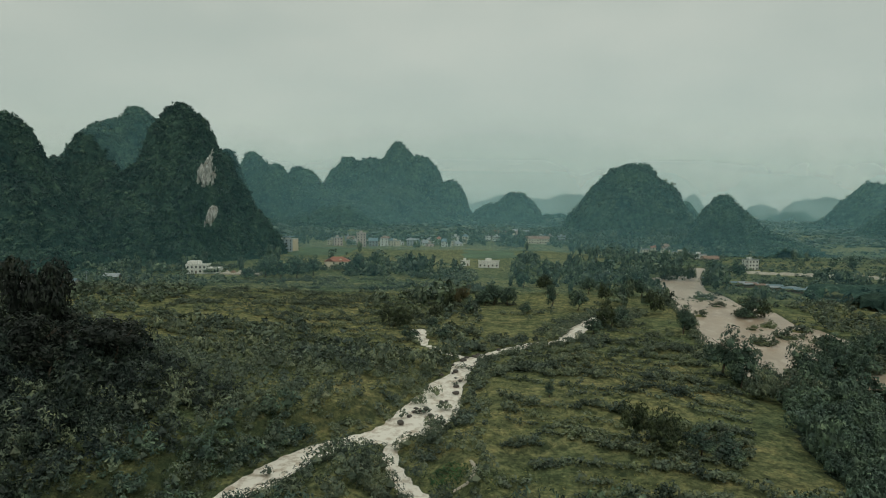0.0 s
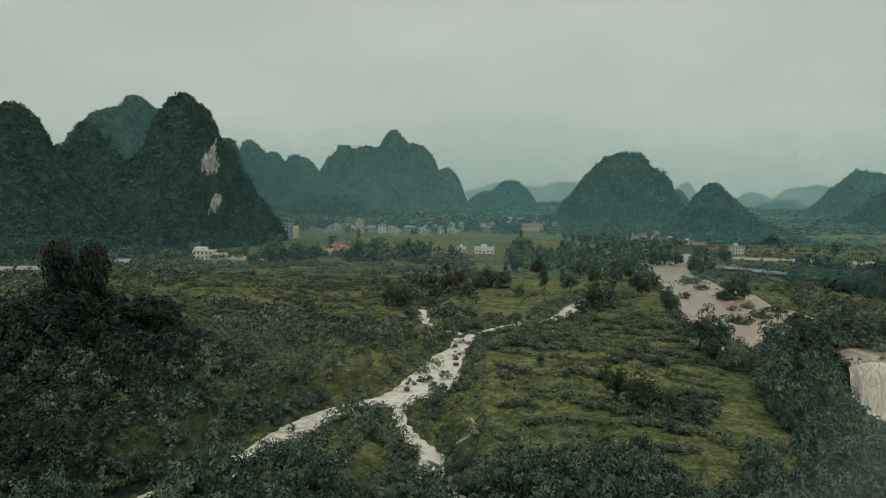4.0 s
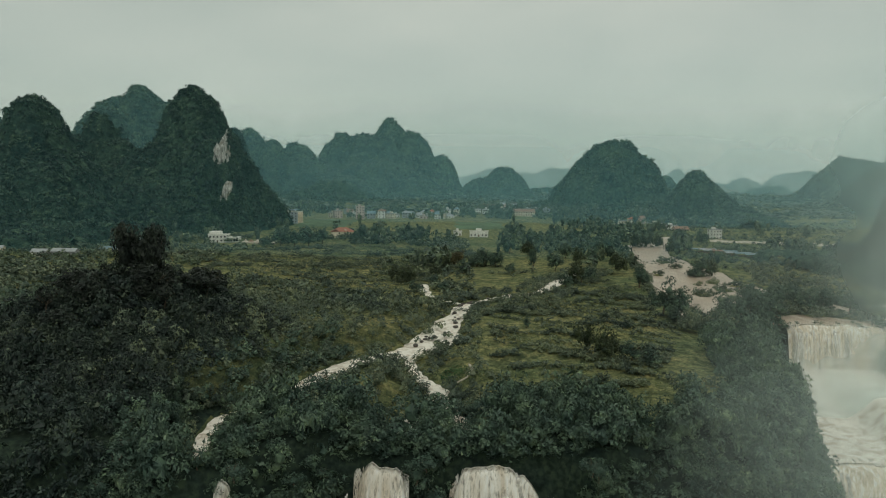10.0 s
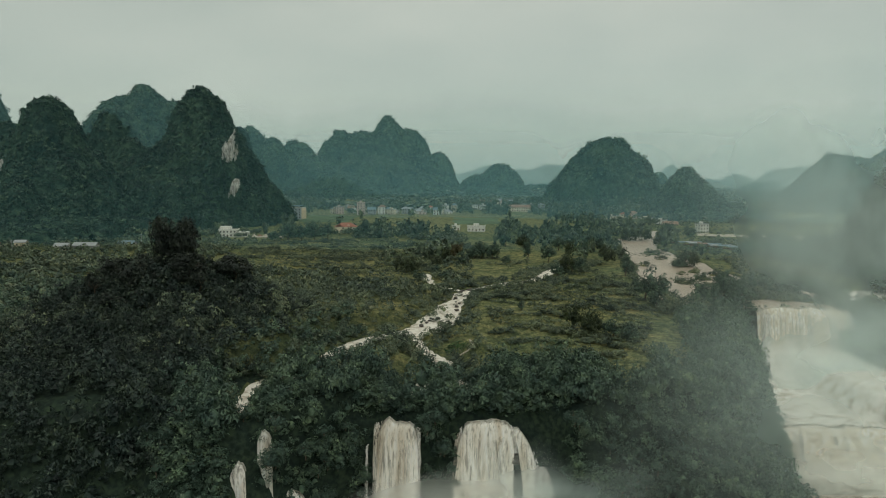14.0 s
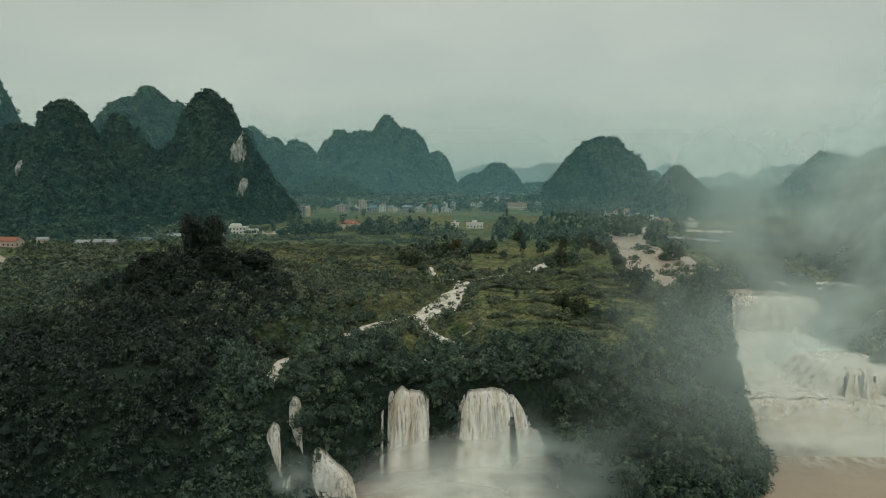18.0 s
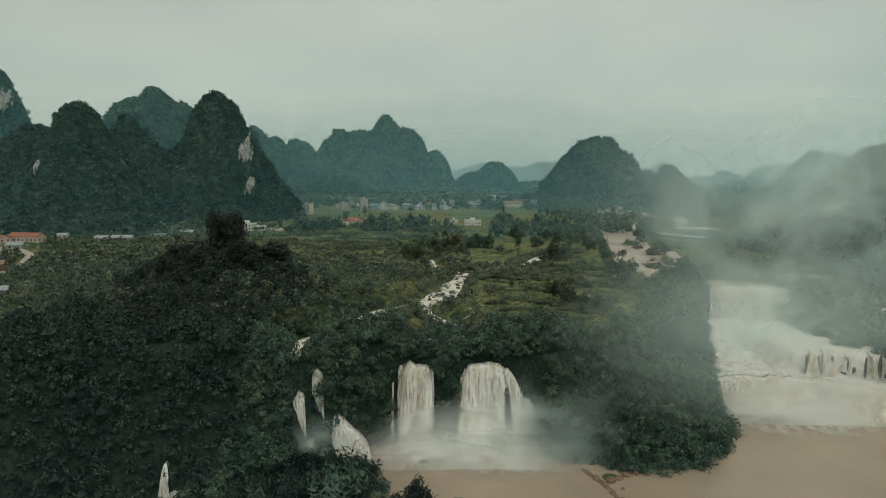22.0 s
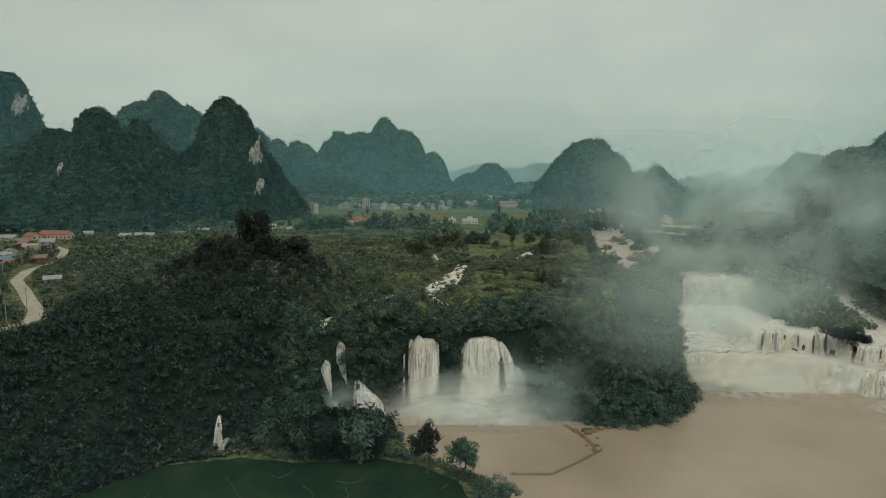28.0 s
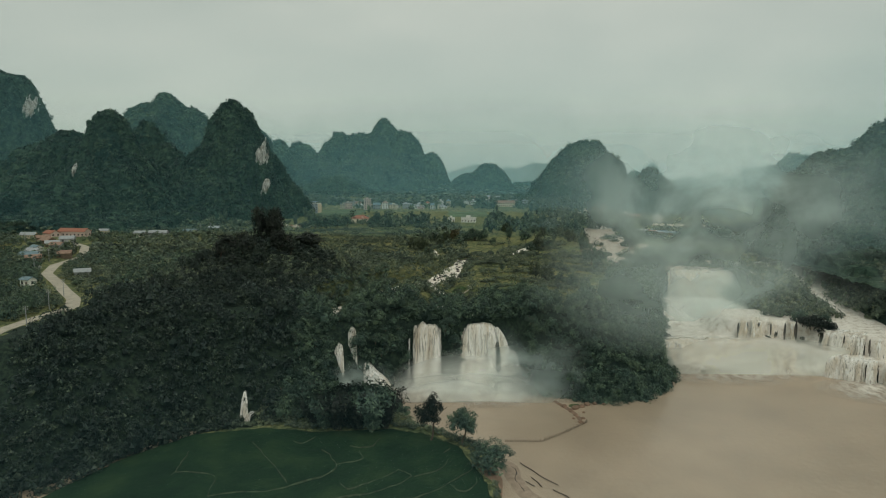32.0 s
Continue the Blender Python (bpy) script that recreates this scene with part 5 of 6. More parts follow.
# foam that spreads from the feet of the falls
def foam_material(name, a, b):
    """Foam in rafts and streaks that thins out away from the fall."""
    mat, nt, bsdf = shader(name, 0.75)
    streak = noise_of(nt, 0.22, 6.0, 0.65, (1, 0.6, 1))
    nt.links.new(ramp(nt, streak, (0.35, (0.56, 0.46, 0.36)), (0.6, (0.8, 0.75, 0.67))), bsdf.inputs["Base Color"])
    tc = node(nt, "ShaderNodeTexCoord")
    mp = node(nt, "ShaderNodeMapping", Scale=(1 / a, 1 / b, 0))
    nt.links.new(tc.outputs["Object"], mp.inputs["Vector"])
    ln = nt.nodes.new("ShaderNodeVectorMath")
    ln.operation = "LENGTH"
    nt.links.new(mp.outputs[0], ln.inputs[0])
    rim = ramp(nt, ln.outputs["Value"], (0.25, (1, 1, 1)), (0.95, (0, 0, 0)))
    nt.links.new(maths(nt, "MULTIPLY", rim, ramp(nt, streak, (0.3, (0.35,) * 3), (0.55, (1, 1, 1))), True), bsdf.inputs["Alpha"])
    bumped(nt, bsdf, noise_of(nt, 0.8, 5.0, 0.6), 0.5, 0.4)
    return mat


def foam_patch(cx, cy, a, b, z, label, seed):
    """A low, uneven raft of foam with a ragged outline."""
    t, r = np.meshgrid(np.linspace(0, 2 * math.pi, 49), np.linspace(0, 1, 11))
    q = r * (1 + 0.2 * fbm(np.cos(t) * 1.5 + seed, np.sin(t) * 1.5, seed))
    x_, y_ = a * q * np.cos(t), b * q * np.sin(t)
    z_ = 0.35 * (1 - r**2) + 0.25 * fbm(x_ / 2, y_ / 2, seed + 3) * (1 - r)
    ob = put("foam", mesh_of("foam", np.stack([x_, y_, z_], -1).reshape(-1, 3), grid_faces(*t.shape), foam_material("foam", a, b), True))
    ob.location = (cx, cy, z)
    tagged(ob, label, "foam", kind="stuff")


foam_patch(-7, 303, 20, 17, 0.2, "brownish foam at the foot of a waterfall", 1)
foam_patch(22, 301, 28, 20, 0.24, "brownish foam at the foot of a waterfall", 2)
foam_patch(146, 346, 54, 34, 0.22, "broad brown-white foam below the great fall", 3)
foam_patch(208, 309, 36, 24, 0.26, "foam below the far waterfall", 4)


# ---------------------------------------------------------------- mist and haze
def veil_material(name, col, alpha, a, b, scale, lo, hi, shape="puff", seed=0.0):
    """Sheet standing in for fine spray or haze: lets most light pass and scatters the rest to both sides; it thins out
    towards its rim.
    """
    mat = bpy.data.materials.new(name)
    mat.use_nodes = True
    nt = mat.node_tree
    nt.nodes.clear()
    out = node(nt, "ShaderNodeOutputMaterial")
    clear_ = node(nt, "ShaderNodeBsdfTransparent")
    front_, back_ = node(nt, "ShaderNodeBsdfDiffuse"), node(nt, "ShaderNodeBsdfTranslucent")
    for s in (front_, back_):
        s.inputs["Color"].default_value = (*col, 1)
    # both normals are tilted skyward to brighten the upright sheet
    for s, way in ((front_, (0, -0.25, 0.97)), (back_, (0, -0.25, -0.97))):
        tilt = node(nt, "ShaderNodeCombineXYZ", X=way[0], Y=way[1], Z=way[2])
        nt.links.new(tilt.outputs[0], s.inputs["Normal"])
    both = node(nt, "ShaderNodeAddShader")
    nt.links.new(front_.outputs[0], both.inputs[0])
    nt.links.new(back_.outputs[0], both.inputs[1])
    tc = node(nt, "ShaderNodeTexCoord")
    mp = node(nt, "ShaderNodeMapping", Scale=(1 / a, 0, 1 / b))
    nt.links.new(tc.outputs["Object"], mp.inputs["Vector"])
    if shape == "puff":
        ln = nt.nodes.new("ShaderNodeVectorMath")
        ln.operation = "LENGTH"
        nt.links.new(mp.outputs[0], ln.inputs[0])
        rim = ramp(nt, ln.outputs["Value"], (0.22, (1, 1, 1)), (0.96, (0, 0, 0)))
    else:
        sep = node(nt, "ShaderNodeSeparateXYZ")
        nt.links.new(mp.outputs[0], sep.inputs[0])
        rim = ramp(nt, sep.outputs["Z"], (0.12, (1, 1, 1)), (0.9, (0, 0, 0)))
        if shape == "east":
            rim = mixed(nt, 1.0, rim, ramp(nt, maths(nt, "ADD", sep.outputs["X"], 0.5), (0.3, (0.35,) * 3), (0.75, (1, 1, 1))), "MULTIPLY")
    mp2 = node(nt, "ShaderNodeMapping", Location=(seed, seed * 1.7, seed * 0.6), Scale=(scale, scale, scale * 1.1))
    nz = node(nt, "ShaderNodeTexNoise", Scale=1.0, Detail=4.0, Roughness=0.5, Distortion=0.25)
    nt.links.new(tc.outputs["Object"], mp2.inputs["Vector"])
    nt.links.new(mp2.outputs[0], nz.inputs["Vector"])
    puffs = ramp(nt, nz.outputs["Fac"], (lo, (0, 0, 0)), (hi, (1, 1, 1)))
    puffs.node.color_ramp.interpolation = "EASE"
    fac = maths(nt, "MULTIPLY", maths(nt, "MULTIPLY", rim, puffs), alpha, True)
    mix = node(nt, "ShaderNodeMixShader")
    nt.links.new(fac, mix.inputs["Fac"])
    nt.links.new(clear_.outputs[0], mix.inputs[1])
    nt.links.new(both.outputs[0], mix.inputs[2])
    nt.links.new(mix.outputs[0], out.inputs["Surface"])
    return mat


def veil(name, label, cx, cy, cz, a, b, material, billow=8.0, seed=0, cols=40, rows_=24):
    """An upright sheet that stands in for mist, flat or slightly billowed about its middle, a and b metres to its rims.
    """
    x_, z_ = np.meshgrid(np.linspace(-a, a, cols), np.linspace(-b, b, rows_))
    y_ = billow * fbm(x_ / (a * 0.5) + seed, z_ / (b * 0.5), 60 + seed)
    ob = put(name, mesh_of(name, np.stack([x_, y_, z_], -1).reshape(-1, 3), grid_faces(*x_.shape), material, True))
    ob.location = (cx, cy, cz)
    return tagged(ob, label, "mist", kind="stuff")


MIST = (0.76, 0.89, 0.85)
# Spray sheets placed by where they appear to the camera, not all at the fall.
for k, (cx, cy, cz, a, b, alpha, lo, hi) in enumerate([(166, 402, 26, 50, 26, 0.6, 0.2, 0.66), (88, 231, 90, 64, 36, 0.62, 0.24, 0.68), (160, 312, 84, 80, 54, 0.4, 0.3, 0.74), (78, 229, 63, 54, 27, 0.26, 0.14, 0.72), (42, 297, 8, 24, 16, 0.4, 0.2, 0.7), (104, 298, 52, 56, 36, 0.16, 0.1, 0.7)]):
    veil("mist_sheet", "sheet of drifting white spray, placed to fit the camera's view", cx, cy, cz, a, b, veil_material("spray_mist", MIST, alpha, a, b, 0.028 if cy > 250 else 0.04, lo, hi, seed=3.1 * k), 1.0, k)
veil("mist_sheet", "white spray at the foot of the twin falls", 12, 305, 3, 40, 18, veil_material("low_spray", (0.84, 0.87, 0.82), 0.95, 40, 18, 0.07, 0.04, 0.6, seed=1.3), 2.0, 9)
veil("mist_sheet", "dense white spray where the twin falls strike the pool", 12, 301, 2, 48, 10, veil_material("dense_spray", (0.84, 0.86, 0.8), 0.8, 48, 10, 0.09, 0.1, 0.65, seed=2.9), 1.5, 13)
veil("mist_sheet", "white spray drifting low over the pool before the twin falls", 14, 291, 2, 48, 11, veil_material("pool_spray", (0.84, 0.86, 0.8), 0.6, 48, 11, 0.08, 0.1, 0.6, seed=8.2), 1.5, 15)
veil("mist_sheet", "white spray at the foot of the great fall", 158, 333, 6, 68, 17, veil_material("low_spray_east", (0.86, 0.87, 0.79), 0.8, 68, 17, 0.06, 0.08, 0.55, seed=7.7), 3.0, 11)
veil("mist_sheet", "fine spray round the small cascades", -36, 290, 8, 18, 12, veil_material("cascade_spray", MIST, 0.45, 18, 12, 0.1, 0.2, 0.7, seed=6.1), 1.0, 14)
veil("mist_sheet", "thin spray drifting off the twin falls", 34, 298, 14, 36, 20, veil_material("thin_spray", MIST, 0.4, 36, 20, 0.05, 0.32, 0.75, seed=5.3), 3.0, 10)
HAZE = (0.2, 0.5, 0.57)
# Haze sheet added to tint the far bank bluish.
veil("mist_sheet", "bluish haze sheet that tints the far wooded bank", 420, 465, 112, 250, 130, veil_material("bank_haze", (0.28, 0.5, 0.52), 0.36, 250, 130, 0.02, 0.05, 0.55, seed=4.4), 1.0, 12)
# Upright flat sheets across the valley stand in for haze that grows with distance.
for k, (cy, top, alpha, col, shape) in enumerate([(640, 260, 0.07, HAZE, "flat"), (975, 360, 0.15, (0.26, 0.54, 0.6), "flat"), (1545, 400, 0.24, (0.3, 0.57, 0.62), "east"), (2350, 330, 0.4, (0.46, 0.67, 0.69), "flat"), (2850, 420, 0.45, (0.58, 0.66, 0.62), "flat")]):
    ob = veil("haze_sheet", "upright flat sheet standing in for thin bluish valley haze", 250, cy, 30, 2600, top, veil_material("haze", col, alpha, 5200, top, 0.003, 0.1, 0.55, shape, 2.0 * k), 0.0, 20 + k, 60, 20)


# Haze sheet below the flight path, added to lift dark tones once behind it.
veil("mist_sheet", "thin bluish haze sheet across the low part of the view", -40, 152, 0, 620, 92, veil_material("pool_haze", (0.24, 0.5, 0.56), 0.034, 1300, 92, 0.008, 0.05, 0.45, "flat", 9.1), 0.0, 16)


def soil_patch(cx, cy, a, b, label, seed):
    """Bare earth that shows through the scrub, with a ragged outline."""
    t, q = np.meshgrid(np.linspace(0, 2 * math.pi, 41), np.linspace(0, 1, 8))
    q2 = q * (1 + 0.35 * fbm(np.cos(t) * 1.7 + seed, np.sin(t) * 1.7, seed))
    x_, y_ = cx + a * q2 * np.cos(t), cy + b * q2 * np.sin(t)
    z_ = ground_z(x_, y_) + 0.4 * (1 - q**3) - 0.15
    tagged(put("bare_earth", mesh_of("bare_earth", np.stack([x_, y_, z_], -1).reshape(-1, 3), grid_faces(*t.shape), EARTH, True)), label, "soil", kind="structure")


for k, (sx, sy, a, b) in enumerate(SOIL):
    soil_patch(sx, sy, a, b, "patch of bare reddish earth amid the scrub", 61 + k)


# ---------------------------------------------------------------- buildings
def gable(bm, w, d, z, rise, over=0.5, thick=0.2):
    """A gabled roof with its ridge along x, eaves at height z."""
    for lift in (0.0,):
        pts = [(-w / 2 - over, -d / 2 - over, z), (w / 2 + over, -d / 2 - over, z), (w / 2 + over, 0, z + rise), (-w / 2 - over, 0, z + rise),
               (-w / 2 - over, d / 2 + over, z), (w / 2 + over, d / 2 + over, z)]
        low = [bm.verts.new(p) for p in pts]
        top = [bm.verts.new((p[0], p[1], p[2] + thick)) for p in pts]
        for q in ((0, 1, 2, 3), (3, 2, 5, 4)):
            bm.faces.new([top[i] for i in q])
            bm.faces.new([low[i] for i in reversed(q)])
        for a, b in ((0, 1), (1, 2), (2, 5), (5, 4), (4, 3), (3, 0)):
            bm.faces.new((low[a], low[b], top[b], top[a]))
    return bm


def hip(bm, w, d, z, rise, over=0.6):
    a, b = w / 2 + over, d / 2 + over
    r = max(0.0, w / 2 - d / 2)
    low = [bm.verts.new(p) for p in ((-a, -b, z), (a, -b, z), (a, b, z), (-a, b, z))]
    e, f = bm.verts.new((-r - 0.01, 0, z + rise)), bm.verts.new((r + 0.01, 0, z + rise))
    for q in ((low[0], low[1], f, e), (low[1], low[2], f), (low[2], low[3], e, f), (low[3], low[0], e)):
        bm.faces.new(q)
    bm.faces.new(low[::-1])
    return bm


def house(label, x, y, w, d, storeys, turn, wall_mat, roof="flat", roof_mat=None, base=None, cols=None, name="house", category="house", sink=0.4, floor_h=3.1, group="town houses"):
    """A house whose front faces the camera's side: wall, roof, door, and each window with its pane."""
    ob = new(name)
    z = float(ground_z(np.array([x]), np.array([y]))[0]) if base is None else base
    ob.matrix_basis = pose(x, y, z, 0, 0, turn)
    tagged(ob, label, category, group=group)
    h = storeys * floor_h
    part("wall", box(bmesh.new(), -w / 2, w / 2, -d / 2, d / 2, -sink, h, 0.06), wall_mat, ob)
    roof_mat = roof_mat or GREY
    if roof == "flat":
        bm = box(bmesh.new(), -w / 2 - 0.3, w / 2 + 0.3, -d / 2 - 0.3, d / 2 + 0.3, h, h + 0.3, 0.04)
        box(bm, -w / 2 - 0.3, w / 2 + 0.3, -d / 2 - 0.3, -d / 2 - 0.1, h + 0.3, h + 0.9)
        box(bm, -w / 2 - 0.3, -w / 2 - 0.1, -d / 2, d / 2, h + 0.3, h + 0.9)
        box(bm, w / 2 + 0.1, w / 2 + 0.3, -d / 2, d / 2, h + 0.3, h + 0.9)
        part("roof", bm, roof_mat, ob)
        part("stair_tower", box(bmesh.new(), -w / 6, w / 8, 0, d / 3, h + 0.3, h + 2.4, 0.05), wall_mat, ob)
    elif roof == "gable":
        part("roof", gable(bmesh.new(), w, d, h, 0.28 * d), roof_mat, ob)
        for sx in (-1, 1):
            bm = bmesh.new()
            ends = [[bm.verts.new((sx * (w / 2 - o), q, r)) for q, r in ((-d / 2, h), (d / 2, h), (0, h + 0.27 * d))] for o in (0.02, 0.25)]
            bm.faces.new(ends[0])
            bm.faces.new(ends[1][::-1])
            for i in range(3):
                bm.faces.new((ends[0][i], ends[0][(i + 1) % 3], ends[1][(i + 1) % 3], ends[1][i]))
            part("gable_end", bm, wall_mat, ob)
    else:
        part("roof", hip(bmesh.new(), w, d, h, 0.3 * d), roof_mat, ob)
    cols = cols or max(2, int(w / 3.2))
    pane = bpy.data.meshes.new("window")
    bm = box(bmesh.new(), -0.62, 0.62, -0.05, 0.04, 0, 1.45)
    bm.to_mesh(pane)
    bm.free()
    pane.materials.append(GLASS_DARK)
    sill = bpy.data.meshes.new("sill")
    bm = box(bmesh.new(), -0.8, 0.8, -0.2, 0.02, -0.14, -0.01)
    bm.to_mesh(sill)
    bm.free()
    sill.materials.append(wall_mat)
    for s in range(storeys):
        for c in range(cols):
            px = -w / 2 + (c + 0.5) * w / cols
            if s == 0 and c == cols // 2:
                part("door", box(bmesh.new(), px - 0.6, px + 0.6, -d / 2 - 0.06, -d / 2 + 0.02, 0, 2.15), TIMBER, ob)
                continue
            win = put("window", pane, ob, m=pose(px, -d / 2 - 0.02, s * floor_h + 0.95))
            put("sill", sill, win)
        side = -1 if x > 0 else 1
        for c in range(max(1, int(d / 4))):
            py = -d / 2 + (c + 0.5) * d / max(1, int(d / 4))
            put("window", pane, ob, m=pose(side * (w / 2 + 0.02), py, s * floor_h + 0.95, 0, 0, 90 * side))
    return ob


# the tall guest house at the hill's foot
hotel = house("six-storey guest house, blue-grey front and cream side", -176.5, 929, 18, 12, 5, -14, BLUEGREY, "flat", CONCRETE, base=39.0, cols=4, name="guest_house", category="hotel")
for s in range(5):
    part("balcony", box(bmesh.new(), 9.2, 10.2, -5.5, 5.5, s * 3.1 + 0.1, s * 3.1 + 0.95, 0.04), CREAM, hotel, "cream balcony")
part("side_wall", box(bmesh.new(), 9.06, 9.2, -6.0, 6.0, 0, 15.4), CREAM, hotel, "cream rendered side wall")
part("roof_canopy", box(bmesh.new(), -5, 6, -4, 5, 17.9, 18.3, 0.04), BLUE_TIN, hotel, "blue tin canopy on the roof")

# the half-open white building and its pale yard
white = house("white concrete building with open arcades on a pale yard", -188, 722, 15, 11, 2, 4, CONCRETE, "flat", CONCRETE, cols=5, name="white_building", category="building")
part("wing", box(bmesh.new(), 7.5, 17, -5, 4, -0.4, 4.4, 0.05), CONCRETE, white, "lower white wing")
# Dark panels on the wall stand in for the shade inside the arcades.
for k in range(4):
    part("arcade_dark_panel", box(bmesh.new(), 8.1 + 2.3 * k, 9.6 + 2.3 * k, -5.06, -4.9, 1.0, 3.3), GLASS_DARK, white)
part("upper_storey", box(bmesh.new(), -7, 1, -3.5, 4.5, 6.5, 9.0, 0.05), CONCRETE, white)
yard = new("yard", None)
tagged(yard, "pale bare concrete yard with heaps of building sand", "yard")
yard.location = (-155, 716, 41.2)
bm = bmesh.new()
box(bm, -16, 16, -5, 5, -1.2, 0.5, 0.15)
part("slab", bm, ROAD_MAT, yard)
for k in range(5):
    bm = bmesh.new()
    bmesh.ops.create_cone(bm, cap_ends=True, segments=10, radius1=2.2 + 0.3 * k, radius2=0.3, depth=1.8, matrix=Matrix.Translation((-10 + 5 * k, 2.5 - k % 2, 1.3)))
    part("sand_heap", bm, EARTH if k % 2 else ROAD_MAT, yard)

# the villa with a red tiled roof
villa = house("cream villa with red tiled roofs among trees", -95, 780, 20, 12, 2, 6, CREAM, "hip", RED_TILE, base=39.4, cols=4, name="villa", category="house")
part("porch_roof", gable(bmesh.new(), 5, 6, 6.3, 2.4), RED_TILE, villa).matrix_basis = pose(-6, -4, 0, 0, 0, 90)
part("porch", box(bmesh.new(), -8.6, -3.4, -6.4, -4.9, -0.3, 6.3, 0.05), CREAM, villa)
part("dormer", box(bmesh.new(), 2, 4, -4.6, -2.5, 6.6, 8.0, 0.04), CREAM, villa)

# the town: rows of narrow concrete houses
rnd = random.Random(4)
WALLS = [CONCRETE, CONCRETE, GREY, CREAM, PINK, CONCRETE]
WORDS = {CONCRETE: "white", GREY: "grey", CREAM: "cream", PINK: "pink"}
for k in range(44):
    if k < 30:
        x, y = -150 + 5.4 * k + rnd.uniform(-2, 2), rnd.uniform(1020, 1130)
    else:
        x, y = 40 + 8.2 * (k - 30) + rnd.uniform(-2, 2), rnd.uniform(1130, 1260)
    wall_mat = rnd.choice(WALLS)
    st = rnd.choice([1, 1, 2, 2, 3]) if k < 30 else rnd.choice([1, 2, 2, 3])
    flat = rnd.random() < 0.6
    tin = rnd.choice([RED_TILE, RUST_TIN, GREY_TIN, BLUE_TIN])
    house(f"{WORDS[wall_mat]} rendered town house of {('one', 'two', 'three', 'four')[st - 1]} storeys, {'flat roof' if flat else 'pitched roof'}", x, y, rnd.uniform(6, 11), rnd.uniform(8, 12), st, rnd.uniform(-25, 25), wall_mat,
          "flat" if flat else rnd.choice(["gable", "hip"]), GREY if flat else tin)
house("tall pink town house of five storeys", -112, 1010, 10, 12, 5, 12, PINK, "flat", PINK)
house("long pale hall with a rusty roof", 100, 1100, 30, 12, 2, 4, CREAM, "gable", RUST_TIN, name="hall", category="building")
house("long low white building by the fields", 30, 797, 17, 8, 1, -5, CONCRETE, "flat", CONCRETE, floor_h=5.0, name="low_building", category="building")
house("small white house by the fields", 10, 806, 7, 7, 1, 8, CONCRETE, "flat", CONCRETE, floor_h=4.0)
# riverside houses
for x, y, w, st, wall_mat, roof, turn in [(211, 1020, 18, 2, CREAM, "flat", 5), (228, 1010, 14, 3, CREAM, "hip", -4), (240, 1030, 12, 3, PINK, "gable", 8), (247, 985, 16, 2, CREAM, "flat", 0), (255, 950, 14, 2, CONCRETE, "flat", -8),
                                         (262, 936, 16, 1, PINK, "gable", 10), (268, 850, 10, 3, CONCRETE, "flat", 14)]:
    house(f"{WORDS[wall_mat]} riverside house with a {roof} roof", x, y, w, 10, st, turn, wall_mat, roof, RUST_TIN if wall_mat is PINK else RED_TILE if roof == "hip" else GREY, base=36.0, group="riverside houses")
# village by the winding road
house("long pink building with a red tiled roof", -332, 612, 26, 10, 1, -8, PINK, "gable", RED_TILE, floor_h=4.2, name="long_building", category="building", cols=7, group="village houses")
house("annex with a steep red tiled roof", -348, 604, 12, 9, 1, -30, PINK, "gable", RED_TILE, group="village houses")
for x, y, w, d, turn, wall_mat, tin in [(-361, 592, 12, 8, 10, CREAM, GREY_TIN), (-263, 470, 9, 7, 20, TIMBER, RUST_TIN), (-291, 482, 10, 7, -15, CONCRETE, GREY_TIN), (-270, 446, 9, 7, 30, TIMBER, RUST_TIN), (-296, 520, 9, 7, 0, GREY, RUST_TIN),
                                       (-308, 535, 10, 7, 25, TIMBER, GREY_TIN), (-322, 552, 10, 8, -20, TIMBER, RUST_TIN), (-318, 575, 11, 8, 15, GREY, GREY_TIN), (-336, 570, 10, 7, 40, TIMBER, RUST_TIN), (-300, 500, 8, 6, -30, CONCRETE, BLUE_TIN),
                                       (-277, 622, 10, 7, 0, CONCRETE, GREY_TIN), (-262, 626, 16, 7, 4, GREY, GREY_TIN), (-319, 640, 8, 6, 10, CREAM, GREY_TIN), (-238, 640, 12, 7, -6, GREY, BLUE_TIN), (-225, 668, 10, 7, 8, TIMBER, GREY_TIN),
                                       (-205, 384, 8, 6, 25, GREY, GREY_TIN), (-219, 356, 6, 5, -20, CONCRETE, BLUE_TIN), (-282, 462, 12, 7, 5, CONCRETE, BLUE_TIN)]:
    roof_word = {GREY_TIN: "grey tin", RUST_TIN: "rusty tin", BLUE_TIN: "blue tin"}[tin]
    house(f"low village house under a {roof_word} roof", x, y, w, d, 1, turn, wall_mat, "gable", tin, cols=2, group="village houses")


def stall(x, y, turn, tin, label):
    ob = new("market_stall")
    ob.matrix_basis = pose(x, y, float(ground_z(np.array([x]), np.array([y]))[0]), 0, 0, turn)
    tagged(ob, label, "stall", group="market stalls by the river")
    part("roof", gable(bmesh.new(), 7, 4.5, 2.4, 0.9, 0.3, 0.08), tin, ob)
    for sx in (-1, 1):
        for sy in (-1, 1):
            part("post", box(bmesh.new(), sx * 3.2 - 0.06, sx * 3.2 + 0.06, sy * 2 - 0.06, sy * 2 + 0.06, -0.3, 2.5), TIMBER, ob)
    part("counter", box(bmesh.new(), -2.8, 2.8, -1.6, -1.0, 0, 0.9, 0.02), TIMBER, ob)


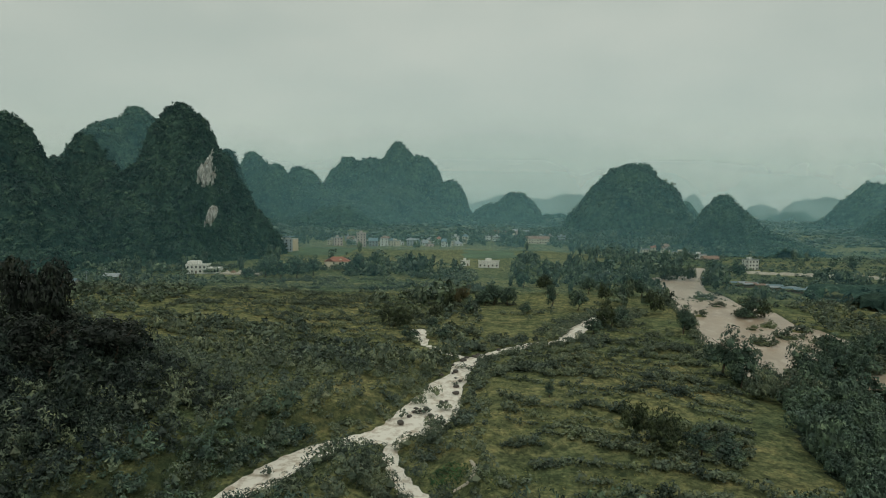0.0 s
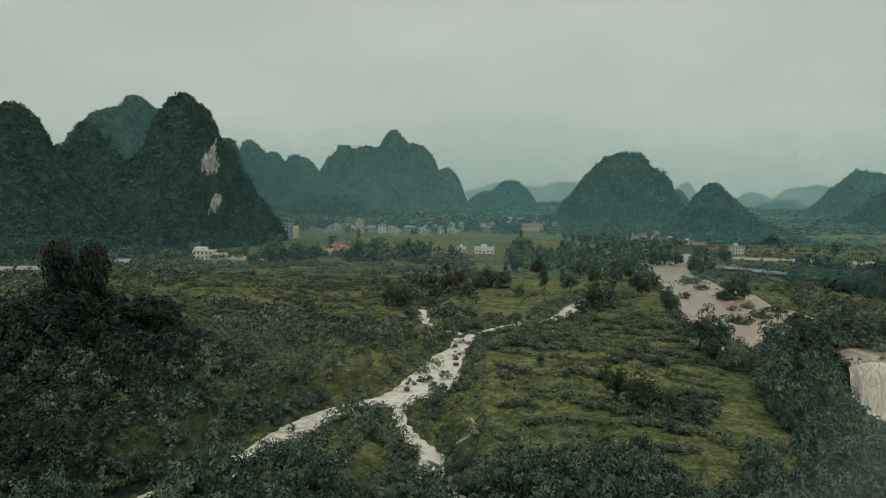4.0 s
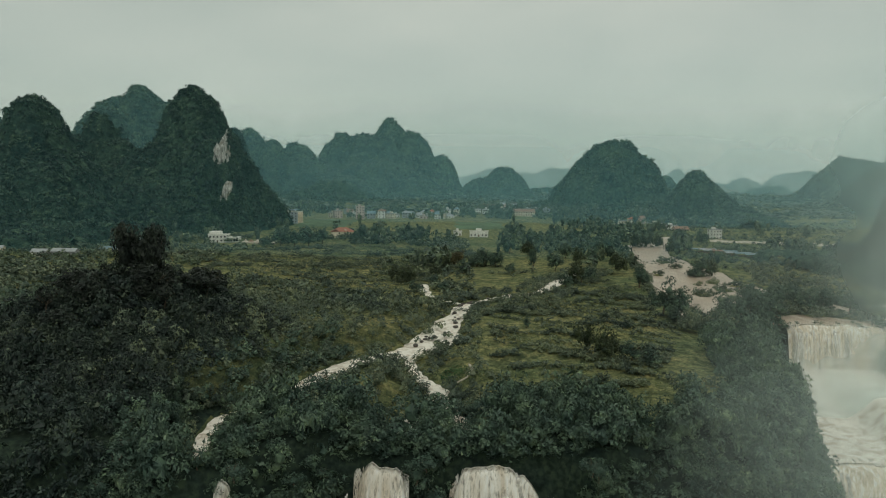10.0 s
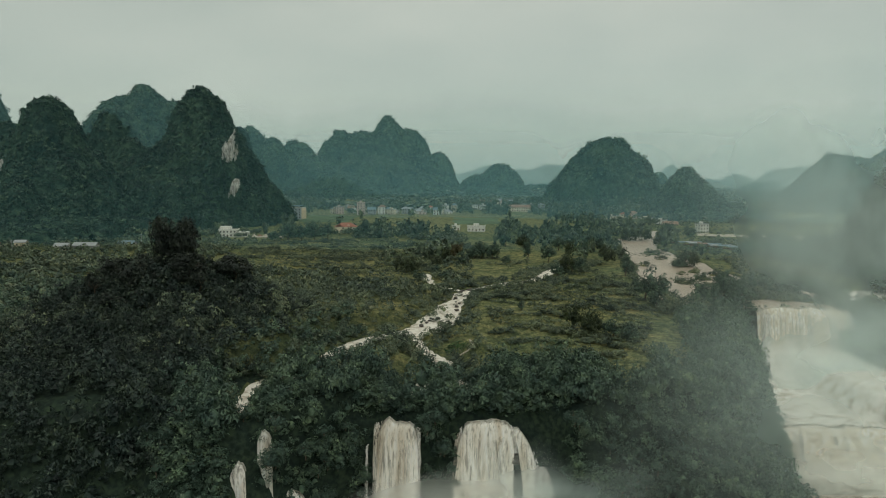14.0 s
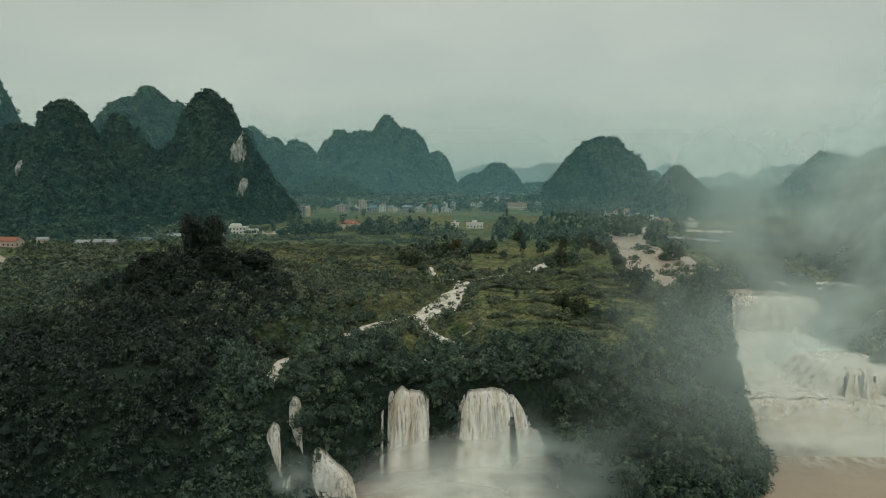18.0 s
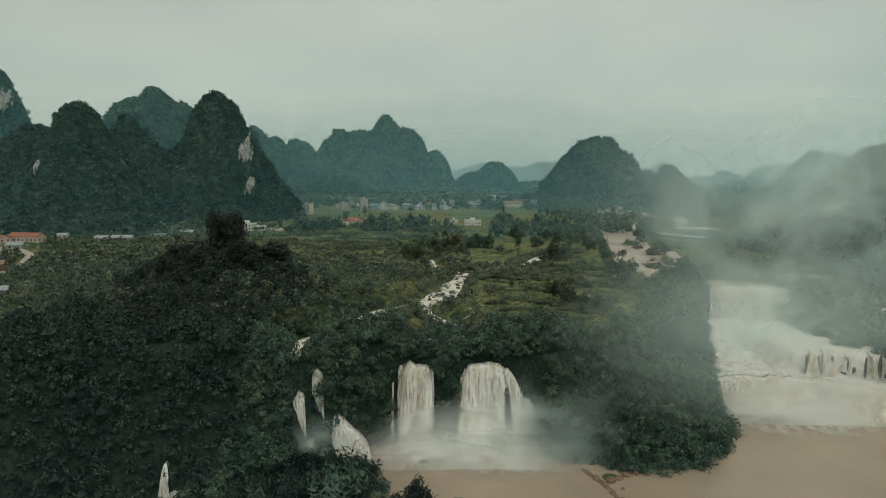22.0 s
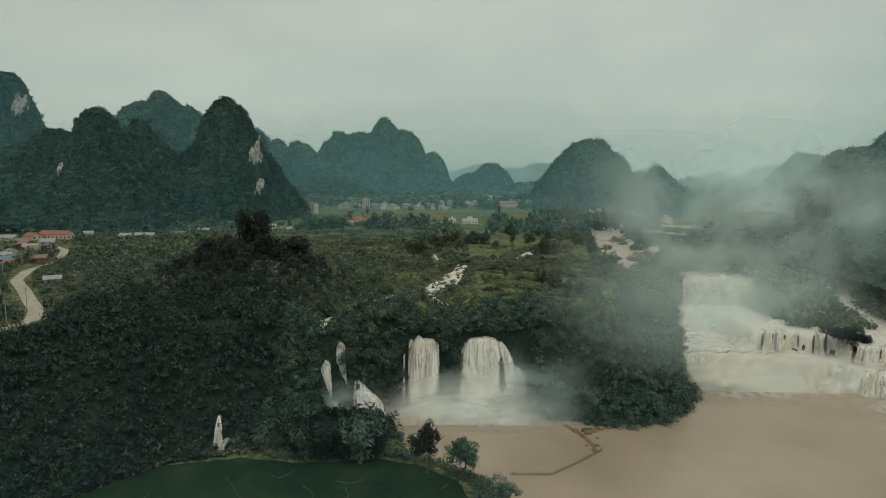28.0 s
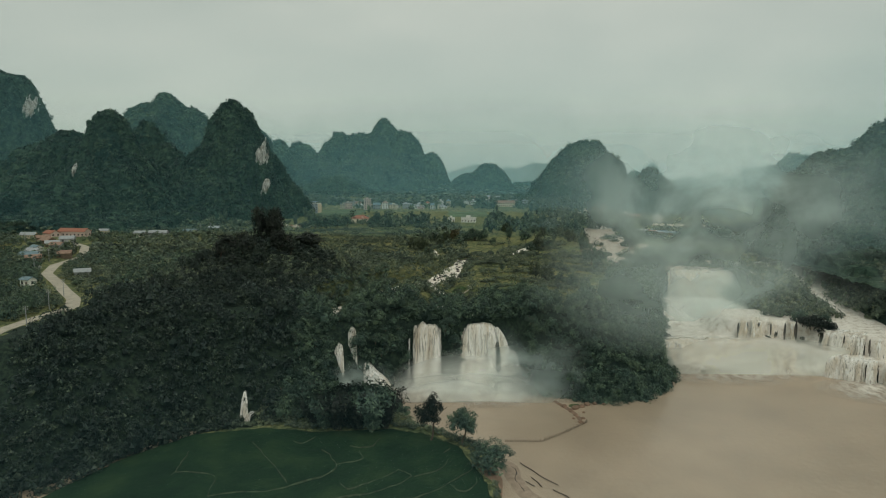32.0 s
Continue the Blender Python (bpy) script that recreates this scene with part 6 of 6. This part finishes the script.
for k in range(24):
    x, y = (193 + 2.6 * k + rnd.uniform(-2, 2), 742 - 2.6 * k + rnd.uniform(-9, 9)) if k < 20 else (225 + 12 * (k - 20), 700 + rnd.uniform(-3, 3))
    tin = rnd.choice([BLUE_TIN, BLUE_TIN, GREY_TIN, GREY_TIN, RUST_TIN])
    stall(x, y, rnd.uniform(-12, 12), tin, f"market stall under a {dict([(BLUE_TIN, 'blue'), (GREY_TIN, 'grey'), (RUST_TIN, 'rusty')])[tin]} tin roof")


def utility_pole(x, y, h=9.0):
    ob = new("utility_pole")
    ob.location = (x, y, float(ground_z(np.array([x]), np.array([y]))[0]))
    tagged(ob, "grey concrete utility pole with crossarms beside the road", "pole", group="utility poles")
    bm = bmesh.new()
    bmesh.ops.create_cone(bm, cap_ends=True, segments=8, radius1=0.2, radius2=0.12, depth=h + 0.5, matrix=Matrix.Translation((0, 0, h / 2 - 0.25)))
    part("pole", bm, GREY, ob)
    for k in (0, 1):
        arm = part("crossarm", box(bmesh.new(), -1.0, 1.0, -0.06, 0.06, h - 0.6 - 0.9 * k, h - 0.48 - 0.9 * k), GREY, ob)
        for q in (-0.85, 0, 0.85):
            part("insulator", box(bmesh.new(), q - 0.06, q + 0.06, -0.05, 0.05, h - 0.48 - 0.9 * k, h - 0.25 - 0.9 * k), CONCRETE, arm)


for x, y in [(-176, 300), (-163, 262), (-186, 330), (-222, 372), (-245, 405), (-232, 350), (-262, 450), (-272, 500), (-300, 600), (-232, 650), (-226, 662), (-345, 560)]:
    utility_pole(x, y)

# a parked truck on the earth road
truck = new("truck")
truck.matrix_basis = pose(372, 780, 36.65, 0, 0, -12)
tagged(truck, "small white truck parked on the earth road", "truck")
part("cargo_box", box(bmesh.new(), -2.6, 1.4, -1.1, 1.1, 0.9, 3.0, 0.05), CONCRETE, truck)
part("cab", box(bmesh.new(), 1.5, 3.0, -1.05, 1.05, 0.6, 2.4, 0.12), CONCRETE, truck)
part("windscreen", box(bmesh.new(), 2.96, 3.03, -0.9, 0.9, 1.5, 2.2), GLASS_DARK, truck)
for wx in (-1.6, 2.2):
    for wy in (-1.0, 1.0):
        bm = bmesh.new()
        bmesh.ops.create_cone(bm, cap_ends=True, segments=14, radius1=0.45, radius2=0.45, depth=0.3, matrix=pose(wx, wy, 0.45, 90))
        part("wheel", bm, GLASS_DARK, truck)


# ---------------------------------------------------------------- paddies and the pool's edge
def paddy_material():
    mat, nt, bsdf = shader("young_rice", 0.85)
    bsdf.inputs["Specular IOR Level"].default_value = 0.15
    col = ramp(nt, noise_of(nt, 0.05, 5.0, 0.6), (0.3, (0.008, 0.026, 0.014)), (0.5, (0.015, 0.042, 0.02)), (0.7, (0.034, 0.066, 0.028)))
    fine = ramp(nt, noise_of(nt, 2.2, 4.0, 0.7), (0.3, (0.6, 0.62, 0.62)), (0.7, (1.35, 1.3, 1.2)))
    nt.links.new(mixed(nt, 1.0, col, fine, "MULTIPLY"), bsdf.inputs["Base Color"])
    bumped(nt, bsdf, noise_of(nt, 3.0, 3.0, 0.8), 0.8, 0.3)
    return mat


RICE = paddy_material()
x_, y_ = np.meshgrid(np.arange(-150, 18, 1.2), np.arange(18, 262, 1.3))
inner = signed(PADDY, x_, y_) + 1.2 * fbm(x_ / 9, y_ / 9, 15)
z_ = ground_z(x_, y_) - 0.5 + 0.85 * ease(inner / 2.0) + 0.22 * fbm(x_ / 2.1, y_ / 2.1, 16) + 0.3 * fbm(x_ / 22, y_ / 22, 17)
faces = grid_faces(*x_.shape)
ok = (inner > -1.5).ravel()[faces].all(1)
paddy = put("rice_paddy", mesh_of("rice_paddy", np.stack([x_, y_, z_], -1).reshape(-1, 3), faces[ok], RICE, False))
tagged(paddy, "deep green young rice in paddies beside the pool", "rice field", kind="stuff")
BUND = plain("grassy_bund", (0.055, 0.075, 0.042), 0.95, vary=0.6, scale=0.5)


def ridge(name, line, width, height, material, label, category, z=None, group=""):
    """A low rounded bank along a plan line."""
    pts = np.array(line, float)
    seg = np.r_[0, np.cumsum(np.hypot(*np.diff(pts, axis=0).T))]
    s = np.arange(0, seg[-1] + 0.5, 1.0)
    c = np.stack([np.interp(s, seg, pts[:, k]) for k in range(2)], 1)
    for _ in range(4):
        c[1:-1] = (c[:-2] + 2 * c[1:-1] + c[2:]) / 4
    c = c + 0.7 * np.stack([fbm(s / 4, s * 0 + pts[0, 0], 5), fbm(s / 4, s * 0 + pts[0, 1], 6)], 1)
    d = np.gradient(c, axis=0)
    n = np.stack([d[:, 1], -d[:, 0]], 1) / np.linalg.norm(d, axis=1)[:, None]
    u = np.linspace(-1, 1, 5)
    xy = c[:, None] + n[:, None] * u[:, None] * width * (0.8 + 0.4 * vnoise(s / 3, s * 0 + width, 3))[:, None, None]
    g = ground_z(xy[..., 0], xy[..., 1]) if z is None else np.full(xy.shape[:2], z)
    zz = g + height * (1 - u**2) * (0.7 + 0.5 * vnoise(s / 2.5, s * 0, 4))[:, None] - 0.05
    ob = put(name, mesh_of(name, np.concatenate([xy, zz[..., None]], -1).reshape(-1, 3), grid_faces(len(s), 5), material, True))
    return tagged(ob, label, category, group=group)


for line in [[(-72, 199), (-65, 201), (-53.4, 202.7), (-47.3, 207.2), (-39.4, 212.1), (-35.8, 217.8), (-36, 222), (-39.4, 230), (-43, 234)], [(-36, 222), (-29.4, 224.4), (-27, 227), (-29.3, 234.3)], [(-55, 242), (-51.4, 238.6), (-47, 246)],
             [(-33, 237.5), (-30, 236.6), (-25.5, 236.6), (-22.7, 246)], [(-88.7, 216), (-76.4, 214.5), (-73.4, 211.7), (-72, 199)], [(-90, 232.5), (-88.8, 223), (-88.4, 213)], [(-34, 198), (-23.3, 201), (-14.4, 207), (-9, 213.4), (-14.7, 218.6)],
             [(-9, 213.4), (-1.6, 217.2), (1.5, 222), (2.3, 227)], [(-20, 195), (-9.2, 198.7), (-1.5, 203.7), (5.9, 213.5), (10.4, 219), (10.6, 225)], [(0.9, 232.5), (3, 236)], [(2.9, 207), (7.2, 202), (11.4, 208), (11.4, 213)],
             [(-69.5, 240.6), (-58.9, 224.4), (-49.6, 208.4)], [(-32, 207.7), (-30, 203.4), (-20.4, 211.4), (-14.7, 218.6)]]:
    ridge("paddy_bund", line, 0.26, 0.7, BUND, "narrow grassy bank between rice paddies", "bank", group="paddy banks")
ridge("earth_bank", [(50, 293), (53.5, 286), (56, 279), (57, 272), (57, 266)], 1.7, 0.6, EARTH, "bare reddish earth bank at the cape's foot", "bank", z=-0.3)
# The dirt road is raised so that it shows above the coarse ground.
ridge("dirt_road", DIRT_ROAD, 6.5, 2.2, ROAD_MAT, "pale earth road across the river, raised to show above the ground", "road", z=36.2)
ridge("footpath", [(10.5, 362.6), (12.6, 363.4), (14.4, 366), (15.4, 368.6), (14.4, 372)], 0.5, 0.3, ROAD_MAT, "pale narrow path beside the vegetable bed", "path")
ridge("footpath", [(-124, 198), (-116, 214), (-111, 228)], 1.6, 0.35, EARTH, "bare earth footpath at the edge of the wood", "path")
SAND = plain("wet_sand", (0.36, 0.27, 0.2), 0.7, vary=0.2, scale=0.4)
DRIFT = plain("dark_driftwood", (0.1, 0.075, 0.055), 0.8, vary=0.4, scale=0.8)
ridge("sand_bank", [(19, 232), (23, 226), (24, 217), (26, 208), (30, 200)], 3.6, 0.55, SAND, "pale wet sand bank along the pool", "bank", z=-0.1)
ridge("earth_bank", [(14, 224), (18, 217), (21, 211), (22, 204)], 4.0, 0.4, EARTH, "pinkish bare earth under the leaning tree", "bank")
for line in [[(27, 229), (29, 226), (31, 223), (33, 218), (38, 211.5)], [(22, 228), (25.6, 222), (24.5, 216), (27, 205)], [(30, 217), (32, 213), (32.5, 210)], [(28, 214), (30, 211)], [(36, 208), (40, 203), (41, 199)]]:
    ridge("driftwood", line, 0.2, 0.22, DRIFT, "thin line of dark driftwood stranded at the waterline", "driftwood", z=0.25, group="driftwood lines")


def boulder(x, y, z, r, material, label, group="boulders", tall=0.55):
    v, f = ICO2
    w = v * (1 + 0.28 * fbm(v[:, 0] * 1.4 + x, v[:, 1] * 1.4 + v[:, 2] * 2 + y, 8))[:, None] * [r, r * 0.8, r * tall]
    ob = put("boulder", mesh_of("boulder", w, f, material, False))
    ob.matrix_basis = pose(x, y, z, 0, 0, (x * 37 + y * 11) % 360)
    return tagged(ob, label, "rock", group=group)


for x, y, z, r in [(-24, 284, 0.3, 6.5), (-18, 279, 0.1, 3.0), (-28, 292, 1.5, 4.5), (-4, 297, 0, 1.6), (7, 302, 0, 1.6), (53, 286, 0.3, 1.5), (55, 281, 0.3, 1.3), (57.6, 284, 0.5, 1.8), (56, 276, 0.2, 1.2), (58.4, 272, 0.1, 1.0), (56.4, 268, 0.1, 1.1), (60.6, 286, 0.4, 1.4), (63.4, 288.4, 0.4, 1.6), (60, 279, 0.1, 0.8), (67, 289.6, 0.3, 1.2), (71, 289, 0.2, 1.0), (54.4, 272, 0.1, 0.7), (25.6, 313.6, 20, 3.0), (25.8, 313.4, 14, 2.6)]:
    boulder(x, y, z, r, EARTH if 50 < x < 80 else WET_ROCK, "reddish boulder on the bare bank" if 50 < x < 80 else "dark wet boulder at the water's edge")
for x, y, z, r in [(163, 367.6, 15, 1.0), (167.5, 366.6, 16.5, 0.8), (173, 365.2, 15.5, 1.1), (179, 363.8, 16.5, 0.8), (186, 362.4, 15, 1.2), (191, 360.6, 14.5, 1.6), (203, 336.4, 15, 1.1), (211, 328.6, 16, 0.9), (222, 320.2, 15, 1.3), (231, 315.4, 14, 1.0),
                   (171, 355.4, 6.4, 0.8), (178, 350.2, 6, 0.9), (196, 329.6, 6, 0.9), (206, 321.6, 5.6, 1.1)]:
    boulder(x, y + 0.5, z, 0.6 * r, WET_ROCK, "dark wet rock rib between streams of falling water", "rock ribs of the falls", 7.0 if z > 10 else 5.0)
for k in range(34):
    p = np.array(BROOK)[:, :2]
    i = rng.integers(4, 13)
    q = p[i] + (p[i + 1] - p[i]) * rng.uniform()
    boulder(q[0] + rng.uniform(-5, 5), q[1] + rng.uniform(-3, 3), float(np.array(BROOK)[i, 2]) + 0.1, rng.uniform(0.5, 1.3), WET_ROCK, "small dark rock in the stream", "stream rocks")

# rickety bamboo fence that closes off a corner of the pool
fence = new("bamboo_fence")
fence.location = (26, 247, 0)
tagged(fence, "rickety bamboo fence standing in the brown water", "fence")
line = np.array([(24, 247.2), (38, 247.4), (48, 256.4), (59.4, 267.9)])
seg = np.r_[0, np.cumsum(np.hypot(*np.diff(line, axis=0).T))]
for s in np.arange(0, seg[-1], 0.95):
    px, py = (np.interp(s, seg, line[:, k]) for k in (0, 1))
    hgt = rnd.uniform(0.8, 1.7)
    bm = bmesh.new()
    bmesh.ops.create_cone(bm, cap_ends=True, segments=5, radius1=0.09, radius2=0.07, depth=hgt + 1, matrix=pose(px - 26, py - 247, hgt / 2 - 0.5, rnd.uniform(-8, 8), rnd.uniform(-8, 8)))
    part("post", bm, TIMBER, fence)
for k in range(3):
    a, b = line[k] - (26, 247), line[k + 1] - (26, 247)
    for h in (0.35, 0.8):
        bm = bmesh.new()
        span = Vector((*(b - a), 0))
        bmesh.ops.create_cone(bm, cap_ends=True, segments=5, radius1=0.07, radius2=0.07, depth=span.length, matrix=Matrix.Translation((*((a + b) / 2), h)) @ span.to_track_quat("Z", "Y").to_matrix().to_4x4())
        part("rail", bm, TIMBER, fence)


# ---------------------------------------------------------------- single trees
def lone_tree(name, label, x, y, height, radius, crown_mat, shape, trunk_h=0.45, base=None, category="tree", limbs=5, group=""):
    ob = new(name)
    z = float(ground_z(np.array([x]), np.array([y]))[0]) if base is None else base
    ob.location = (x, y, z)
    tagged(ob, label, category, group=group)
    put("trunk", trunk_mesh("trunk", height * 0.75, 0.022 * height + 0.08, limbs), ob)
    v, f = shape
    top = v[:, 2].max()
    c = v * [radius, radius, height * (1 - trunk_h * 0.8) / top] + [0, 0, height * trunk_h * 0.8]
    put("crown", mesh_of("crown", c, f, crown_mat), ob)
    return ob


def clumped(n, spread, kinds, tall, lo=0.45, hi=0.8):
    """A wide crown out of several tufts."""
    vs, fs, base_ = [], [], 0
    for k in range(n):
        v, f = kinds[rng.integers(0, len(kinds))]
        a, q = rng.uniform(0, 6.28), spread * math.sqrt(rng.uniform())
        s = rng.uniform(lo, hi)
        w = v * [s, s, s * tall] + [q * math.cos(a), q * math.sin(a), rng.uniform(0, 0.9) * tall * (1 - 0.6 * q / max(spread, 0.01))]
        vs.append(w)
        fs.append(f + base_)
        base_ += len(v)
    return np.concatenate(vs), np.concatenate(fs)


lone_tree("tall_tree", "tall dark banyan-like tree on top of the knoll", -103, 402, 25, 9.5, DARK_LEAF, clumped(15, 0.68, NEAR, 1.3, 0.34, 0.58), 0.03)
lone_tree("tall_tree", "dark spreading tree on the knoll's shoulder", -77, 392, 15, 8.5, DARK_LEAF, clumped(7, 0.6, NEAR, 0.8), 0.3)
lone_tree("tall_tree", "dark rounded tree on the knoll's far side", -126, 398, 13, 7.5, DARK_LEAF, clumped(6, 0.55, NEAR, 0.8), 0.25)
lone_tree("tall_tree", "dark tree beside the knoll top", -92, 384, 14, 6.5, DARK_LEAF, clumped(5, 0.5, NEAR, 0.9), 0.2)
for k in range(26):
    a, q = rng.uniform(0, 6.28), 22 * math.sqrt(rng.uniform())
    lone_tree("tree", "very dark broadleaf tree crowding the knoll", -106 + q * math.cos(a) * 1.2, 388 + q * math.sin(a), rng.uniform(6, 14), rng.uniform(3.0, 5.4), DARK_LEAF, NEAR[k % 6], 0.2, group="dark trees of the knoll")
lone_tree("pond_tree", "slender dark tree at the corner of the paddies", -4.3, 244, 19.5, 6.6, DARK_LEAF, clumped(22, 0.62, FINE, 1.7, 0.24, 0.42), 0.28, group="trees at the paddies' corner")
lone_tree("pond_tree", "small spreading tree with sparse leaves by the pool", 7.5, 240, 15, 8.4, LEAF, clumped(28, 0.62, FINE, 0.9, 0.24, 0.4), 0.3, group="trees at the paddies' corner")
lone_tree("pond_tree", "round bushy tree leaning over the pool", 17, 220, 12, 8.6, LEAF, clumped(24, 0.75, FINE, 0.9, 0.26, 0.46), 0.15, base=1.0, group="trees at the paddies' corner")
TALL_PLUME = [bamboo_template(56, 60, 0.036) for _ in range(3)]
for k, (x, y, h) in enumerate([(-46, 256, 13), (-40, 254, 15), (-33, 255, 15), (-27, 253, 16), (-22, 256, 14), (-36, 261, 14), (-29, 261, 15), (-50, 259, 11)]):
    ob = new("bamboo_clump")
    ob.location = (x, y, 1.8)
    tagged(ob, "tall dark bamboo clump with drooping tips by the paddies", "bamboo", group="bamboo by the paddies")
    v, f = TALL_PLUME[k % 3]
    h = 1.2 * h
    put("foliage", mesh_of("foliage", v * [h * 1.05, h * 1.05, h], f, DARK_LEAF if k % 3 else LEAF), ob)
    bm = bmesh.new()
    for q in range(12):
        a = 6.28 * q / 12
        tip = Vector((math.cos(a) * 2.4, math.sin(a) * 2.4, h * 0.7))
        foot = Vector((math.cos(a) * 0.8, math.sin(a) * 0.8, -0.5))
        bmesh.ops.create_cone(bm, cap_ends=True, segments=5, radius1=0.12, radius2=0.06, depth=(tip - foot).length, matrix=Matrix.Translation((tip + foot) / 2) @ (tip - foot).to_track_quat("Z", "Y").to_matrix().to_4x4())
    part("culms", bm, TIMBER, ob)

# trees and bamboo dotted over the plain
PLAIN = [(-24, 530, 9, 4.5, "b"), (-15, 517, 10, 4.5, "b"), (-18, 524, 9, 4.5, "b"), (-2, 517, 6, 4, "t"), (10, 575, 12, 5, "d"), (4, 578, 10, 4, "b"), (27, 594, 13, 7, "t"), (34, 590, 11, 6, "t"), (22, 588, 9, 5, "t"), (56, 576, 15, 3.2, "t"),
         (70, 578, 12, 6, "t"), (72, 523, 13, 5.5, "b"), (77, 528, 10, 5, "t"), (98, 603, 12, 5, "t"), (90, 610, 11, 5, "b"), (104, 565, 13, 5, "b"), (109, 572, 12, 5, "b"), (106, 519, 14, 4.2, "t"), (110, 523, 9, 4, "t"),
         (100, 457, 18, 6.5, "t"), (106, 453, 14, 6.5, "t"), (110, 446, 10, 5, "t"), (103, 448, 9, 4, "t"), (52, 381, 11, 4.5, "b"), (57, 377, 12, 4.5, "b"), (60, 381, 9, 4, "b"), (67, 379, 8, 4.5, "t"), (72, 376, 7, 4, "t"), (37, 420, 5, 2, "t"),
         (41, 564, 6, 4, "t"), (84, 540, 9, 5, "t"), (66, 512, 8, 5, "t"), (-10, 496, 6, 4, "t"), (3, 494, 6, 4, "t"), (-2, 541, 8, 4, "b"), (14, 560, 9, 5, "t"), (118, 640, 12, 6, "t"), (112, 662, 12, 6, "b"), (126, 690, 12, 6, "t"), (86, 640, 11, 6, "t"), (60, 636, 12, 6, "b"), (48, 660, 11, 6, "t"), (70, 690, 12, 6, "b"), (100, 700, 12, 6, "t"),
         (144, 470, 13, 7, "t"), (158, 474, 12, 7, "t"), (162, 484, 11, 6, "t"), (172, 490, 11, 6, "t"), (184, 464, 12, 6, "t"), (184, 484, 10, 6, "t"), (150, 462, 10, 6, "t"), (178, 474, 11, 6, "t"), (161, 583, 14, 7, "t"), (166, 581, 12, 5, "b"), (156, 579, 9, 5, "t"), (178, 700, 12, 5, "b"), (136, 455, 14, 7, "t"), (142, 450, 13, 6, "t"), (130, 449, 11, 6, "t"), (128, 458, 12, 6, "t"), (150, 478, 11, 5.5, "t"), (168, 470, 12, 6, "t"),
         (174, 474, 9, 5, "t"), (176, 500, 9, 4.5, "t"), (163, 750, 14, 6, "b"), (170, 752, 14, 6, "b"), (177, 753, 14, 6, "b"), (184, 754, 14, 6, "b"), (206, 760, 17, 8, "t"), (232, 786, 15, 8, "t"), (225, 650, 8, 5, "t"),
         (200, 365, 9, 5, "t"), (206, 362, 8, 5, "t"), (196, 369, 8, 4.5, "t"), (-120, 700, 16, 8, "t"), (-110, 705, 17, 8, "t"), (-132, 702, 16, 8, "t"), (-102, 722, 16, 7, "t"), (-70, 735, 17, 7, "t"), (-76, 728, 9, 6, "t"), (-140, 690, 9, 6, "t")]
for x, y, h, r, kind in PLAIN:
    if kind == "t":
        lone_tree("tree", "dark green leafy tree standing on the plain" if x < 112 else "dark green tree by the river", x, y, h, r, LEAF, clumped(13, 0.66, FINE, 1.4, 0.34, 0.56), 0.03, limbs=4, group="trees of the plain")
    else:
        ob = new("bamboo_clump")
        ob.location = (x, y, float(ground_z(np.array([x]), np.array([y]))[0]) - 0.2)
        tagged(ob, "yellowing dry bamboo clump on the plain" if kind == "d" else "feathery green bamboo clump on the plain", "bamboo", group="bamboo of the plain")
        v, f = clumped(13, 0.6, FINE, 1.9, 0.28, 0.46)
        put("foliage", mesh_of("foliage", v * [1.1 * r, 1.1 * r, 1.1 * h / v[:, 2].max()], f, DRY_BAMBOO if kind == "d" else BAMBOO), ob)

for k in range(26):
    x, y = 197.5 + rng.uniform(-5, 6), 352 + rng.uniform(-5, 9)
    z = 19.5 - max(0, 350 - y) * 1.4
    lone_tree("tree", "dark tree clinging to the rocks between two falls", x, y, rng.uniform(4, 7), rng.uniform(2.2, 3.6), DARK_LEAF, NEAR[k % 6], 0.1, base=z, limbs=3, group="trees between the falls")

# tufts of grass over the meadows and terraces
x, y = seeds(-150, 116, 335, 640, 1.0)
d, w = inland_of(x, y)
lush = fbm(x / 12, y / 8, 95) + 0.6 * fbm(x / 3, y / 3, 96)
keep = (d > 14) & ~wet(x, y, 0.5) & (lush > 0.1) & ((terrace(x, y)[1] > 0.2) | (x > -120) & (y < 480))
x, y = x[keep], y[keep]
at = np.column_stack([x, y, ground_z(x, y) + 0.12])
v, f = sprays(at, np.tile([0.0, -0.3, 0.9], (len(at), 1)), 0.36)
GRASS = foliage("meadow_grass", (0.075, 0.098, 0.042), (0.125, 0.145, 0.06), (0.19, 0.185, 0.085), 0.05)
tagged(put("grass_tufts", mesh_of("grass_tufts", v, f, GRASS)), "rough yellow-green grass on the terraced meadows", "grass", kind="stuff")
